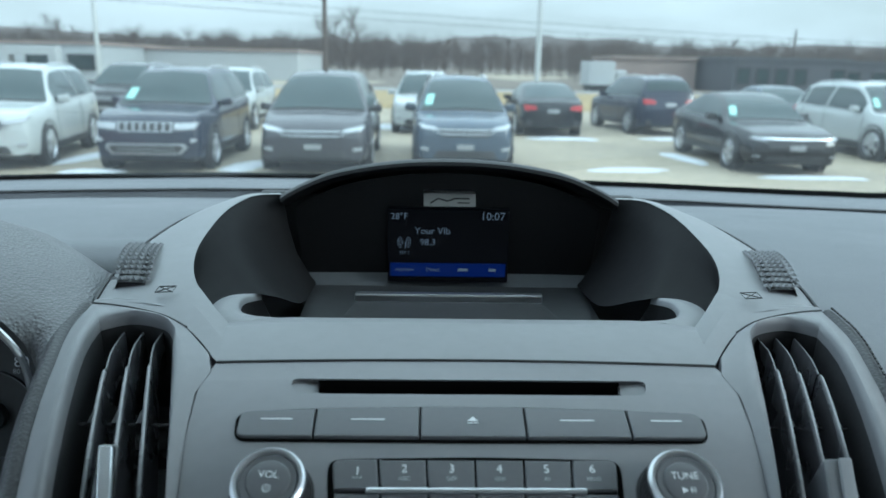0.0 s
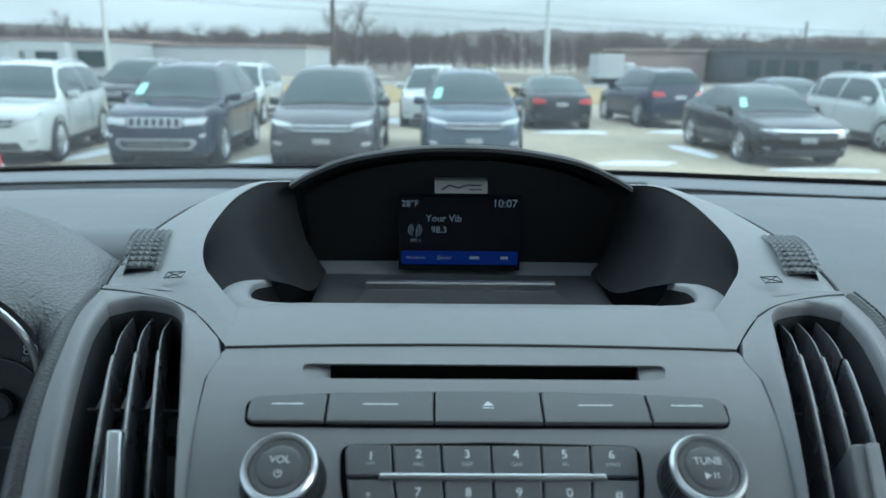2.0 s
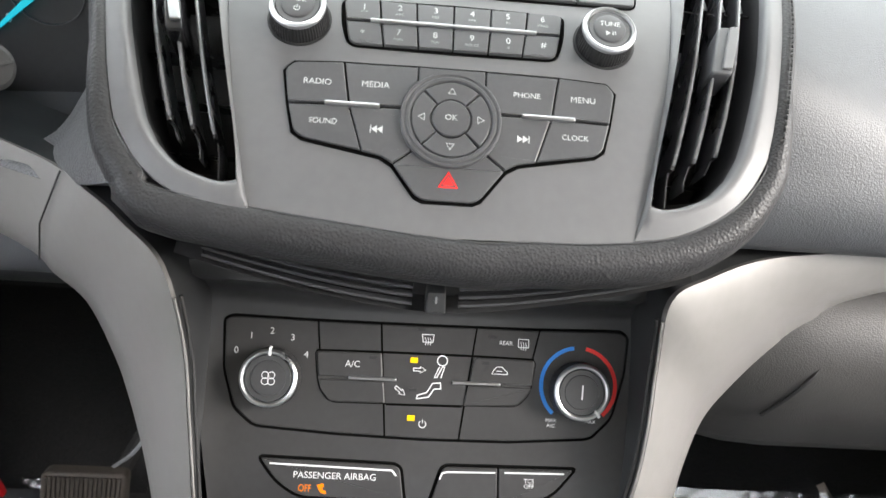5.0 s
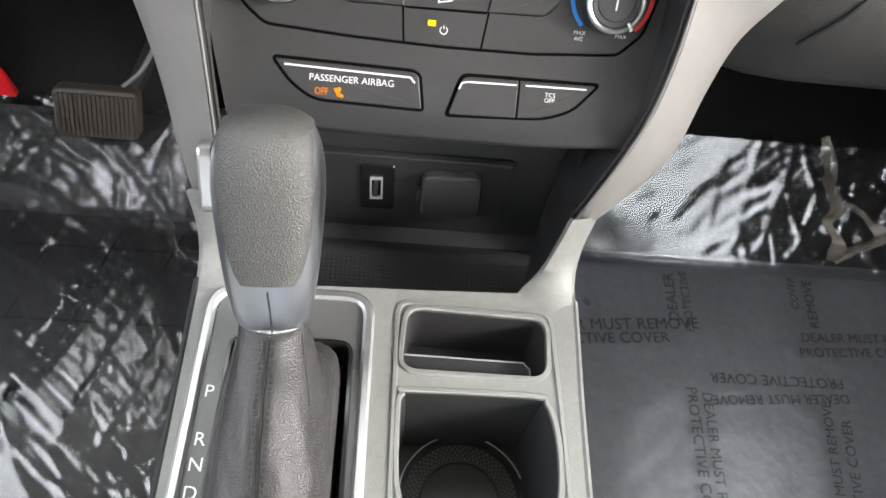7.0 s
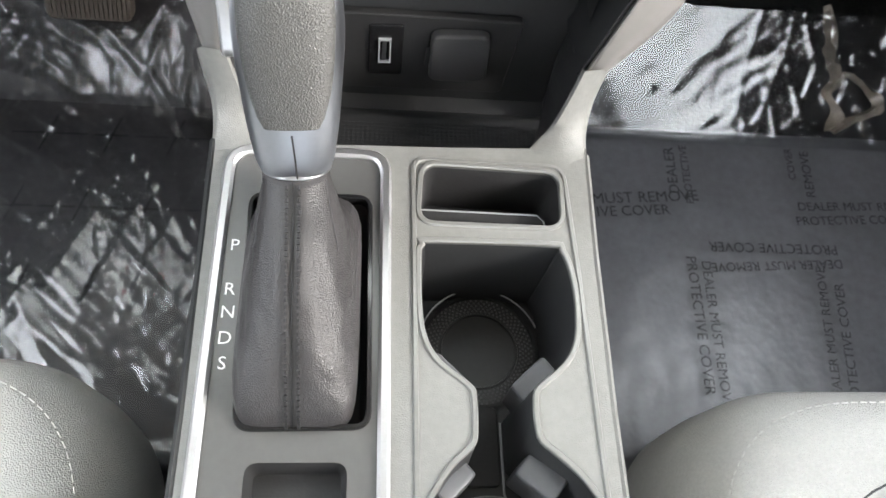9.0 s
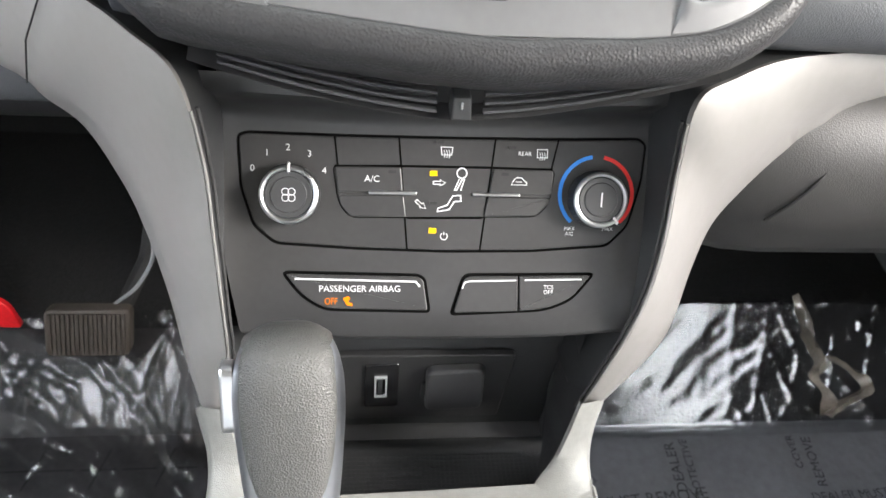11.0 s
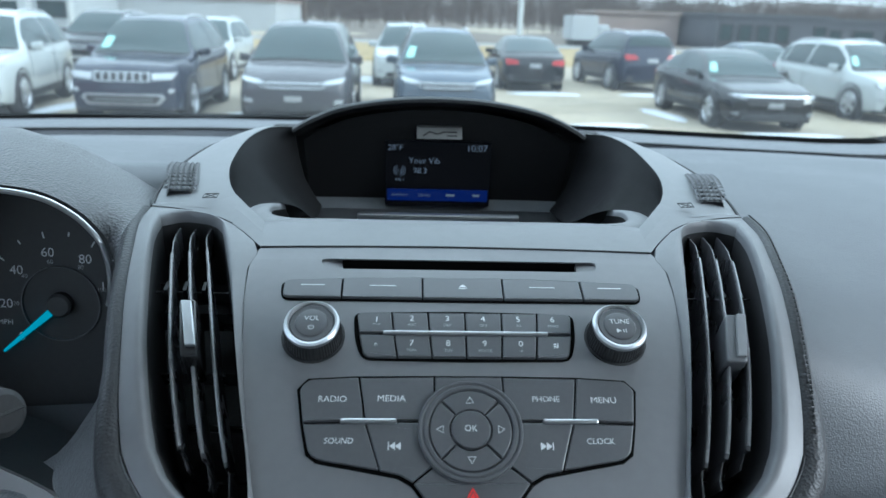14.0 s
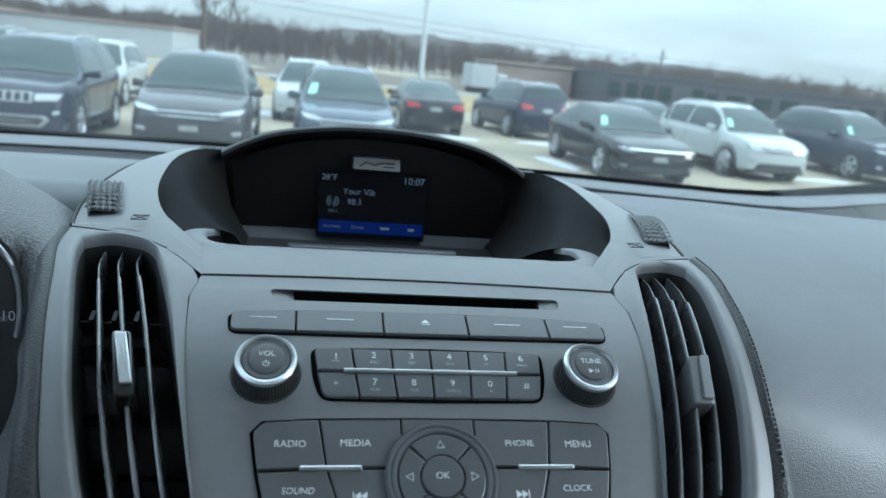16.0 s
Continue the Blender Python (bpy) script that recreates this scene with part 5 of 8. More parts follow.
    line(circle(0.0893, 0.0008, 0.0220, 24, radians(80), radians(-48)), 0.0023, 0.0012, climate, M_RED, t, "red_arc")
    for txt, x, s in (("0", -0.1088, 0.0121), ("1", -0.1008, 0.0207), ("2", -0.0893, 0.0240), ("3", -0.0775, 0.0207), ("4", -0.0693, 0.0114)):
        word(txt, x, s, 0.0012, climate, M_WHITE, t, high=0.0037)
    word("A/C", -0.0426, 0.0074, 0.00215, climate, M_WHITE, t, high=0.0037)
    word("REAR", 0.0458, 0.0236, 0.0012, climate, M_WHITE, t, high=0.0023)
    word("MAX", 0.0740, -0.0195, 0.0012, climate, M_WHITE, t, high=0.0021)
    word("A/C", 0.0738, -0.0226, 0.0012, climate, M_WHITE, t, high=0.0021)
    word("MAX", 0.0972, -0.0195, 0.0012, climate, M_WHITE, t, high=0.0021)
    # demister symbols
    line([(-0.0034, 0.0262), (0.0034, 0.0262), (0.0028, 0.0218), (-0.0028, 0.0218)], 0.0005, 0.0012, climate, M_WHITE, t, "windscreen_symbol", True)
    for dx in (-0.0014, 0, 0.0014):
        line([(dx, 0.0200), (dx + 0.0004, 0.0225), (dx - 0.0003, 0.0245)], 0.0004, 0.0012, climate, M_WHITE, t, "windscreen_symbol")
    line([(0.0530, 0.0262), (0.0590, 0.0262), (0.0590, 0.0215), (0.0530, 0.0215)], 0.0005, 0.0012, climate, M_WHITE, t, "window_symbol", True)
    for dx in (0.0546, 0.0560, 0.0574):
        line([(dx, 0.0200), (dx + 0.0003, 0.0225), (dx - 0.0002, 0.0245)], 0.0004, 0.0012, climate, M_WHITE, t, "window_symbol")
    line([(0.0380, 0.0055), (0.0392, 0.0080), (0.0408, 0.0096), (0.0440, 0.0096), (0.0456, 0.0078), (0.0470, 0.0070), (0.0470, 0.0055)], 0.0005, 0.00215, climate, M_WHITE, t, "car_symbol", True)
    line([(0.0405, 0.0072), (0.0440, 0.0072)], 0.0005, 0.00215, climate, M_WHITE, t, "car_symbol")
    for s in (0.0111, -0.0218):
        part("lamp", box((-0.0095, s - 0.0015, 0.0), (-0.0053, s + 0.0015, 0.0014), climate), M_YELLOW, t, "lit yellow lamp")
    for x, s in ((-0.031, 0.0115), (-0.0075, -0.0058), (0.038, 0.0268), (-0.004, 0.0290), (0.034, 0.0115)):
        part("unlit_lamp", box((x - 0.0022, s - 0.0009, 0.0), (x + 0.0022, s + 0.0009, 0.0022), climate), M_DEEP, t)
    p = [(-0.0007 + 0.0020 * math.sin(q), -0.0250 + 0.0020 * math.cos(q)) for q in [0.6 + 5.1 * k / 12 for k in range(13)]]
    line(p, 0.0005, 0.0012, climate, M_WHITE, t, "power_symbol")
    line([(-0.0007, -0.0245), (-0.0007, -0.0225)], 0.0005, 0.0012, climate, M_WHITE, t, "power_symbol")
    symbol_seat(t)
    # airbag plate and the two keys below
    ab = roundpoly([(-0.0920, -0.0468), (-0.0150, -0.0482), (-0.0115, -0.0505), (-0.0085, -0.0692), (-0.0690, -0.0680), (-0.0820, -0.0598)], [0.003, 0.002, 0.003, 0.002, 0.006, 0.006], 4)
    part("plate_gap", pad(inset(ab, -0.0012), -0.001, 0.0003, 0.0003, climate), M_GAP, t)
    a = part("airbag_plate", pad(inset(ab, 0.0006), -0.001, 0.0013, 0.0006, climate), M_CLIMATE, t)
    line([(-0.0855, -0.0502), (-0.0165, -0.0516), (-0.0140, -0.0545)], 0.0010, 0.0015, climate, M_WHITE, a)
    word("PASSENGER AIRBAG", -0.0486, -0.0558, 0.0015, climate, M_WHITE, a, wide=0.0462)
    word("OFF", -0.0650, -0.0631, 0.0015, climate, M_AMBER, a, wide=0.0072, high=0.0040)
    mark(circle(-0.0555, -0.0615, 0.0013, 10), 0.0015, climate, M_AMBER, a, "amber_symbol")
    mark([(-0.0585, -0.0612), (-0.0568, -0.0608), (-0.0545, -0.0640), (-0.0530, -0.0642), (-0.0528, -0.0660), (-0.0560, -0.0655)], 0.0015, climate, M_AMBER, a, "amber_symbol")
    tc = roundpoly([(0.0120, -0.0478), (0.0895, -0.0470), (0.0770, -0.0621), (0.0615, -0.0684), (0.0050, -0.0708)], [0.004, 0.002, 0.006, 0.008, 0.002], 4)
    part("plate_gap", pad(inset(tc, -0.0012), -0.001, 0.0003, 0.0003, climate), M_GAP, t)
    for poly, rd in (([(0.0126, -0.0485), (0.0438, -0.0482), (0.0443, -0.0690), (0.0060, -0.0700)], [0.004, 0.0004, 0.0004, 0.002]), ([(0.0448, -0.0482), (0.0880, -0.0476), (0.0764, -0.0615), (0.0612, -0.0677), (0.0453, -0.0688)], [0.0004, 0.002, 0.006, 0.008, 0.0004])):
        part("rocker_key", pad(roundpoly(poly, rd, 4), 0.0, 0.0016, 0.0006, climate), M_CLIMATE, t)
    line([(0.0108, -0.0555), (0.0122, -0.0520), (0.0150, -0.0512), (0.0427, -0.0506)], 0.0009, 0.0018, climate, M_WHITE, t)
    line([(0.0480, -0.0504), (0.0826, -0.0498)], 0.0009, 0.0018, climate, M_WHITE, t)
    word("TCS", 0.0624, -0.0545, 0.0018, climate, M_WHITE, t, high=0.0024)
    word("OFF", 0.0624, -0.0575, 0.0018, climate, M_WHITE, t, high=0.0024)
    return t


def pocket():
    t = thing("storage_pocket", (0, -0.05, 0.565), "black open storage pocket with socket panel under heater controls", "storage pocket")
    rows = []
    for i in range(21):
        x = -0.129 + 0.230 * i / 20
        rows.append([(x, -0.066, 0.732), (x, -0.030, 0.712), (x, -0.026, 0.672), (x, -0.030, 0.664), (x, -0.034, 0.556), (x, -0.046, 0.553), (x, -0.060, 0.570), (x, -0.066, 0.572), (x, -0.110, 0.572), (x, -0.122, 0.580), (x, -0.126, 0.625)])
    part("liner", loft(rows, False), M_BLACK, t, smooth=40)
    for x in (-0.1285, 0.0985):
        part("side", loft([[(x, -0.02, 0.55), (x, -0.02, 0.72)], [(x, -0.060, 0.55), (x, -0.050, 0.71)]], False), M_BLACK, t)
    bm = bmesh.new()
    for k in range(62):
        for j in range(13):
            x, y = -0.120 + 0.0035 * k, -0.068 - 0.0031 * j
            box((x, y - 0.0019, 0.5715), (x + 0.0023, y, 0.5726), bm=bm)
    part("rubber_mat", bm, M_BLACK, t, "black textured rubber mat", smooth=0)

    def wall(x, z, h):
        return Vector((x, -0.0325 + 0.037 * (0.61 - z) * 1.0 - h, z))
    part("socket_panel", pad(roundpoly([(-0.075, 0.5640), (0.062, 0.5660), (0.062, 0.6560), (-0.075, 0.6560)], 0.005, 4), -0.002, 0.0030, 0.0012, wall), M_CLIMATE, t)
    u = part("usb_frame", pad(roundpoly([(-0.0430, 0.5850), (-0.0178, 0.5865), (-0.0195, 0.6470), (-0.0435, 0.6455)], 0.003, 4), 0.0, 0.0045, 0.0012, wall), M_GLOSSBLACK, t, "black socket frame")
    part("usb_shell", ringpad([(-0.0360, 0.6035), (-0.0268, 0.6040), (-0.0275, 0.6325), (-0.0365, 0.6320)], [(-0.0348, 0.6055), (-0.0280, 0.6058), (-0.0286, 0.6305), (-0.0352, 0.6302)], 0.0, 0.0062, wall), M_GREYMARK, u, "bright metal socket shell")
    part("usb_tongue", box((-0.0336, 0.6065, 0.0), (-0.0306, 0.6295, 0.0058), wall), M_BLACK, u)
    part("cap_gap", pad(inset(roundpoly([(0.0020, 0.5880), (0.0455, 0.5900), (0.0405, 0.6460), (-0.0005, 0.6440)], 0.009, 5), -0.0022), 0.0, 0.003, 0.0008, wall), M_DEEP, t)
    c = part("socket_cap", pad(roundpoly([(0.0020, 0.5880), (0.0455, 0.5900), (0.0405, 0.6460), (-0.0005, 0.6440)], 0.009, 5), 0.0, 0.010, 0.002, wall), M_CAP, t, "black power socket cap")
    part("cap_hinge", box((-0.0020, 0.600, 0.0), (0.0012, 0.622, 0.006), wall, 0.0008), M_BLACK, c)


low_vents()
climate_panel()
pocket()


# ---- console between the seats ----
def rect(x0, y0, x1, y1, r, n=5):
    return roundpoly([(x0, y0), (x1, y0), (x1, y1), (x0, y1)], r, n)


CUP = [(-0.0085, -0.2000), (-0.0060, -0.1965), (0.0000, -0.1950), (0.0700, -0.1952), (0.0775, -0.1990), (0.0815, -0.2120), (0.0827, -0.2330), (0.0800, -0.2560), (0.0720, -0.2700), (0.0600, -0.2800), (0.0535, -0.2860), (0.0520, -0.2950), (0.0520, -0.3060), (0.0540, -0.3150), (0.0640, -0.3240), (0.0760, -0.3360), (0.0850, -0.3520), (0.0870, -0.3750), (0.0830, -0.4050), (0.0700, -0.4250), (0.0400, -0.4320), (0.0100, -0.4250), (-0.0070, -0.4050), (-0.0100, -0.3750), (-0.0070, -0.3500), (0.0050, -0.3300), (0.0170, -0.3190), (0.0205, -0.3110), (0.0208, -0.2900), (0.0180, -0.2830), (0.0020, -0.2700), (-0.0060, -0.2560), (-0.0087, -0.2350)]


CUP = [(q.x, q.y) for q in smoothline([(u, v, 0) for u, v in CUP + CUP[:1]], 3)][:-1]


def plate2d(outer, holes, h0, h1, mapf):
    cu = bpy.data.curves.new("plate", "CURVE")
    cu.dimensions, cu.fill_mode, cu.extrude = "2D", "BOTH", 0.002
    for poly in [outer] + holes:
        sp = cu.splines.new("POLY")
        sp.points.add(len(poly) - 1)
        for p, (u, v) in zip(sp.points, poly):
            p.co = (u, v, 0, 1)
        sp.use_cyclic_u = True
    ob = bpy.data.objects.new("plate", cu)
    scene.collection.objects.link(ob)
    bpy.context.view_layer.update()
    me = bpy.data.meshes.new_from_object(ob.evaluated_get(bpy.context.evaluated_depsgraph_get()))
    bm = bmesh.new()
    bm.from_mesh(me)
    bpy.data.objects.remove(ob)
    bpy.data.curves.remove(cu)
    bpy.data.meshes.remove(me)
    for v in bm.verts:
        v.co = mapf(v.co.x, v.co.y, h1 if v.co.z > 0 else h0)
    return bm


def rimmed(poly, w, h, mapf):
    """A rounded raised rim along the outside of a loop."""
    a, b = inset(poly, -w), poly
    m1, m2 = inset(poly, -w * 0.8), inset(poly, -w * 0.2)
    return loft([[mapf(u, v, -0.002) for u, v in a], [mapf(u, v, h * 0.4) for u, v in a], [mapf(u, v, h) for u, v in m1], [mapf(u, v, h) for u, v in m2], [mapf(u, v, h * 0.4) for u, v in b], [mapf(u, v, -0.004) for u, v in b]], True)


def console():
    t = thing("center_console", (-0.02, -0.3, 0.345), "grey moulded console with gear lever plate and cup holders", "center console")
    xl, xr = -0.1345, 0.0965
    front = [(-0.138, -0.098), (-0.1365, -0.138)]
    body = [(xl - 0.003, -0.135), (xl, -0.30), (xl, -0.62), (xr, -0.62), (xr, -0.30), (0.0985, -0.20), (0.1015, -0.13), (0.104, -0.1205), (0.082, -0.1200), (0.0667, -0.1225), (0.0, -0.1248), (-0.0654, -0.1262), (-0.11, -0.1265)]
    ring = rect(-0.1297, -0.520, -0.0275, -0.1305, 0.019, 8)
    tray = rect(-0.0090, -0.1805, 0.0816, -0.1400, 0.006)
    tray = roundpoly([(-0.0090, -0.1800), (0.0797, -0.1812), (0.0816, -0.1420), (-0.0060, -0.1388)], 0.010, 6)
    part("top", plate2d(body, [ring, tray, CUP], -0.012, 0.0, deck), M_CONSOLE, t)
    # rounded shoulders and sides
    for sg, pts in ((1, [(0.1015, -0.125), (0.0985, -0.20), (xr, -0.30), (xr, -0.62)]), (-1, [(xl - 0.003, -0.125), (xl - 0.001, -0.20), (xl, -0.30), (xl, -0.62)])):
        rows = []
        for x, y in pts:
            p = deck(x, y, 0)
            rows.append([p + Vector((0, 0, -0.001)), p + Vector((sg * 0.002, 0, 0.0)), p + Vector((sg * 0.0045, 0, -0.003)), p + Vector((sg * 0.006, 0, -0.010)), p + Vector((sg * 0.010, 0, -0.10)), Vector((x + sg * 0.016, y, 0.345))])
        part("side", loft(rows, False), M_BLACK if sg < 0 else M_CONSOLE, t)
    # posts that rise from the deck to the trim struts
    for sg in (1, -1):
        def side(x, y, z):
            return Vector((x if sg > 0 else -0.0365 - x, y, z))
        out = smoothline([side(*q) for q in ((0.1015, -0.140, 0.6365), (0.1003, -0.121, 0.6372), (0.1005, -0.106, 0.644), (0.1025, -0.094, 0.658), (0.1065, -0.085, 0.676))], 4)
        inn = smoothline([side(*q) for q in ((0.0660, -0.1245, 0.6362), (0.0710, -0.1185, 0.6366), (0.0800, -0.110, 0.6425), (0.0880, -0.098, 0.662), (0.0930, -0.089, 0.678))], 4)
        rows = []
        for a, b in zip(out, inn):
            rows.append([Vector((a.x + sg * 0.009, a.y + 0.012, 0.50)), a + Vector((sg * 0.0055, 0.004, -0.012)), a + Vector((sg * 0.0035, 0, -0.003)), a, a.lerp(b, 0.5) + Vector((0, -0.001, 0.0012)), b, b + Vector((-sg * 0.0008, 0.003, -0.001))])
        part("post", loft(rows, False), M_CONSOLE, t, smooth=60)
        part("inner_cheek", loft([[b + Vector((-sg * 0.0006, 0.0028, -0.0006)), b + Vector((sg * 0.004, 0.012, -0.004)), Vector((max(0.086, b.x * sg if sg > 0 else -0.0365 - b.x) * sg - (0.0365 if sg < 0 else 0), -0.06, b.z - 0.02)), Vector((sg * 0.098 - (0.031 if sg < 0 else 0), -0.025, b.z - 0.03))] for b in inn], False), M_BLACK, t, smooth=60)
    part("tray_rim", rimmed(tray, 0.0035, 0.0016, deck), M_PLATE, t)
    part("cup_rim", rimmed(CUP, 0.0035, 0.0014, deck), M_PLATE, t)
    # raised border round tray and cups
    bord = roundpoly([(-0.0145, -0.46), (0.0905, -0.46), (0.0890, -0.21), (0.0870, -0.1345), (-0.0145, -0.1320)], [0.01, 0.01, 0.02, 0.012, 0.012], 5)
    part("border", loft([[deck(u, v, 0.0001) for u, v in bord], [deck(u, v, 0.0012) for u, v in inset(bord, 0.0006)], [deck(u, v, 0.0012) for u, v in inset(bord, 0.0026)], [deck(u, v, 0.0001) for u, v in inset(bord, 0.0034)]], True), M_PLATE, t)
    part("tray_well", loft([[deck(u, v, -0.002) for u, v in tray], [deck(u, v, -0.045) for u, v in inset(tray, 0.003)]], True, False, True), M_DEEP, t, "black coin tray")
    lip = [(-0.0075, -0.1640), (0.0690, -0.1655), (0.0730, -0.1700), (0.0730, -0.1800)]
    part("tray_step", loft([[deck(u, v - 0.02, -0.014) for u, v in lip], [deck(u, v, -0.014) for u, v in lip], [deck(u, v, -0.045) for u, v in lip]], False), M_DEEP, t)
    part("tray_lip", tube([deck(u, v, -0.0138) for u, v in lip], 0.0006, 5), M_GREYMARK, t)
    part("cup_wall", loft([[deck(u, v, -0.002) for u, v in CUP], [deck(u, v, -0.02) for u, v in inset(CUP, 0.001)], [deck(u, v, -0.078) for u, v in inset(CUP, 0.004)]], True, False, True), M_BLACK, t, "black cup holder well")
    for cy in (-0.236, -0.373):
        cx = 0.0365
        cup = part("cup_floor", lathe([(0.040, -0.074), (0.038, -0.0735), (0.0375, -0.0758), (0.027, -0.0758), (0.0265, -0.0748), (0.0255, -0.0748), (0.025, -0.0762), (0.01, -0.0762)], deck, 56, False, True, None, 0, cx, cy), M_BLACK, t, "ringed rubber cup mat")
        part("cup_ring", tube([deck(cx + 0.0412 * math.cos(radians(a)), cy + 0.0412 * math.sin(radians(a)), -0.068) for a in range(20, 175, 6)], 0.0006, 5), M_GREYMARK, cup)
        bm = bmesh.new()
        for a in range(0, 360, 6):
            for r in (0.0285, 0.0305, 0.0325, 0.0345, 0.0365):
                q = radians(a + (3 if int(r * 10000) % 40 == 25 else 0))
                p = deck(cx + r * math.cos(q), cy + r * math.sin(q), -0.0756)
                box((p.x - 0.0006, p.y - 0.0006, p.z), (p.x + 0.0006, p.y + 0.0006, p.z + 0.0008), bm=bm)
        part("mat_dots", bm, M_BUTTON, cup, smooth=0)
    for cx, cy, a in ((0.0655, -0.270, 38), (0.0010, -0.268, 142), (0.0030, -0.335, 222), (0.0640, -0.334, -40)):
        c, s = math.cos(radians(a)), math.sin(radians(a))

        def fm(u, v, h, cx=cx, cy=cy, c=c, s=s):
            return deck(cx + u * c - v * s, cy + u * s + v * c, h + 0.25 * u)
        part("grip", pad(roundpoly([(-0.020, -0.0075), (0.006, -0.0085), (0.006, 0.0085), (-0.020, 0.0075)], 0.003, 3), -0.050, -0.018, 0.002, fm), M_BUTTON, t, "spring grip of the cup holder")
    part("well_bridge", pad(rect(0.024, -0.325, 0.046, -0.275, 0.004), -0.078, -0.074, 0.001, deck), M_DEEP, t)
    part("well_divider", tube([deck(0.047, -0.286, -0.072), deck(0.047, -0.33, -0.072), deck(0.052, -0.345, -0.072)], 0.0008, 5), M_GREYMARK, t)
    return t


def shifter():
    t = thing("gear_lever", deck(-0.078, -0.235, 0), "automatic gear lever with black leather boot and silver-sided knob", "gear lever")
    ring = rect(-0.1297, -0.520, -0.0275, -0.1305, 0.019, 8)
    part("bezel", loft([[deck(u, v, -0.004) for u, v in inset(ring, -0.0006)], [deck(u, v, 0.0020) for u, v in inset(ring, -0.0006)], [deck(u, v, 0.0034) for u, v in inset(ring, 0.0010)], [deck(u, v, 0.0034) for u, v in inset(ring, 0.0045)], [deck(u, v, 0.0018) for u, v in inset(ring, 0.0062)], [deck(u, v, -0.003) for u, v in inset(ring, 0.0064)]], True), M_BEZEL, t, "bright bezel")
    hole = roundpoly([(-0.1090, -0.3095), (-0.0372, -0.3085), (-0.0385, -0.1645), (-0.1130, -0.1650)], 0.010, 5)
    brk = rect(-0.1010, -0.420, -0.0490, -0.3255, 0.007)
    part("plate", plate2d(inset(ring, 0.0060), [hole, brk], -0.006, 0.0004, deck), M_GEARPLATE, t, "satin gear position plate")
    part("boot_frame", rimmed(inset(hole, 0.0030), 0.0034, 0.0030, deck), M_GLOSSBLACK, t, "gloss black boot frame")
    part("boot_well", loft([[deck(u, v, 0.0) for u, v in hole], [deck(u, v, -0.02) for u, v in inset(hole, 0.006)]], True, False, True), M_DEEP, t)
    for txt, y in (("P", -0.2006), ("R", -0.2287), ("N", -0.2428), ("D", -0.2581), ("S", -0.2726)):
        word(txt, -0.1180, y, 0.0006, deck, M_LETTER, t, high=0.0074)
    # boot: rings from the frame up to the neck, full like a sack and drawn in at the neck
    neck = Vector((-0.0814, -0.1715, 0.6950))
    rings, m = [], 72
    for k in range(37):
        q = k / 36
        e = q ** 1.15
        cx = -0.0778 + (neck.x + 0.0778) * q ** 2.2
        cy = float(np.interp(q, (0, 0.3, 0.6, 0.85, 1), (-0.2385, -0.2290, -0.2080, -0.1850, neck.y)))
        cz = float(np.interp(q, (0, 0.1, 0.3, 0.6, 0.85, 1), (0.649, 0.655, 0.6645, 0.677, 0.688, neck.z)))
        wx = float(np.interp(q, (0, 0.12, 0.4, 0.62, 0.78, 0.9, 1), (0.0330, 0.0335, 0.0290, 0.0248, 0.0214, 0.0186, 0.0178)))
        wy = float(np.interp(q, (0, 0.12, 0.4, 0.62, 0.78, 0.9, 1), (0.0705, 0.0680, 0.0540, 0.0420, 0.0310, 0.0215, 0.0170)))
        tilt = 0.1141 + 0.46 * min(1, q * 1.3)
        pw = 2 / (2 + 5.0 * (1 - q) ** 4)
        row = []
        for i in range(m):
            a = 2 * math.pi * i / m
            c, s = math.cos(a), math.sin(a)
            dx, dy = wx * abs(c) ** pw * (1 if c > 0 else -1), wy * abs(s) ** pw * (1 if s > 0 else -1)
            mid = math.sin(math.pi * min(1, max(0, q * 1.02)))
            crease = noise.noise(Vector((math.cos(a) * 1.7, math.sin(a) * 1.7, q * 3.0)))
            fold = (1 - abs(noise.noise(Vector((math.cos(a + 2.2 * q) * 3.0, math.sin(a + 2.2 * q) * 3.0, 4 + q * 5.5)))) * 2) ** 2
            pleat = (1 - abs(noise.noise(Vector((math.cos(a) * 5.0 + q * 3.0, math.sin(a) * 5.0, 9 + q * 9.0)))) * 2.2) ** 3
            g = 1 + mid * (0.024 * crease + 0.027 * (fold - 0.4) + 0.018 * pleat)
            seam = math.exp(-((a - 1.5 * math.pi) / 0.10) ** 2) * 0.0012 * mid
            row.append(Vector((cx + dx * g, cy + dy * g + seam * 0.5, cz - tilt * dy - seam + 0.0012 * mid * (fold - 0.4))))
        rings.append(row)
    part("boot", loft(rings, True, False, True), M_BOOT, t, "creased black leather boot", smooth=80)
    back = 3 * m // 4
    bm = bmesh.new()
    for off in (-1, 1):
        pts = []
        for r in rings[1:]:
            w = (r[back + off] - r[back]).normalized() * 0.0032
            pts.append(r[back] + w)
        nrm = Vector((0, -0.62, 0.78))
        pts = resample([p + nrm * 0.0014 for p in pts], 40)
        for a, b in zip(pts, pts[1:]):
            tube([a, a.lerp(b, 0.62)], 0.0010, 5, bm)
    part("stitching", bm, M_DEEP, t)
    part("boot_seam", tube([r[back] + Vector((0, 0.0, 0.0003)) for r in rings[1:]], 0.0006, 5), M_DEEP, t)
    for sg in (1, -1):
        k0 = back + sg * 13
        pts = resample([r[k0 % m] + Vector((sg * 0.0004, -0.0004, 0.0006)) for r in rings[24:36]], 22)
        bm = bmesh.new()
        for a, b in zip(pts, pts[1:]):
            tube([a, a.lerp(b, 0.6)], 0.0004, 4, bm)
        part("side_stitching", bm, M_BUTTON, t)
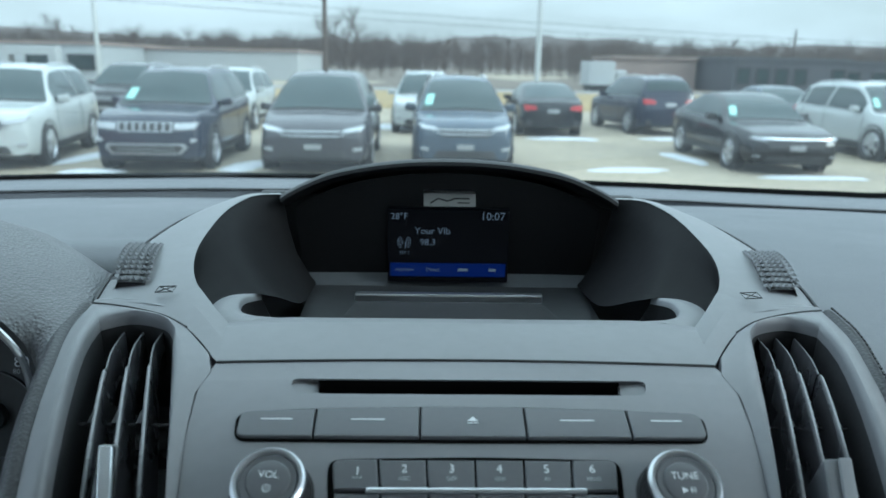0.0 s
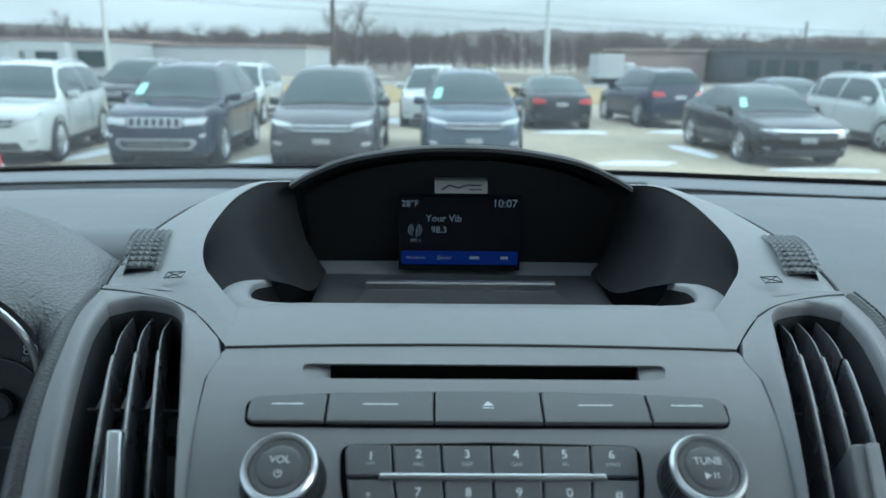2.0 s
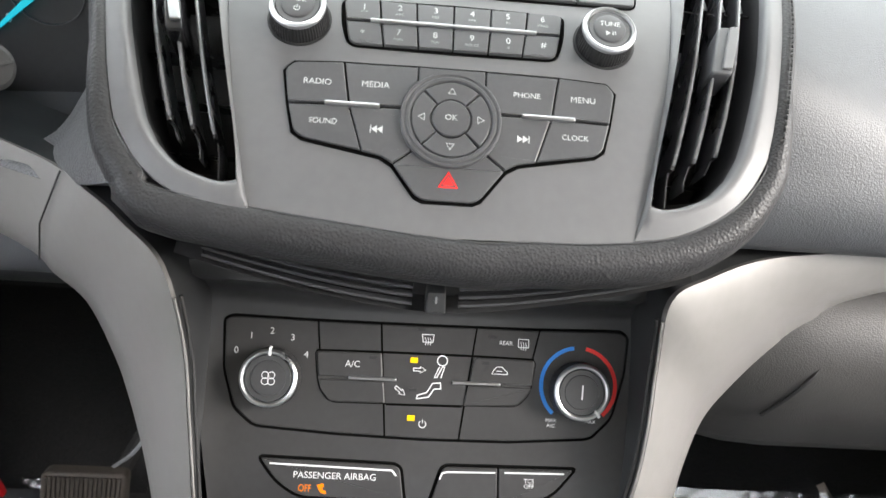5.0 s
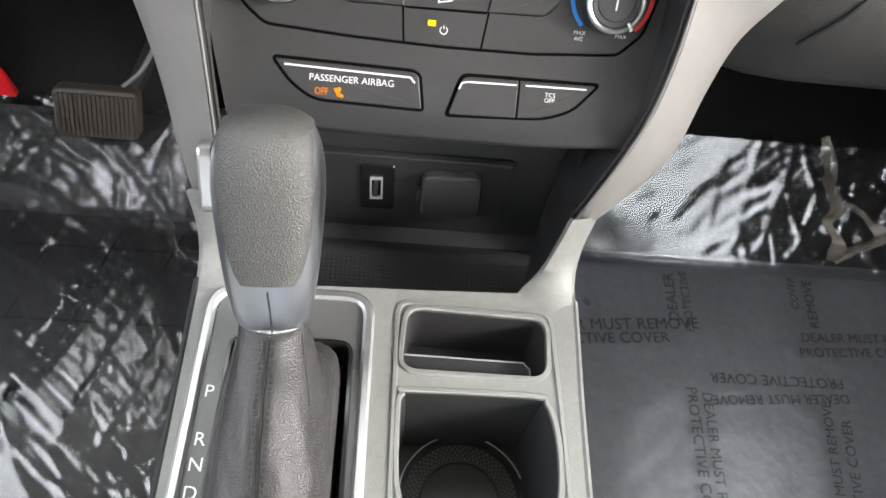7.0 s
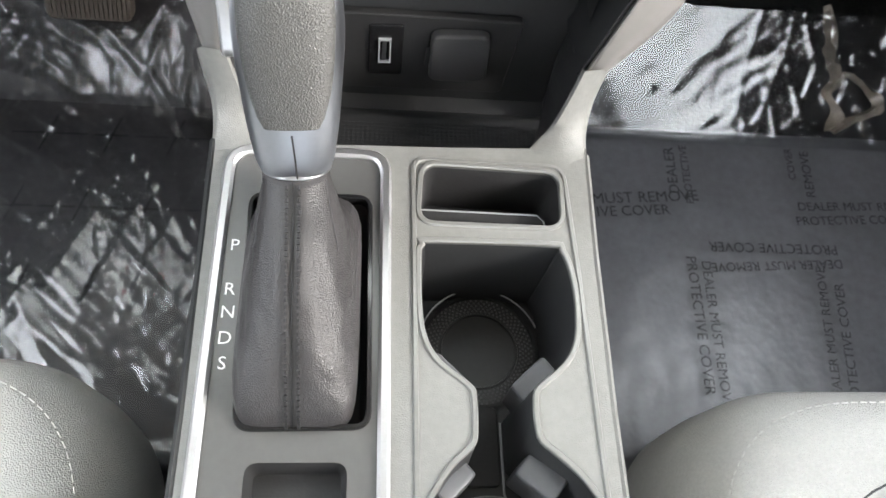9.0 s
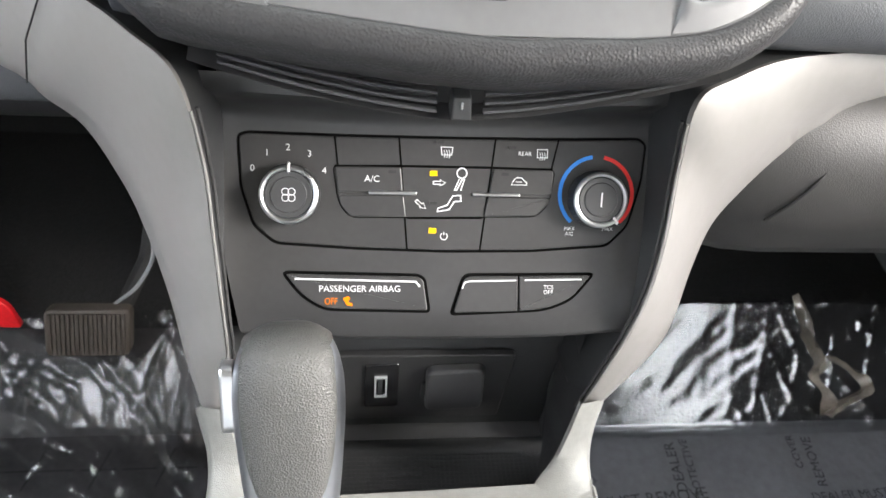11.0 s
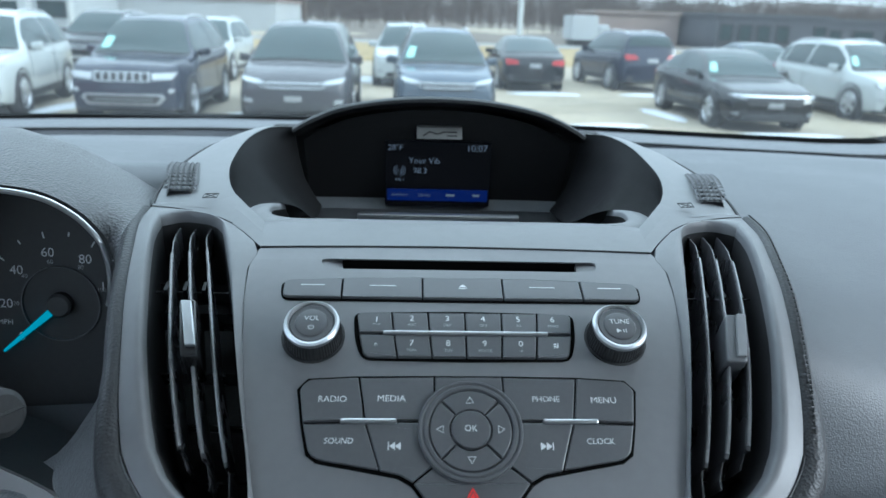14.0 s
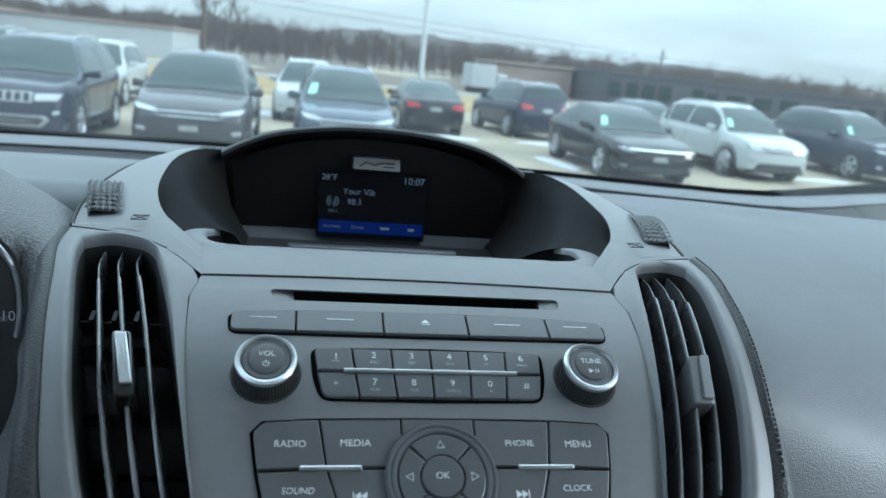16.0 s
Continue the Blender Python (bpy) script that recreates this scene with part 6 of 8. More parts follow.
    # knob
    ax = Vector((-0.03, 0.60, 0.80)).normalized()
    ex = Vector((1, 0.06, 0)).normalized()
    ex = (ex - ax * ex.dot(ax)).normalized()
    ey = ax.cross(ex)

    def at(u, v, w):
        return neck + ex * u + ey * v + ax * w
    prof = [(0.0, 0.0185, 0.0175, 0.0), (0.004, 0.0205, 0.0190, 0.0), (0.012, 0.0225, 0.0205, 0.0), (0.030, 0.0262, 0.0225, 0.001), (0.052, 0.0300, 0.0245, 0.002), (0.072, 0.0315, 0.0262, 0.003), (0.088, 0.0310, 0.0268, 0.003), (0.100, 0.0285, 0.0255, 0.003), (0.108, 0.0240, 0.0215, 0.003), (0.113, 0.0160, 0.0145, 0.003), (0.1148, 0.006, 0.006, 0.003)]
    prof = [(w * 0.965, rx * float(np.interp(w, (0.0, 0.02, 0.05), (1.0, 0.96, 0.875))), ry, o) for w, rx, ry, o in prof]
    sm = smoothline([(a, b, c) for a, b, c, _ in prof], 3)

    def ring(w, rx, ry, grow=0.0, m=44):
        out = []
        for k in range(m):
            a = 2 * math.pi * k / m
            c, s = math.cos(a), math.sin(a)
            e = 2 / 2.6
            out.append(at((rx + grow) * abs(c) ** e * (1 if c >= 0 else -1), (ry + grow) * abs(s) ** e * (1 if s >= 0 else -1), w))
        return out
    part("knob_shell", loft([ring(*p) for p in sm], True, True, True), M_KNOBSIDE, t, "satin silver sides of the knob", smooth=60)
    # black grained insert over the top and towards the driver
    m = 44
    rows = []
    for p in smoothline([(a, b, c) for a, b, c, _ in prof if a > 0.02], 3):
        w = p.x
        span = float(np.interp(w, (0.024, 0.031, 0.048, 0.077, 0.093, 0.100, 0.111), (16, 34, 47, 52, 56, 66, 88)))
        row = []
        for k in range(25):
            a = radians(-90 - span + 2 * span * k / 24)
            c, s = math.cos(a), math.sin(a)
            e = 2 / 2.6
            edge = min(1.0, min(k, 24 - k) / 2)
            g = 0.0012 * edge
            row.append(at((p.y + g) * abs(c) ** e * (1 if c >= 0 else -1), (p.z + g) * abs(s) ** e * (1 if s >= 0 else -1), w + 0.0008 * edge * (w > 0.1)))
        rows.append(row)
    part("knob_grip", loft(rows, False), M_GRIP, t, "black grained grip of the knob", smooth=70)
    rows = []
    for p in smoothline([(a, b, c) for a, b, c, _ in prof if a > 0.100], 3):
        rows.append(ring(p.x + 0.0010, p.y, p.z, 0.0010))
    part("knob_top", loft(rows, True, False, True), M_GRIP, t, smooth=70)
    part("neck_ring", lathe([(0.0184, -0.0025), (0.0192, -0.0012), (0.0190, 0.0005), (0.0184, 0.0018)], lambda u, v, h: at(u, v * 0.95, h), 40), M_SATIN, t, "bright collar")
    part("release_button", pad(roundpoly([(-0.008, 0.060), (0.008, 0.060), (0.008, 0.095), (-0.008, 0.095)], 0.005, 4), 0.0, 0.0065, 0.0015, lambda u, v, h: at(-0.0262 - h, u, v)), M_SATIN, t, "silver release button")
    part("front_seam", tube([at(0.0015, -0.0205, 0.001), at(0.001, -0.0222, 0.012), at(0.0, -0.0236, 0.026)], 0.0005, 5), M_DEEP, t)
    # parking brake switch
    s = thing("parking_brake_switch", deck(-0.075, -0.37, -0.02), "electric parking brake switch in a dark recess", "switch")
    part("recess", loft([[deck(u, v, 0.0006) for u, v in brk], [deck(u, v, -0.014) for u, v in inset(brk, 0.003)]], True, False, True), M_DEEP, s)
    part("switch_key", pad(rect(-0.0950, -0.400, -0.0550, -0.3480, 0.004), -0.014, -0.002, 0.002, deck), M_PLATE, s, "satin grey switch key")
    return t


M_GEARPLATE = material("dark_satin_gear_plate", (0.13, 0.13, 0.128), 0.34, 0.45, 0.05, 0.00004, 2000, stain=16)
M_LETTER = material("white_lettering", (0.85, 0.85, 0.85), 0.5, vary=0.03)
M_BEZEL = material("brushed_bezel", (0.60, 0.60, 0.61), 0.42, 1.0, 0.04, stain=40)
M_KNOBSIDE = material("satin_silver_plastic", (0.42, 0.44, 0.48), 0.36, 1.0, 0.04, stain=20)
M_GRIP = material("black_grained_grip", (0.066, 0.066, 0.064), 0.40, 0, 0.08, 0.0007, 1200, True, stain=20)
console()
shifter()


# ---- footwells, seats, pedal, instruments ----
def film(name, x0, x1, y0, y1, seed, label):
    """Wrinkled clear film laid over the carpet: loose at the front, taut towards the seat."""
    t = thing(name, ((x0 + x1) / 2, (y0 + y1) / 2, 0.346), label, "floor cover", "clear floor covers")
    left = x0 < 0
    nx, ny = (230, 300) if left else (230, 110)
    rng = random.Random(int(seed))
    main = radians(38 if left else 68)
    waves = []
    for k in range(11):
        lam = 0.085 * 0.78 ** k
        ang = main + radians(rng.uniform(-34, 34) if left and k % 3 else rng.uniform(-85, 85))
        waves.append((math.cos(ang) / lam, math.sin(ang) / lam, lam * (0.075 if left else 0.045), rng.uniform(0, 50), 2.2 + 0.5 * k))

    def tri(q):
        q = q % 1.0
        return 1 - abs(2 * q - 1)
    rows = []
    for j in range(ny + 1):
        row = []
        for i in range(nx + 1):
            x, y = x0 + (x1 - x0) * i / nx, y0 + (y1 - y0) * j / ny
            if not left:
                d = y - y0
                loose = min(1.0, 0.25 + d / 0.03) * (0.10 + 0.90 * max(0.0, min(1.0, (x - 0.36) / 0.14)))
                base = 0.360 + 0.55 * d + 1.1 * d * d + 0.55 * max(0.0, 0.36 - x) ** 2 * min(1.0, d / 0.05) + 0.0030 * math.exp(-((d - 0.005) / 0.003) ** 2)
            else:
                loose = 0.42 + 1.25 * max(0.0, min(1.0, (y - 0.02) / 0.08))
                base = 0.364 + 0.36 * max(0.0, y - 0.07) + 0.8 * max(0.0, y - 0.07) ** 2 + 0.5 * max(0.0, x + 0.42) ** 2 * min(1.0, max(0.0, y - 0.05) / 0.06)
            z = (0.0035 if left else 0.008) * noise.noise(Vector((x * 4 + seed, y * 4, seed))) * loose
            if not left:
                # soft slack waves in the taut part
                for fr, am in ((8, 0.0022), (19, 0.0016), (46, 0.0009)):
                    w = noise.noise(Vector((x * 3, y * 3, fr)))
                    z += am * (0.55 + 0.45 * loose) * min(1.0, d / 0.02) * noise.noise(Vector((x * fr * 0.50 + y * fr * 0.40 + w, y * fr * 1.9 - x * fr * 1.0 + w, fr + seed)))
            for ku, kv, amp, ph, fr in waves:
                bend = 0.9 * noise.noise(Vector((x * fr + ph, y * fr, 1.7))) + 0.35 * noise.noise(Vector((x * fr * 3.1, y * fr * 3.1 + ph, 5.2)))
                mask = max(0.0, min(1.0, 0.35 + 1.9 * noise.noise(Vector((x * 7 + ph * 3, y * 7, 3.3 + ph)))))
                if mask > 0.0:
                    z += amp * mask * max(0.0, (tri(x * ku + y * kv + bend + ph) - 0.62) / 0.38) ** 1.3 * loose
            row.append((x, y, base + z))
        rows.append(row)
    ob = part("film", loft(rows, False), M_FILM if left else M_SOFTFILM, t, smooth=80)
    ob.visible_shadow = False
    if not left:
        path = smoothline([(0.470, 0.185, 0.440), (0.478, 0.160, 0.425), (0.481, 0.140, 0.412), (0.492, 0.118, 0.402), (0.480, 0.102, 0.395), (0.494, 0.080, 0.386), (0.481, 0.060, 0.380), (0.505, 0.072, 0.386), (0.540, 0.088, 0.394), (0.522, 0.112, 0.400), (0.498, 0.122, 0.404)], 6)
        edge = []
        for k, q in enumerate(path):
            n1 = Vector((noise.noise(q * 60), noise.noise(q * 60 + Vector((9, 0, 0))), 0.6 + 0.5 * noise.noise(q * 45 + Vector((0, 5, 0))))).normalized()
            w = 0.0075 + 0.005 * noise.noise(q * 38 + Vector((3, 3, 3)))
            edge.append([q - n1 * w * 0.4 + Vector((w, 0, 0)), q + n1 * w * 0.8, q + Vector((-w, w * 0.4, 0)) - n1 * w * 0.3])
        part("folded_edge", loft(edge, False), M_FOLD, t, "crumpled yellowed fold of the film", smooth=30)
    if x0 < 0:
        def dash(a, b, w):
            d = Vector((b[0] - a[0], b[1] - a[1])).normalized() * w
            part("printed_line", loft([[(a[0] - d.y, a[1] + d.x, 0.3538), (b[0] - d.y, b[1] + d.x, 0.3538)], [(a[0] + d.y, a[1] - d.x, 0.3538), (b[0] + d.y, b[1] - d.x, 0.3538)]], False), M_INK, t, smooth=0)
        for k in range(-1, 3):
            y = 0.031 - 0.082 * k
            for i in range(6):
                a = -0.40 + 0.04 * i
                dash((a, y), (a + 0.034, y + 0.0004), 0.001)
            for i in range(4):
                a = -0.245 - 0.063 * i - 0.02 * (k % 2)
                dash((a, y - 0.02), (a + 0.013, y + 0.022), 0.001)
        part("backing", loft([[(x0, y0, 0.3515), (x1, y0, 0.3515)], [(x0, 0.07, 0.3515), (x1, 0.07, 0.3515)], [(x0, y1, 0.395), (x1, y1, 0.395)]], False), M_COVER, t, "dark grey sheet under the film", smooth=0)
    return t


def printed_mat():
    t = thing("floor_paper", (0.32, -0.12, 0.346), "dark printed protective paper mat lying on passenger floor", "floor mat")
    rows = []
    for j in range(21):
        y = -0.50 + 0.57 * j / 20
        rows.append([(0.128 + 0.025 * i, y, 0.3525 + 0.003 * noise.noise(Vector((i * 0.6, j * 0.5, 2)))) for i in range(23)])
    part("sheet", loft(rows, False), M_PAPER, t)

    def fl(x, y, h):
        return Vector((x, y, 0.358 + h))
    for txt, x, y, w, r in WORDS:
        word(txt, x, y, 0.0, fl, M_INK, t, wide=w, turn=r)


A, B = "DEALER MUST REMOVE", "PROTECTIVE COVER"
WORDS = ((A, 0.229, -0.021, 0.19, 4), (B, 0.211, -0.038, 0.157, 4), (A, 0.402, -0.095, 0.15, 183), (B, 0.401, -0.075, 0.147, 180), (A, 0.3215, -0.170, 0.155, -90), (B, 0.3055, -0.161, 0.147, -90), (A, 0.445, -0.170, 0.15, 86), (B, 0.463, -0.183, 0.140, 86),
         (A, 0.515, -0.021, 0.15, 2), (B, 0.502, -0.038, 0.135, 3), ("DEALER", 0.297, 0.016, 0.057, 91), ("PROTECTIVE", 0.314, 0.012, 0.072, 90), ("COVER", 0.4405, 0.030, 0.040, 89), ("REMOVE", 0.459, 0.018, 0.058, 88))


def seats():
    for sg, cx in ((-1, -0.429), (1, 0.414)):
        t = thing("car_seat", (cx, -0.55, 0.346), "pale grey woven fabric car seat with stitched cushion seams", "car seat", "front seats")
        half, front = 0.235, (-0.246 if sg < 0 else -0.266)

        def plan(e):
            """Loop of the cushion edge moved in by e; corners rounded."""
            return roundpoly([(cx - half + e, -0.80), (cx + half - e, -0.80), (cx + half - e, front - e), (cx - half + e, front - e)], [0.03, 0.03, 0.115, 0.115], 12)
        zs = ((0.0, 0.40), (-0.004, 0.46), (-0.005, 0.52), (0.002, 0.552), (0.014, 0.574), (0.030, 0.586), (0.050, 0.592), (0.060, 0.590))
        part("bolster", loft([[(u, v, z) for u, v in plan(e)] for e, z in zs], True, True, True), M_FABRIC, t, smooth=80)
        loop = plan(0.0600)
        part("seam", tube([(u, v, 0.5895) for u, v in loop if v > -0.70], 0.0011, 6), M_BLACK, t, "dark seam between bolster and cushion")
        part("cushion", loft([[(u, v, z) for u, v in plan(e)] for e, z in ((0.0608, 0.582), (0.0625, 0.5915), (0.070, 0.597), (0.10, 0.601), (0.14, 0.600))], True, False, True), M_FABRIC, t, smooth=80)
        bm = bmesh.new()
        loop = plan(0.012)
        loop = [(p.x, p.y) for p in resample([(u, v, 0) for u, v in loop + loop[:1]], 260)]
        for i in range(0, 258):
            if loop[i][1] > -0.60:
                a, b = Vector((*loop[i], 0.5735)), Vector((*loop[i + 1], 0.5735))
                tube([a, a.lerp(b, 0.6)], 0.0007, 4, bm)
        part("stitching", bm, M_THREAD, t)
        rows = []
        for z, d in ((0.58, 0.0), (0.75, -0.03), (0.95, -0.07), (1.10, -0.11)):
            rows.append([(u, v, z) for u, v in roundpoly([(cx - 0.23, -0.84 + d), (cx + 0.23, -0.84 + d), (cx + 0.23, -0.72 + d), (cx - 0.23, -0.72 + d)], 0.05, 5)])
        part("backrest", loft(rows, True, True, True), M_FABRIC, t, smooth=60)


def pedal():
    t = thing("brake_pedal", (-0.318, 0.15, 0.42), "worn ribbed rubber brake pedal on black arm", "pedal")

    def pm(u, v, h):
        return Vector((-0.316 + u + 0.10 * v, 0.140 + 0.35 * v - 0.85 * h, 0.434 + 0.85 * v + 0.35 * h))
    part("pad", pad(rect(-0.041, -0.023, 0.041, 0.036, 0.009), -0.006, 0.010, 0.003, pm), M_PEDAL, t)
    for k in range(17):
        x = -0.0352 + 0.0044 * k
        part("rib", box((x - 0.0014, -0.019, 0.009), (x + 0.0014, 0.032, 0.0128), pm), M_PEDAL, t)
    part("arm", tube([pm(0.02, 0.0, -0.004), (-0.27, 0.22, 0.46), (-0.25, 0.33, 0.56), (-0.25, 0.40, 0.70)], 0.009, 8), M_DEEP, t)
    c = thing("cable", (-0.21, 0.12, 0.60), "thin pale cable hanging in the footwell", "cable")
    part("wire", tube(smoothline([(-0.200, 0.13, 0.655), (-0.2196, 0.12, 0.6063), (-0.2232, 0.12, 0.585), (-0.2353, 0.13, 0.5505), (-0.2577, 0.14, 0.508), (-0.2914, 0.16, 0.458), (-0.3154, 0.18, 0.416)], 5), 0.0018, 6), M_GREYMARK, c)
    k = thing("key_tag", (-0.285, 0.0, 0.70), "red plastic tag hanging below the steering column", "key tag")
    part("tag", pad(roundpoly([(-0.040, -0.030), (0.006, -0.034), (0.004, -0.010), (-0.024, 0.030), (-0.040, 0.030)], 0.004, 3), -0.002, 0.002, 0.001, lambda u, v, h: Vector((-0.284 + u, 0.0 - h, 0.675 + v))), M_TAG, k)
    part("strap", tube([(-0.318, 0.0, 0.70), (-0.325, 0.02, 0.76), (-0.33, 0.05, 0.84), (-0.33, 0.10, 0.88)], 0.003, 6), M_TAG, k)


def instruments():
    t = thing("instrument_cluster", (-0.297, 0.21, 0.86), "dark instrument cluster with speedometer and chrome ring", "instruments")

    def dial(x, z, h):
        return Vector((x, 0.2045 + 0.10 * (z - 0.93) - h, z))
    cx, cz, R = -0.2700, 0.9268, 0.0372
    part("face_plate", lathe([(0.092, -0.004), (0.092, 0.0), (0.05, 0.0005)], dial, 64, True, True, None, 0, -0.287, 0.934), M_BLACK, t)
    ring = []
    for q in range(0, 182, 4):
        k = 0.0735 * float(np.interp(q, (-10, 5, 22, 33, 46, 62, 77, 90, 180), (0.80, 0.86, 0.94, 0.99, 0.995, 0.98, 0.95, 0.94, 1.3)))
        ring.append(Vector((-0.268 + k * math.cos(radians(q)), 0.1265, 0.957 + k * math.sin(radians(q)))))
    part("chrome_ring", tube(ring, 0.0017, 8), M_SATIN, t, "bright ring round the instruments")
    part("inner_ring", lathe([(0.0270, 0.0), (0.0270, 0.0022), (0.0262, 0.0022), (0.0262, 0.0)], dial, 64, False, False, None, 0, cx, cz), M_BUTTON, t)
    for k in range(0, 11):
        v = 10 * k
        a = radians(220 - 2.0 * v)
        c, s = math.cos(a), math.sin(a)
        r0, r1 = (0.0470, 0.0515) if k % 2 == 0 else (0.0485, 0.0515)
        line([(cx + r0 * c, cz + r0 * s), (cx + r1 * c, cz + r1 * s)], 0.0011, 0.0012, dial, M_WHITE, t, "tick")
        if k % 2 == 0:
            word(str(v), cx + R * c, cz + R * s, 0.0012, dial, M_WHITE, t, high=0.0064)
            word(str(v), cx + 0.0305 * c, cz + 0.0305 * s, 0.0012, dial, M_GREYMARK, t, high=0.0030)
    word("MPH", cx - 0.039, cz - 0.0135, 0.0012, dial, M_WHITE, t, high=0.0036)
    a = radians(220)
    tip, tail = (cx + 0.051 * math.cos(a), cz + 0.051 * math.sin(a)), (cx - 0.003 * math.cos(a), cz - 0.003 * math.sin(a))
    n = Vector((-math.sin(a), math.cos(a)))
    part("needle", pad([(tail[0] + n.x * 0.003, tail[1] + n.y * 0.003), (tip[0] + n.x * 0.0010, tip[1] + n.y * 0.0010), (tip[0] - n.x * 0.0010, tip[1] - n.y * 0.0010), (tail[0] - n.x * 0.003, tail[1] - n.y * 0.003)], 0.004, 0.0068, 0.0006, dial), M_TEAL, t, "teal speedometer needle")
    part("hub", lathe([(0.0085, 0.0), (0.0085, 0.0055), (0.0070, 0.0068), (0.002, 0.007)], dial, 40, True, True, None, 0, cx, cz), M_BLACK, t)
    s = thing("wiper_stalk", (-0.215, -0.005, 0.962), "black wiper stalk with white symbols on its end", "stalk")
    d = Vector((0.55, -0.35, 0.20)).normalized()
    o = Vector((-0.211, -0.008, 0.962))
    ux = Vector((0.60, 0.75, 0.0)).normalized()
    ux = (ux - d * ux.dot(d)).normalized()
    uz = ux.cross(d) * -1

    def sm(u, v, h):
        return o + ux * u + uz * v + d * h
    part("barrel", lathe([(0.0095, -0.14), (0.0105, -0.03), (0.0126, -0.008), (0.0130, 0.004), (0.0120, 0.010)], sm, 36), M_DEEP, s)
    part("cap", lathe([(0.0104, 0.009), (0.0108, 0.014), (0.0100, 0.022), (0.0076, 0.0245), (0.003, 0.0252)], sm, 36), M_DEEP, s)
    part("cap_slot", tube([sm(-0.008, 0.0, 0.0246), sm(0.0, 0.0, 0.0256), sm(0.008, 0.0, 0.0246)], 0.0007, 5), M_DEEP, s)

    def bar(u, v, h):
        return sm(-0.0128 * math.cos(u) - h * math.cos(u), -0.0128 * math.sin(u) - h * math.sin(u), v)
    for v, w in ((-0.001, 0.004), (-0.009, 0.005), (-0.017, 0.004)):
        line([(0.9 + w * 30, v), (0.9 - w * 30, v), (0.9 - w * 30, v + 0.004), (0.9 + w * 30, v + 0.004)], 0.0007, 0.0004, bar, M_WHITE, s, "wiper_symbol", True)


film("floor_film", 0.115, 0.70, 0.050, 0.172, 3.0, "wrinkled clear plastic film over passenger floor")
film("floor_film", -0.70, -0.155, -0.62, 0.175, 11.0, "wrinkled clear plastic film over driver floor")
printed_mat()
seats()
pedal()
instruments()


# ---- the lot outside ----
GZ = -0.80
M_LOT = material("tan_concrete_lot", (0.215, 0.185, 0.135), 0.9, 0, 0.22, 0.003, 30, stain=0.5)
M_GRASS = material("dry_winter_grass", (0.21, 0.155, 0.068), 0.95, 0, 0.25, 0.02, 12, stain=0.6)
M_SCRUB = material("brown_winter_scrub", (0.085, 0.068, 0.052), 0.95, 0, 0.35, 0.03, 3, stain=0.25)
M_ROAD = material("pale_asphalt", (0.17, 0.168, 0.165), 0.9, 0, 0.15, 0.004, 20, stain=0.4)
M_SNOW = material("old_snow", (0.38, 0.395, 0.415), 0.7, 0, 0.08, 0.01, 20, stain=2)
M_TYRE = material("tyre_rubber", (0.02, 0.02, 0.02), 0.8)
M_RIM = material("alloy_rim", (0.5, 0.51, 0.53), 0.3, 0.9)
M_CARGLASS = material("dark_car_glass", (0.020, 0.034, 0.035), 0.06, 0, 0.1, stain=2, spec=0.3)
M_GRILLE = material("dull_grille_chrome", (0.26, 0.27, 0.285), 0.35, 0.6)
M_LAMP = material("headlamp_lens", (0.34, 0.355, 0.375), 0.15, 0.3)
M_TAIL = material("red_tail_lens", (0.32, 0.012, 0.016), 0.25)
M_STICKER = material("pale_green_sticker", (0.28, 0.5, 0.45), 0.6)
M_PLATEBAR = material("grey_plate", (0.22, 0.225, 0.23), 0.5)
M_BARK = material("bare_bark", (0.065, 0.05, 0.042), 0.95, 0, 0.25, stain=0.6)
M_HILL = material("wooded_hill", (0.055, 0.045, 0.041), 1.0, 0, 0.35, stain=0.05)
M_STEEL = material("galvanised_pole", (0.42, 0.44, 0.45), 0.5, 0.4)
M_WHITEWALL = material("white_cladding", (0.33, 0.34, 0.345), 0.7, 0, 0.06, stain=0.5)
M_DARKWALL = material("black_cladding", (0.045, 0.047, 0.055), 0.6, 0, 0.15, stain=0.5)
M_BROWNWALL = material("brown_brick_wall", (0.22, 0.17, 0.15), 0.8, 0, 0.15, stain=0.5)


def paint(name, c):
    return material(name, c, 0.10, 0.0, 0.05, stain=3, spec=0.4)


WHITE, GRAPHITE, GREY, SILVERBLUE, BLACKP, NAVY, REDP = paint("white_car_paint", (0.35, 0.37, 0.37)), paint("graphite_car_paint", (0.022, 0.026, 0.040)), paint("grey_car_paint", (0.042, 0.042, 0.048)), paint("steel_blue_car_paint", (0.05, 0.066, 0.09)), paint("black_car_paint", (0.010, 0.011, 0.013)), paint("navy_car_paint", (0.011, 0.015, 0.030)), paint("red_car_paint", (0.35, 0.015, 0.02))


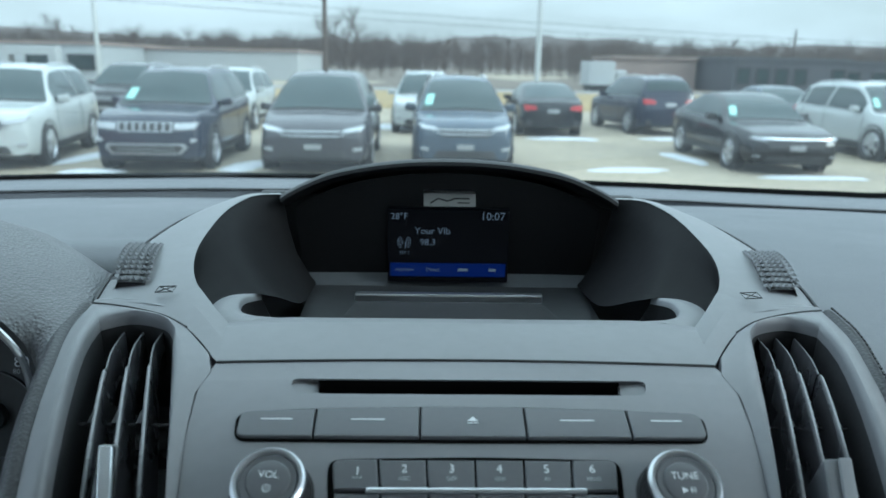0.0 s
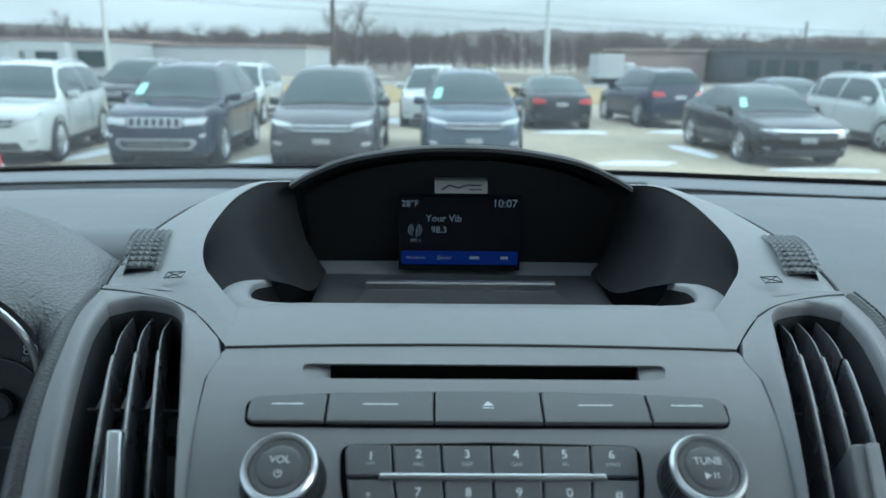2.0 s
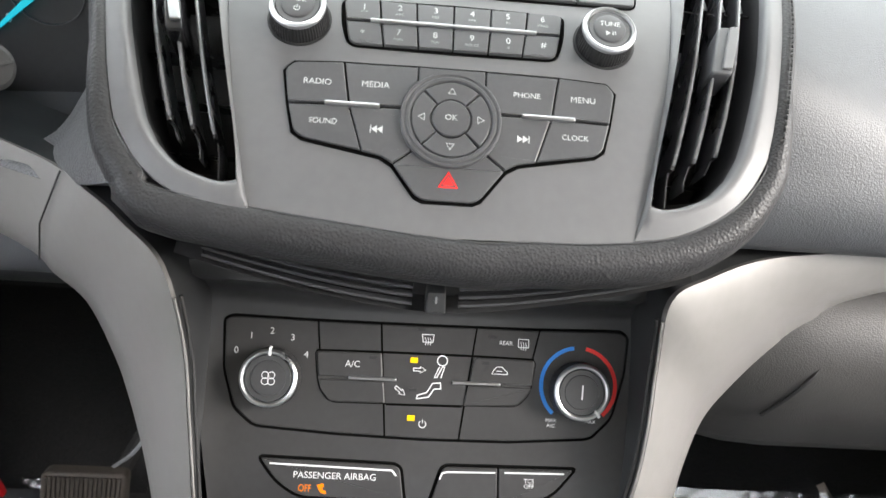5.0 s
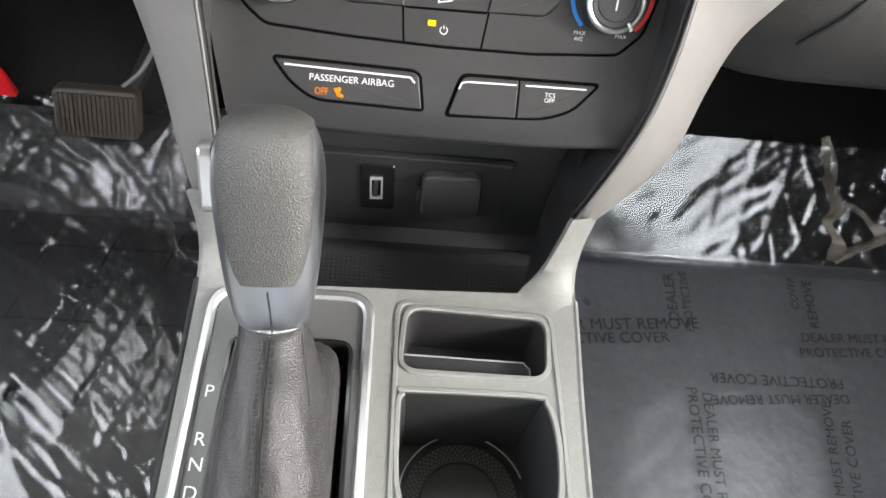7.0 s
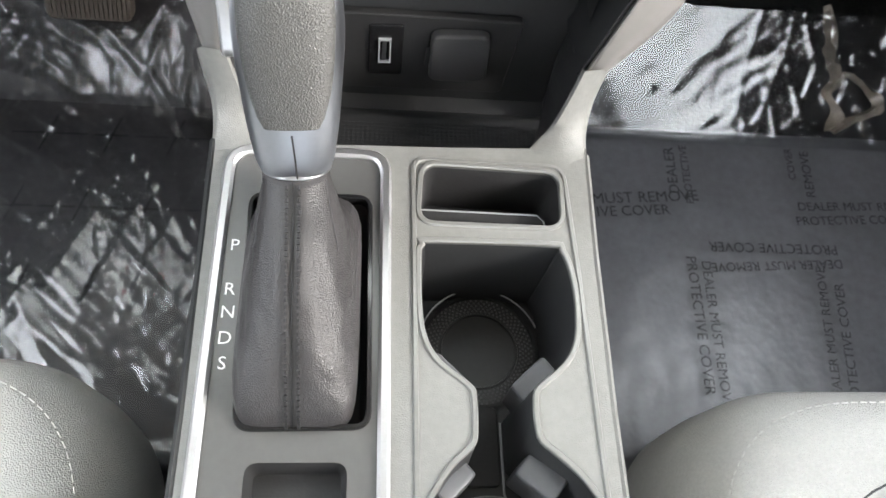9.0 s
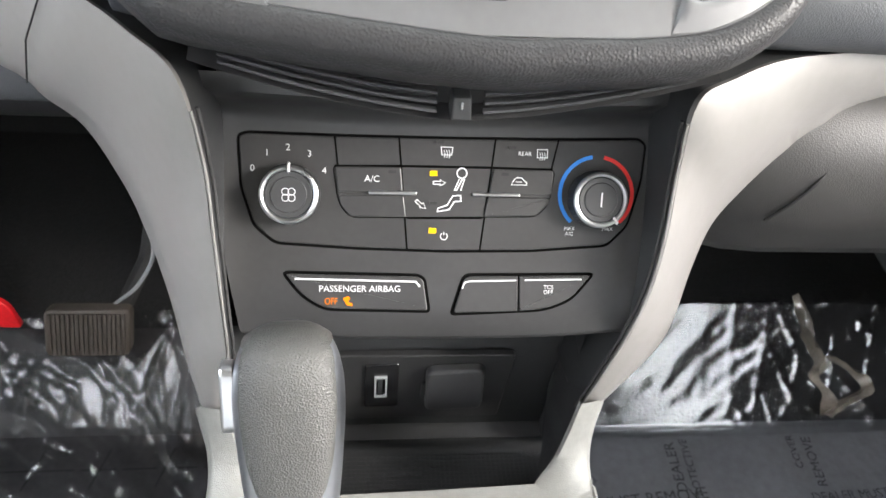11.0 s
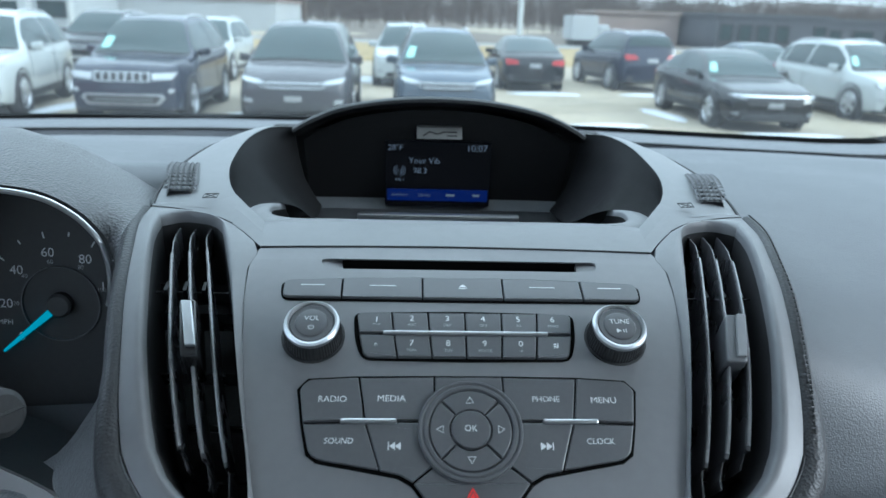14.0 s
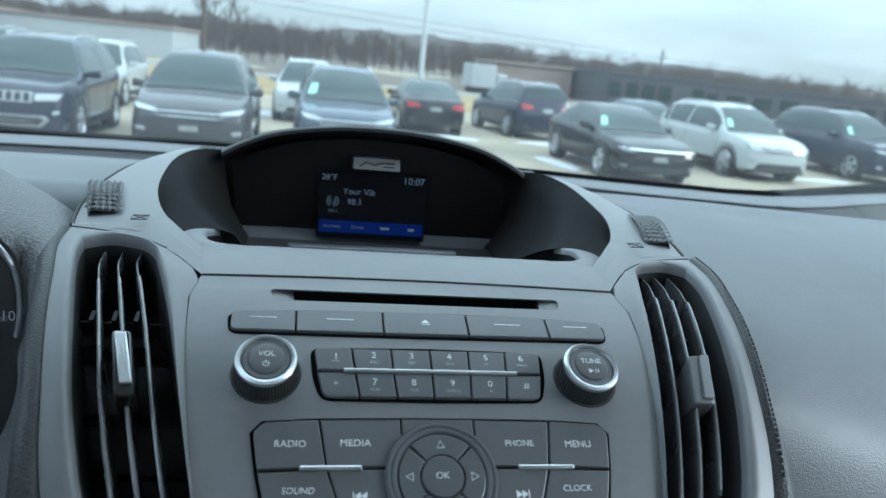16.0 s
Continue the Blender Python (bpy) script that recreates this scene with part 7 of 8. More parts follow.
def ground():
    ys = (-150, -20, -4, 0.5, 3, 5, 7, 9, 11, 14, 18, 24, 34, 50, 80, 140, 260, 600, 1800)
    xs = (-1500, -400, -120, -60, -30, -18, -9, 0, 9, 18, 30, 60, 120, 400, 1500)
    rows = []
    for y in ys:
        z = float(np.interp(y, (-4, 0.5, 10), (-0.02, -0.05, GZ)))
        rows.append([(x, y, z + (0.0 if y < 60 else 0.02 * noise.noise(Vector((x * 0.02, y * 0.02, 0))))) for x in xs])
    tagged(part("ground", loft(rows, False), M_LOT), "tan concrete car lot with stains", "ground", kind="structure")
    rows = []
    for y in (33, 37, 42, 48, 54):
        rows.append([(x, y + 0.8 * noise.noise(Vector((x * 0.2, y, 0))), GZ + 0.05 + 0.12 * noise.noise(Vector((x * 0.1, y * 0.1, 4)))) for x in range(-60, 75, 3)])
    rows = [[(x, y - 0.3, GZ - 0.05) for x, y, z in rows[0]]] + rows + [[(x, y + 0.3, GZ - 0.05) for x, y, z in rows[-1]]]
    tagged(part("grass_verge", loft(rows, False), M_GRASS), "dry yellow winter grass strip beyond the lot", "grass", kind="stuff")
    rows = [[(x, y, GZ + 0.03 + 0.10 * noise.noise(Vector((x * 0.05, y * 0.05, 8)))) for x in range(-300, 421, 12)] for y in (61, 75, 95, 130, 180, 250, 330)]
    rows = [[(x, y - 0.5, GZ - 0.05) for x, y, z in rows[0]]] + rows
    tagged(part("field", loft(rows, False), M_SCRUB), "brown winter scrub in front of the woods", "field", kind="stuff")
    tagged(part("road", box((-90, 54.6, GZ - 0.05), (120, 60.4, GZ + 0.02)), M_ROAD), "pale asphalt road behind the grass", "road", kind="structure")
    k = 0
    for x, y, w, l, r in ((3.9, 20.0, 1.25, 0.55, 0), (6.9, 20.4, 1.0, 0.45, 4), (3.9, 13.9, 1.0, 0.35, 8), (-5.7, 12.6, 0.7, 0.5, 10), (-3.3, 13.6, 0.4, 1.3, -6), (-1.0, 23.0, 0.8, 1.6, 0), (5.7, 16.0, 0.28, 1.9, 8), (7.2, 13.2, 1.3, 0.25, 0), (-6.6, 14.6, 0.3, 2.0, -8), (-3.4, 17, 0.3, 2.2, 10), (13.0, 16.6, 1.0, 0.3, 0)):
        rings = []
        for s, h in ((1.0, 0.004), (0.85, 0.03), (0.55, 0.05), (0.2, 0.055)):
            ring = []
            for i in range(36):
                a = 2 * math.pi * i / 36
                m = s * (1 + 0.35 * noise.noise(Vector((math.cos(a) * 1.6 + k * 7, math.sin(a) * 1.6, k))))
                u, v = w * 0.85 * m * math.cos(a), l * 0.6 * m * math.sin(a)
                c, q = math.cos(radians(r)), math.sin(radians(r))
                ring.append((x + u * c - v * q, y + u * q + v * c, GZ + h))
            rings.append(ring)
        ob = part("snow_patch", loft(rings, True, False, True), M_SNOW)
        tagged(ob, "thin melting snow patch on the lot", "snow", "snow patches on the lot")
        k += 1


CAR_KINDS = {
    # half width, wheel radius, front axle, rear axle from the tail, cowl, roof front, roof rear, tail of the cabin, profile of the top line, belt line
    "suv": (0.96, 0.37, 0.92, 1.00, 1.28, 2.02, 4.38, 4.72, ((0.0, 0.70), (0.05, 0.90), (0.22, 1.00), (0.7, 1.06), (1.28, 1.11), (1.66, 1.42), (2.02, 1.68), (2.4, 1.75), (3.1, 1.77), (3.9, 1.74), (4.38, 1.66), (4.58, 1.36), (4.70, 1.08), (4.80, 0.78)), ((1.2, 1.05), (4.8, 1.14))),
    "crossover": (0.93, 0.36, 0.90, 0.95, 1.12, 1.95, 4.08, 4.44, ((0.0, 0.68), (0.06, 0.84), (0.25, 0.94), (0.7, 1.01), (1.12, 1.06), (1.54, 1.38), (1.95, 1.62), (2.3, 1.68), (3.0, 1.69), (3.6, 1.66), (4.08, 1.58), (4.28, 1.32), (4.42, 1.04), (4.52, 0.76)), ((1.0, 1.00), (4.5, 1.10))),
    "van": (0.99, 0.35, 0.98, 1.05, 0.98, 1.85, 4.80, 5.08, ((0.0, 0.64), (0.06, 0.78), (0.25, 0.90), (0.6, 0.99), (0.98, 1.06), (1.42, 1.40), (1.85, 1.66), (2.3, 1.73), (3.2, 1.75), (4.2, 1.72), (4.80, 1.63), (4.96, 1.36), (5.06, 1.06), (5.14, 0.78)), ((0.9, 0.99), (5.1, 1.08))),
    "sedan": (0.92, 0.34, 0.95, 1.05, 1.42, 2.28, 3.30, 4.28, ((0.0, 0.58), (0.06, 0.70), (0.25, 0.79), (0.8, 0.87), (1.42, 0.94), (1.85, 1.22), (2.28, 1.40), (2.75, 1.45), (3.30, 1.41), (3.80, 1.22), (4.28, 1.03), (4.62, 1.00), (4.80, 0.93), (4.86, 0.72)), ((1.3, 0.88), (4.8, 0.97)))}


def car(name, kind, x, y, turn, mat, label, sticker=False, front="wing"):
    """A parked car: its front middle stands at (x, y); turn 0 faces the camera."""
    t = thing(name, (x, y, GZ), label, "car", "parked cars")
    a = radians(turn)
    c, s = math.cos(a), math.sin(a)
    W, R, axle0, axle1, cowl, roof0, roof1, tail, prof, beltline = CAR_KINDS[kind]
    L = prof[-1][0]
    line2 = smoothline([(v, z, 0) for v, z in prof], 5)
    pv, pz = [q.x for q in line2], [q.y for q in line2]
    sed = kind == "sedan"

    def p(u, v, z):
        """u to the car's left, v back from its nose."""
        return Vector((x + u * c - v * s, y + u * s + v * c, GZ + z))

    def top(v):
        return float(np.interp(v, pv, pz))

    def belt(v):
        b = float(np.interp(v, [q[0] for q in beltline], [q[1] for q in beltline]))
        return min(b, top(v) - 0.055 - 0.035 * min(1, v / 0.4))

    def sec(v):
        """Half section from the sill up to the middle of the roof."""
        w = W * float(np.interp(v, (0, 0.10, 0.4, 1.0, L - 1.0, L - 0.3, L), (0.86, 0.91, 0.965, 1.0, 1.0, 0.965, 0.88)))
        sill = float(np.interp(v, (0, 0.3, L - 0.3, L), (0.29, 0.24, 0.24, 0.32)))
        zb, zt = belt(v), top(v)
        g = zt - zb
        wb = w * 0.95
        wr = wb - min(0.44 * g, 0.32)
        half = [(w * 0.82, sill - 0.03), (w * 0.955, sill), (w * 0.995, sill + 0.12), (w, sill + (zb - sill) * 0.5), (w * 0.992, sill + (zb - sill) * 0.78), (w * 0.972, zb - 0.03), (wb, zb)]
        for q in (0.25, 0.5, 0.75, 0.92):
            half.append((wb + (wr - wb) * q + 0.05 * g * math.sin(math.pi * q), zb + 0.88 * g * q))
        return half + [(wr * 0.965, zb + 0.935 * g), (wr * 0.86, zt - 0.012), (wr * 0.5, zt), (0.0, zt + 0.012)]

    def bend(u, v, z):
        """Rounds nose and tail in plan and leans them back."""
        e = abs(u) / W
        f, b = max(0.0, 1 - v / 0.9), max(0.0, 1 - (L - v) / 0.7)
        return v + f * (0.20 * e ** 3 + 0.10 * max(0.0, z - 0.55)) - b * (0.14 * e ** 3 + 0.05 * max(0.0, z - 0.6))

    def surf(v, k, sg=1, h=0.0):
        q = sec(v)
        i = min(len(q) - 2, int(k))
        u, z = (q[i][j] + (q[i + 1][j] - q[i][j]) * (k - i) for j in (0, 1))
        return p(sg * (u + h * 0.9), bend(u, v, z), z + h * 0.4)

    st = sorted({round(v, 3) for v in pv} | {round(0.15 * i, 3) for i in range(int(L / 0.15) + 1)})
    rings = []
    for v in st:
        q = sec(v)
        rings.append([p(u, bend(u, v, z), z) for u, z in q] + [p(-u, bend(u, v, z), z) for u, z in reversed(q[:-1])])
    bm = loft(rings, True)
    for v, back in ((0.0, 1), (L, -1)):
        q = sec(v)
        zc = (q[0][1] + q[-1][1]) / 2
        caps = []
        for k in (1.0, 0.7, 0.35):
            ring = [(u * k, zc + (z - zc) * k) for u, z in q]
            caps.append([p(u, bend(u, v, z), z) for u, z in ring] + [p(-u, bend(u, v, z), z) for u, z in reversed(ring[:-1])])
        loft(caps, True, False, True, bm)
    part("body", bm, mat, t, smooth=38)

    def pane(nm, grid, mt=M_CARGLASS):
        return part(nm, loft(grid, False), mt, t, smooth=50)

    def across(nm, v0, v1, wide=2.75, mt=M_CARGLASS, n=8, q0=-1.0, q1=1.0, h=0.008, dv=0.0):
        rows = []
        for i in range(n + 1):
            v = v0 + (v1 - v0) * i / n
            row = []
            for j in range(13):
                q = q0 + (q1 - q0) * j / 12
                o = surf(v, 14 - wide * abs(q), 1 if q >= 0 else -1)
                row.append(o + Vector((s * dv, -c * dv, h)))
            rows.append(row)
        return pane(nm, rows, mt)
    ws = across("windscreen", cowl + 0.05, roof0 - 0.02, h=0.008, dv=0.010)
    part("wiper_well", loft([[surf(v, 14 - 2.9 * abs(q), 1 if q >= 0 else -1) + Vector((0, 0, 0.006)) for q in (-1, -0.6, 0, 0.6, 1)] for v in (cowl - 0.03, cowl + 0.04)], False), M_DEEP, t)
    across("rear_window", roof1 + 0.03, tail - 0.14 if not sed else tail - 0.06, 2.6, h=0.008, dv=-0.012)
    mid = (cowl + tail) / 2 + 0.05
    cuts = ((cowl + 0.30, mid - 0.035), (mid + 0.035, mid + 0.98 if not sed else tail - 0.42), (mid + 1.05, roof1 + 0.06)) if not sed else ((cowl + 0.34, mid - 0.035), (mid + 0.035, tail - 0.48))
    for sg in (1, -1):
        for v0, v1 in cuts:
            if v1 - v0 > 0.15:
                pane("side_window", [[surf(v0 + (v1 - v0) * i / 8, 6.35 + 3.75 * j / 4, sg, 0.009) for j in range(5)] for i in range(9)])
        part("window_trim", tube([surf(cuts[0][0] + (cuts[-1][1] - cuts[0][0]) * i / 16, 6.22, sg, 0.010) for i in range(17)], 0.011, 5), M_GRILLE, t)
        for v in (cowl + 0.22, mid, mid + 1.0 if not sed else mid + 0.92):
            part("door_gap", tube([surf(v + 0.02 * math.sin(k), k, sg, 0.001) for k in (1.2, 2, 3, 4, 5, 6)], 0.006, 4), M_DEEP, t)
        for v in (mid - 0.22, mid + 0.72):
            part("door_handle", tube([surf(v, 4.3, sg, 0.02), surf(v + 0.2, 4.35, sg, 0.02)], 0.016, 6), mat, t)
        part("sill_cladding", loft([[surf(axle0 + 0.4 + (L - axle1 - axle0 - 0.8) * i / 8, k, sg, 0.012) for k in (0.4, 1.0, 1.6, 2.1)] for i in range(9)], False), M_DEEP, t)
        part("mirror", pad(roundpoly([(0.0, -0.07), (0.22, -0.06), (0.20, 0.09), (0.0, 0.06)], 0.03, 3), -0.05, 0.07, 0.03, lambda u, z, h: p(sg * (W * 0.94 + u), cowl + 0.46 - h, belt(cowl + 0.4) + 0.08 + z)), mat if not sed else M_DEEP, t)
    if sticker:
        part("sticker", loft([[surf(cowl + (roof0 - cowl) * k, 14 - 2.75 * q, -1) + Vector((s * 0.022, -c * 0.022, 0.016)) for q in (0.56, 0.80)] for k in (0.18, 0.46)], False), M_STICKER, ws, smooth=0)
    for v in (axle0, L - axle1):
        for sg in (1, -1):
            def wm(uu, vv, h, v=v, sg=sg):
                return p(sg * (W * 0.965 + h), v + uu, R + vv)
            part("wheel_arch", lathe([(R + 0.075, -0.10), (R + 0.075, 0.034), (R + 0.05, 0.040), (R + 0.03, 0.0)], wm, 32, True, True), M_DEEP, t)
            wh = part("wheel", lathe([(R * 0.99, -0.20), (R, -0.14), (R, 0.02), (R * 0.96, 0.042), (R * 0.76, 0.046), (R * 0.72, 0.03)], wm, 32, True, False), M_TYRE, t)
            bm = lathe([(R * 0.73, 0.026), (R * 0.68, 0.042), (R * 0.65, 0.012), (R * 0.2, 0.006)], wm, 32, False, True)
            part("hub_shadow", lathe([(R * 0.64, 0.014), (R * 0.3, 0.014)], wm, 24, False, True), M_DEEP, wh)
            for k in range(5):
                q = 2 * math.pi * k / 5
                e, n = (math.cos(q), math.sin(q)), (-math.sin(q), math.cos(q))
                poly = [(e[0] * r + n[0] * d, e[1] * r + n[1] * d) for r, d in ((R * 0.10, 0.05), (R * 0.66, 0.030), (R * 0.66, -0.030), (R * 0.10, -0.05))]
                pad(poly, 0.012, 0.044, 0.006, wm, bm)
            part("rim", bm, M_RIM, wh)

    def nm(u, z, h):
        v = float(np.interp(z, pz[:12], pv[:12])) if z > pz[0] else 0.0
        return p(u, bend(u, v, z) - h, z)
    hz = pz[0] + 0.10

    def nose(nme, poly, mt, h=0.018, r=0.02):
        b2 = pad(roundpoly(poly, r, 3), -0.10, h, 0.006)
        for k in range(-8, 9):
            bmesh.ops.bisect_plane(b2, geom=b2.verts[:] + b2.edges[:] + b2.faces[:], plane_co=(0.11 * W * k, 0, 0), plane_no=(1, 0, 0))
        for q in b2.verts:
            q.co = nm(*q.co)
        return part(nme, b2, mt, t)

    def both(nme, poly, mt, h=0.02, r=0.02):
        for sg in (1, -1):
            nose(nme, [(sg * W * u, z) for u, z in poly], mt, h, r)
    if front == "slots":
        both("headlamp", [(0.50, hz - 0.06), (0.84, hz - 0.04), (0.90, hz + 0.07), (0.50, hz + 0.06)], M_LAMP)
        nose("grille", [(-W * 0.47, hz - 0.09), (W * 0.47, hz - 0.09), (W * 0.48, hz + 0.08), (-W * 0.48, hz + 0.08)], M_GRILLE, 0.016)
        for k in range(7):
            u = W * (-0.39 + 0.13 * k)
            nose("grille_slot", [(u - 0.040, hz - 0.065), (u + 0.040, hz - 0.065), (u + 0.040, hz + 0.06), (u - 0.040, hz + 0.06)], M_DEEP, 0.022, 0.012)
        nose("bumper_frame", [(-W * 0.72, 0.45), (-W * 0.60, 0.33), (W * 0.60, 0.33), (W * 0.72, 0.45), (W * 0.66, 0.52), (-W * 0.66, 0.52)], M_GRILLE, 0.022)
        nose("bumper_grille", [(-W * 0.64, 0.445), (-W * 0.56, 0.37), (W * 0.56, 0.37), (W * 0.64, 0.445), (W * 0.60, 0.485), (-W * 0.60, 0.485)], M_DEEP, 0.030)
        nose("bumper_bar", [(-W * 0.5, 0.415), (W * 0.5, 0.415), (W * 0.5, 0.430), (-W * 0.5, 0.430)], M_GRILLE, 0.036, 0.004)
        both("fog_lamp", [(0.76, 0.53), (0.86, 0.55), (0.86, 0.61), (0.76, 0.60)], M_LAMP)
    elif front == "brow":
        nose("chrome_brow", [(-W * 0.86, hz + 0.03), (-W * 0.5, hz - 0.01), (W * 0.5, hz - 0.01), (W * 0.86, hz + 0.03), (W * 0.5, hz + 0.022), (-W * 0.5, hz + 0.022)], M_CHROME, 0.030, 0.006)
        nose("grille", [(-W * 0.56, hz - 0.17), (W * 0.56, hz - 0.17), (W * 0.62, hz - 0.015), (-W * 0.62, hz - 0.015)], M_DEEP, 0.016)
        both("headlamp", [(0.60, hz - 0.055), (0.88, hz - 0.01), (0.90, hz + 0.03), (0.62, hz - 0.01)], M_LAMP, 0.024)
        nose("bumper_grille", [(-W * 0.66, 0.26), (W * 0.66, 0.26), (W * 0.58, 0.36), (-W * 0.58, 0.36)], M_DEEP, 0.016)
        both("fog_lamp", [(0.72, 0.33), (0.86, 0.35), (0.86, 0.38), (0.72, 0.37)], M_GRILLE)
        nose("front_plate", [(-0.15, hz - 0.21), (0.15, hz - 0.21), (0.15, hz - 0.11), (-0.15, hz - 0.11)], M_PLATEBAR, 0.026, 0.01)
    elif front == "lines":
        nose("grille", [(-W * 0.50, hz - 0.09), (W * 0.50, hz - 0.09), (W * 0.56, hz + 0.04), (-W * 0.56, hz + 0.04)], M_DEEP, 0.016)
        for k in range(3):
            z = hz - 0.065 + 0.045 * k
            nose("grille_bar", [(-W * 0.52, z), (W * 0.52, z), (W * 0.52, z + 0.016), (-W * 0.52, z + 0.016)], M_CHROME, 0.026, 0.004)
        both("headlamp", [(0.54, hz - 0.085), (0.86, hz - 0.05), (0.90, hz + 0.06), (0.58, hz + 0.04)], M_LAMP, 0.022)
        nose("bumper_grille", [(-W * 0.74, 0.28), (W * 0.74, 0.28), (W * 0.62, 0.44), (-W * 0.62, 0.44)], M_DEEP, 0.016)
        both("fog_lamp", [(0.70, 0.46), (0.88, 0.49), (0.88, 0.53), (0.72, 0.51)], M_GRILLE)
    else:
        nose("grille", [(-W * 0.46, hz - 0.12), (W * 0.46, hz - 0.12), (W * 0.52, hz + 0.03), (-W * 0.52, hz + 0.03)], M_DEEP, 0.014)
        for k in range(2):
            z = hz - 0.085 + 0.075 * k
            nose("grille_bar", [(-W * 0.60, z + 0.03), (-W * 0.42, z), (W * 0.42, z), (W * 0.60, z + 0.03), (W * 0.42, z + 0.034), (-W * 0.42, z + 0.034)], M_GRILLE, 0.026, 0.006)
        both("headlamp", [(0.48, hz - 0.03), (0.84, hz + 0.02), (0.91, hz + 0.11), (0.54, hz + 0.045)], M_LAMP, 0.022)
        nose("bumper_grille", [(-W * 0.62, 0.29), (W * 0.62, 0.29), (W * 0.54, 0.42), (-W * 0.54, 0.42)], M_DEEP, 0.016)
        both("fog_lamp", [(0.70, 0.40), (0.86, 0.42), (0.86, 0.48), (0.70, 0.47)], M_LAMP)
        nose("front_plate", [(-0.15, 0.44), (0.15, 0.44), (0.15, 0.53), (-0.15, 0.53)], M_PLATEBAR, 0.024, 0.01)
    part("under_tray", box((-W * 0.84, 0.20, -0.40), (W * 0.84, 0.285, -0.02), nm, 0.02), M_DEEP, t)

    # tail
    def tm(u, z, h):
        v = float(np.interp(-z, [-q for q in pz[-12:]], pv[-12:])) if z > pz[-1] else L
        return p(u, bend(u, v, z) + h, z)
    tz = 0.80 if sed else 0.98
    for sg in (1, -1):
        part("tail_lamp", pad(roundpoly([(sg * W * 0.48, tz - 0.05), (sg * W * 0.86, tz - 0.08), (sg * W * 0.88, tz + 0.08), (sg * W * 0.54, tz + 0.05)], 0.03, 3), -0.12, 0.035, 0.01, tm), M_TAIL, t)
    part("rear_plate", box((-0.16, tz - 0.14, -0.05), (0.16, tz - 0.03, 0.03), tm), M_PLATEBAR, t)
    part("rear_bumper", pad(rect(-W * 0.80, 0.30, W * 0.80, 0.46, 0.05, 3), -0.1, 0.03, 0.015, tm), M_DEEP, t)
    if not sed:
        part("roof_spoiler", loft([[surf(v, 14 - 2.5 * abs(q), 1 if q >= 0 else -1) + Vector((0, 0, h)) for q in (-1, -0.5, 0, 0.5, 1)] for v, h in ((roof1 - 0.15, 0.004), (roof1 + 0.02, 0.030), (roof1 + 0.05, 0.01))], False), mat, t)
    if kind in ("suv", "crossover"):
        for sg in (1, -1):
            part("roof_rail", tube([surf(roof0 + 0.25 + (roof1 - roof0 - 0.45) * i / 8, 11.6, sg) + Vector((0, 0, 0.045 * math.sin(math.pi * min(1, max(0, i / 8))) ** 0.3)) for i in range(9)], 0.018, 6), M_RIM, t)
    return t


def cars():
    car("suv", "suv", -7.60, 12.55, 9, WHITE, "pearl white parked SUV with chrome grille bars")
    car("suv", "suv", -4.72, 12.55, 2, GRAPHITE, "dark blue-grey parked SUV with slotted chrome grille", sticker=True, front="slots")
    car("minivan", "van", -1.93, 12.75, 1, GREY, "dark grey parked minivan facing the lot")
    car("suv", "crossover", 0.74, 13.1, 1, SILVERBLUE, "steel blue parked SUV with dealer sticker", sticker=True)
    car("sedan", "sedan", 3.56, 25.3, 180, BLACKP, "black parked sedan seen from behind")
    car("crossover", "crossover", 6.52, 25.9, 188, NAVY, "dark navy parked crossover seen from behind")
    car("sedan", "sedan", 6.97, 13.52, 0, BLACKP, "black parked sedan with chrome brow over its grille", sticker=True, front="brow")
    car("crossover", "crossover", 11.0, 15.45, 4, WHITE, "white parked crossover beside the black sedan", sticker=True, front="lines")
    car("suv", "suv", 15.55, 16.75, 3, GRAPHITE, "dark parked SUV with bright roof rails", sticker=True)
    car("suv", "suv", -9.3, 22.0, 0, BLACKP, "black SUV parked in the second row")
    car("suv", "crossover", -5.75, 20.6, 0, WHITE, "white crossover parked in the second row")
    car("sedan", "sedan", 10.9, 20.9, -4, SILVERBLUE, "grey-blue sedan parked in the second row")
    car("suv", "crossover", 0.02, 20.6, 0, WHITE, "pale SUV parked behind the steel blue one")
    car("sedan", "sedan", -5.62, 9.0, 90, REDP, "red parked sedan close by")
    car("crossover", "crossover", 19.5, 18.0, -8, BLACKP, "dark crossover parked at the row's end")


def pole(x, y, h, mat, lab):
    t = thing("lamp_pole", (x, y, GZ), lab, "street lamp", "lamp poles round the lot")
    part("base", lathe([(0.30, 0.0), (0.30, 0.7), (0.26, 0.75)], lambda u, v, w: Vector((x + u, y + v, GZ + w)), 16), M_LOT, t)
    part("shaft", tube([(x, y, GZ + 0.7), (x, y, GZ + h)], [0.13, 0.09], 10), mat, t)
    part("arm", tube([(x - 0.9, y, GZ + h - 0.1), (x + 0.9, y, GZ + h - 0.1)], 0.05, 8), mat, t)
    for sg in (1, -1):
        part("lamp_head", box((x + sg * 0.9 - 0.3, y - 0.2, GZ + h - 0.15), (x + sg * 0.9 + 0.3, y + 0.2, GZ + h + 0.05), bev=0.03), mat, t)


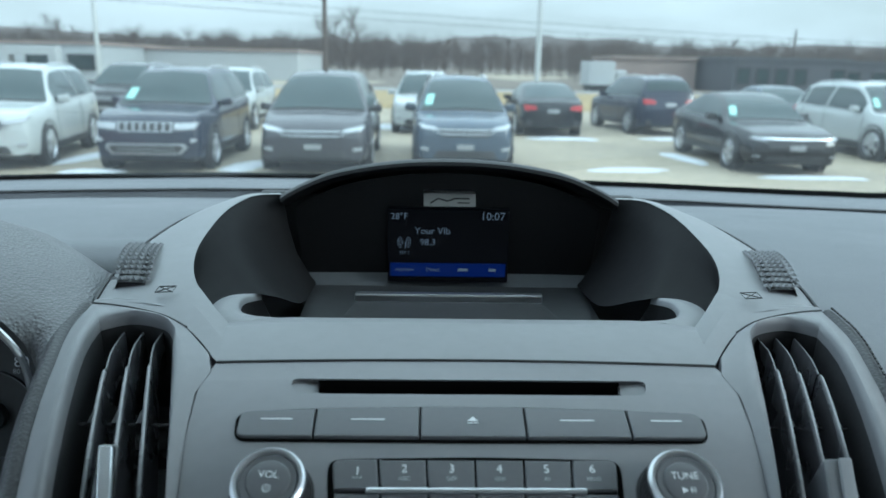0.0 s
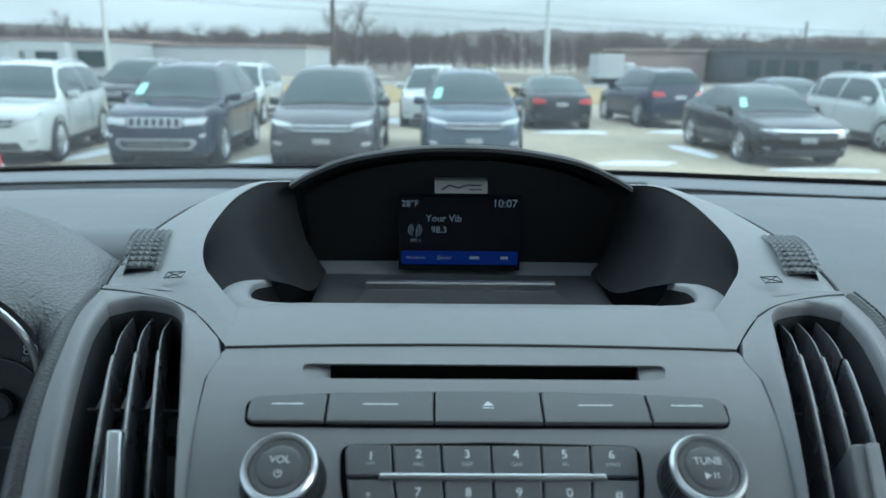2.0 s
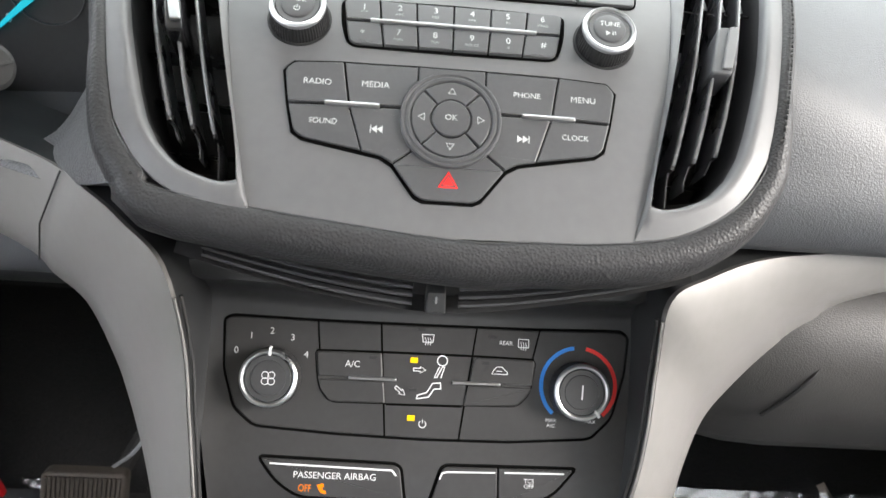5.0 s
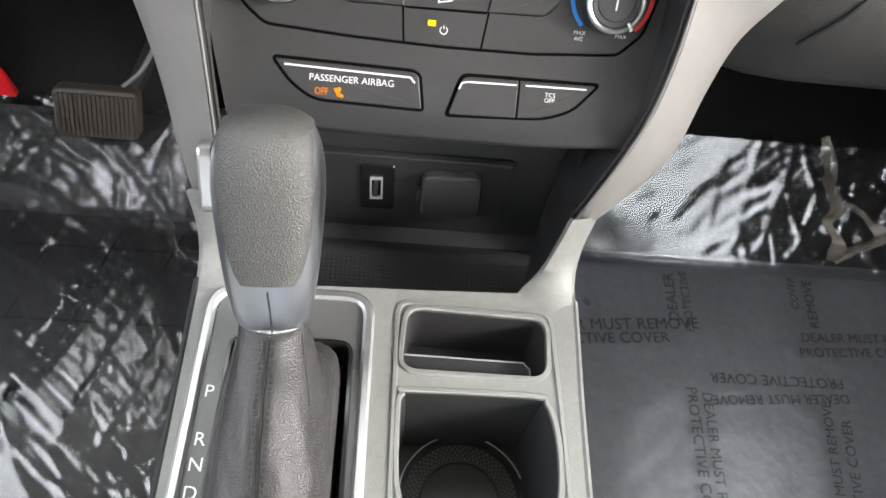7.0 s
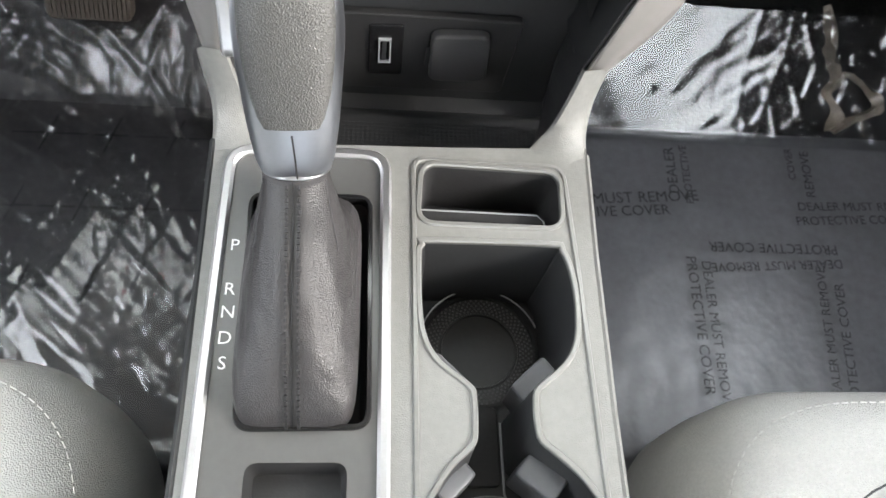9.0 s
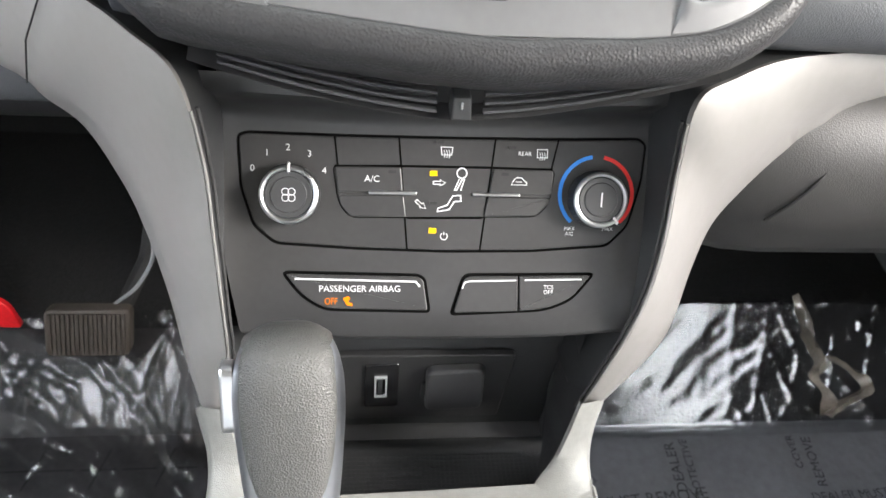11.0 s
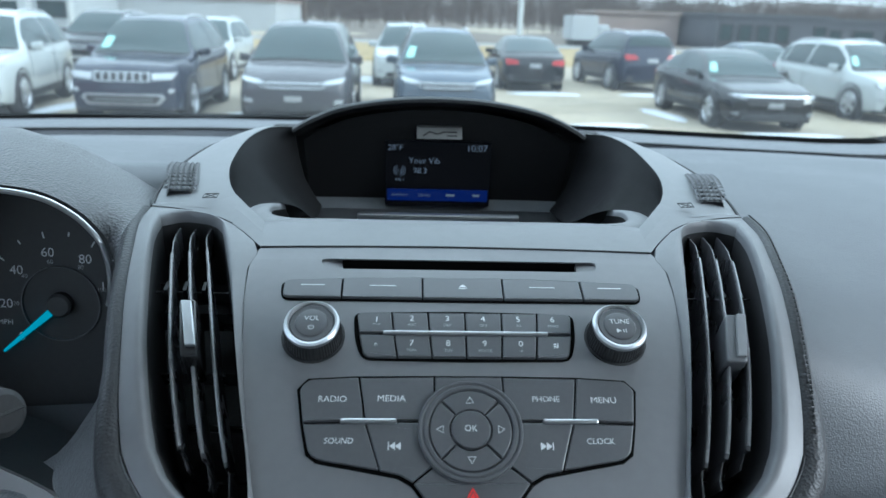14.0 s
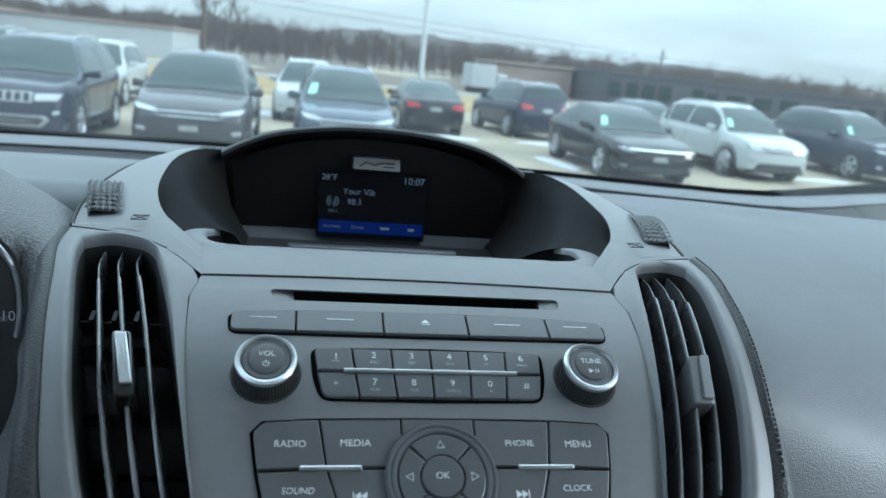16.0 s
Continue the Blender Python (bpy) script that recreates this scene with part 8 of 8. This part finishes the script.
def building(name, x0, x1, y, h, deep, mat, label, bays, win=0.0):
    t = thing(name, ((x0 + x1) / 2, y, GZ), label, "building")
    part("wall", box((x0, y, GZ), (x1, y + deep, GZ + h)), mat, t)
    part("roof", box((x0 - 0.2, y - 0.2, GZ + h), (x1 + 0.2, y + deep + 0.2, GZ + h + 0.25)), M_DARKWALL if mat is M_DARKWALL else M_BROWNWALL, t)
    w = (x1 - x0) / bays
    for i in range(bays):
        if win and (i * 7) % 5 != 3:
            a = x0 + w * (i + 0.2)
            o = part("window", box((a, y - 0.06, GZ + h * 0.30), (a + w * 0.6, y + 0.02, GZ + h * (0.30 + win))), M_CARGLASS, t)
            part("frame", ringpad([(a - 0.1, GZ + h * 0.30 - 0.1), (a + w * 0.6 + 0.1, GZ + h * 0.30 - 0.1), (a + w * 0.6 + 0.1, GZ + h * (0.3 + win) + 0.1), (a - 0.1, GZ + h * (0.3 + win) + 0.1)], [(a, GZ + h * 0.30), (a + w * 0.6, GZ + h * 0.30), (a + w * 0.6, GZ + h * (0.3 + win)), (a, GZ + h * (0.3 + win))], 0.0, 0.1, lambda u, v, q: Vector((u, y - 0.01 - q, v))), M_DEEP, o)
    return t


def branch(bm, p, d, ln, r, depth, rng):
    q = p + d * ln
    tube([p, p.lerp(q, 0.5) + Vector((rng.uniform(-1, 1), rng.uniform(-1, 1), 0)) * ln * 0.04, q], [r, r * 0.8, r * 0.6], 4 if depth < 3 else 6, bm, False)
    if depth == 0:
        return
    for k in range(3 if depth > 1 else 4):
        e = (d + Vector((rng.uniform(-1, 1), rng.uniform(-1, 1), rng.uniform(-0.35, 0.6))) * 0.75).normalized()
        branch(bm, p.lerp(q, rng.uniform(0.55, 1.0)), e, ln * rng.uniform(0.6, 0.82), r * 0.55, depth - 1, rng)


def bare_tree(x, y, h, seed, depth=5):
    rng = random.Random(seed)
    t = thing("bare_tree", (x, y, GZ), "leafless winter tree with fine spreading twigs", "tree", "bare trees")
    part("trunk", tube([(x, y, GZ - 0.1), (x, y, GZ + h * 0.3)], [h * 0.025, h * 0.018], 8), M_BARK, t)
    bm = bmesh.new()
    for k in range(5):
        a = 2 * math.pi * k / 5
        branch(bm, Vector((x, y, GZ + h * (0.2 + 0.03 * k))), Vector((math.cos(a) * 0.5, math.sin(a) * 0.5, 0.85)).normalized(), h * 0.24, h * 0.010, depth - 1, rng)
    part("crown", bm, M_BARK, t, smooth=0)


def far_woods():
    rng = random.Random(5)
    # wooded hills
    for name, y0, hh, x0, x1, s in (("far_hill", 520, 20, -500, 700, 1.0), ("far_hill", 300, 13.0, -300, 420, 5.0)):
        rows = []
        for k in range(7):
            q = k / 6
            row = []
            for i in range(90):
                x = x0 + (x1 - x0) * i / 89
                n = 0.55 + 0.35 * noise.noise(Vector((x * 0.008, s, 0))) + 0.16 * noise.noise(Vector((x * 0.05, s, 3)))
                bump = 0.10 * hh * noise.noise(Vector((x * 0.25, q * 6, s)))
                row.append((x, y0 + 80 * q, GZ - 0.2 + hh * n * 1.6 * math.sin(math.pi / 2 * min(1, q * 1.3)) + bump * q))
            rows.append(row)
        tagged(part(name, loft(rows, False), M_HILL), "distant brown wooded hills", "hill", kind="stuff")
    for name, n, y0, y1, h0, h1, seed in (("far_woods", 520, 95, 170, 3.4, 6.2, 1), ("far_woods", 420, 190, 260, 7.0, 11, 2)):
        bm = bmesh.new()
        for i in range(n):
            y = rng.uniform(y0, y1)
            x = rng.uniform(-0.60, 0.85) * y
            h = rng.uniform(h0, h1)
            z = GZ
            verts = []
            def stick(a, b, r):
                d = (b - a).normalized()
                n1 = d.cross(Vector((0, 1, 0))).normalized() * r
                bm.faces.new([bm.verts.new(v) for v in (a - n1, a + n1, b + n1 * 0.3, b - n1 * 0.3)])
            b0 = Vector((x, y, z))
            stick(b0, b0 + Vector((0, 0, h * 0.8)), h * 0.010)
            for k in range(52):
                s = b0 + Vector((0, 0, h * rng.uniform(0.15, 0.75)))
                e = s + Vector((rng.uniform(-1, 1) * h * 0.30, rng.uniform(-0.5, 0.5) * h * 0.2, h * rng.uniform(0.08, 0.34)))
                stick(s, e, h * 0.0065)
        tagged(part(name, bm, M_BARK, smooth=0), "bare brown woods beyond the lot", "woods", kind="stuff")


def distance():
    pole(5.23, 35, 11, M_STEEL, "pale steel lamp pole at the lot edge")
    pole(-5.17, 40, 11, M_BARK, "dark lamp pole at the lot edge")
    pole(-16.9, 40, 11, M_STEEL, "grey lamp pole by the white building")
    building("warehouse", -28.5, -12.5, 76, 2.75, 18, M_WHITEWALL, "long low white clad warehouse", 6)
    building("warehouse", -52, -27.5, 66, 2.9, 18, M_STEEL, "grey low dealership building with dark glass", 7, 0.4)
    t = thing("portal", (-31.5, 63, GZ), "white entrance portal of the grey building", "portal")
    for xx in (-33.6, -29.8):
        part("post", box((xx - 0.35, 62, GZ), (xx + 0.35, 63, GZ + 2.0), bev=0.03), M_WHITEWALL, t)
    part("lintel", box((-33.95, 62, GZ + 2.0), (-29.45, 63, GZ + 2.7), bev=0.03), M_WHITEWALL, t)
    building("workshop", 25.5, 35, 62, 2.7, 12, M_DARKWALL, "black clad low workshop with bays", 6, 0.45)
    building("workshop", 36, 62, 66, 2.6, 12, M_DARKWALL, "long dark low building", 9, 0.4)
    building("shed", 17.5, 25.2, 70, 2.7, 8, M_BROWNWALL, "brown brick low shed", 3)
    t = thing("box_truck", (14.7, 62, GZ), "white box truck parked beyond the grass", "truck")
    part("box", box((13.2, 60.5, GZ + 0.5), (15.3, 64, GZ + 2.35), bev=0.05), M_WHITEWALL, t)
    part("cab", box((15.3, 60.6, GZ + 0.45), (16.3, 63.5, GZ + 1.7), bev=0.15), M_WHITEWALL, t)
    part("underbody", box((13.4, 60.8, GZ), (16.1, 63.4, GZ + 0.5)), M_DEEP, t)
    bare_tree(-6.3, 62, 7.4, 4)
    bare_tree(-31, 95, 6.5, 9, 4)
    bare_tree(-42, 90, 8.0, 12, 4)
    bare_tree(-22, 100, 6.0, 21, 4)
    far_woods()
    for k, (x0, y0, z0, x1, y1, z1) in enumerate(((-60, 50, 7.6, 80, 100, 4.4), (-60, 52, 7.0, 80, 104, 3.9))):
        t = thing("power_line", (15, 95, 6.0), "thin overhead power line", "power line", "overhead lines")
        part("wire", tube([(x0 + (x1 - x0) * q / 10, y0 + (y1 - y0) * q / 10, z0 + (z1 - z0) * q / 10 - 0.8 * math.sin(math.pi * q / 10)) for q in range(11)], 0.022, 4), M_DEEP, t)
    for x, y in ((-60, 51), (80, 102), (38, 78)):
        t = thing("utility_pole", (x, y, GZ), "wooden utility pole with crossarm", "utility pole", "utility poles")
        part("shaft", tube([(x, y, GZ), (x, y, (8.2 if x < 0 else 5.0) if x != 38 else 5.2)], 0.09, 8), M_BARK, t)
        part("crossarm", box((x - 0.7, y - 0.05, (7.3 if x < 0 else 4.25)), (x + 0.7, y + 0.05, (7.5 if x < 0 else 4.35))), M_BARK, t)


ground()
cars()
distance()
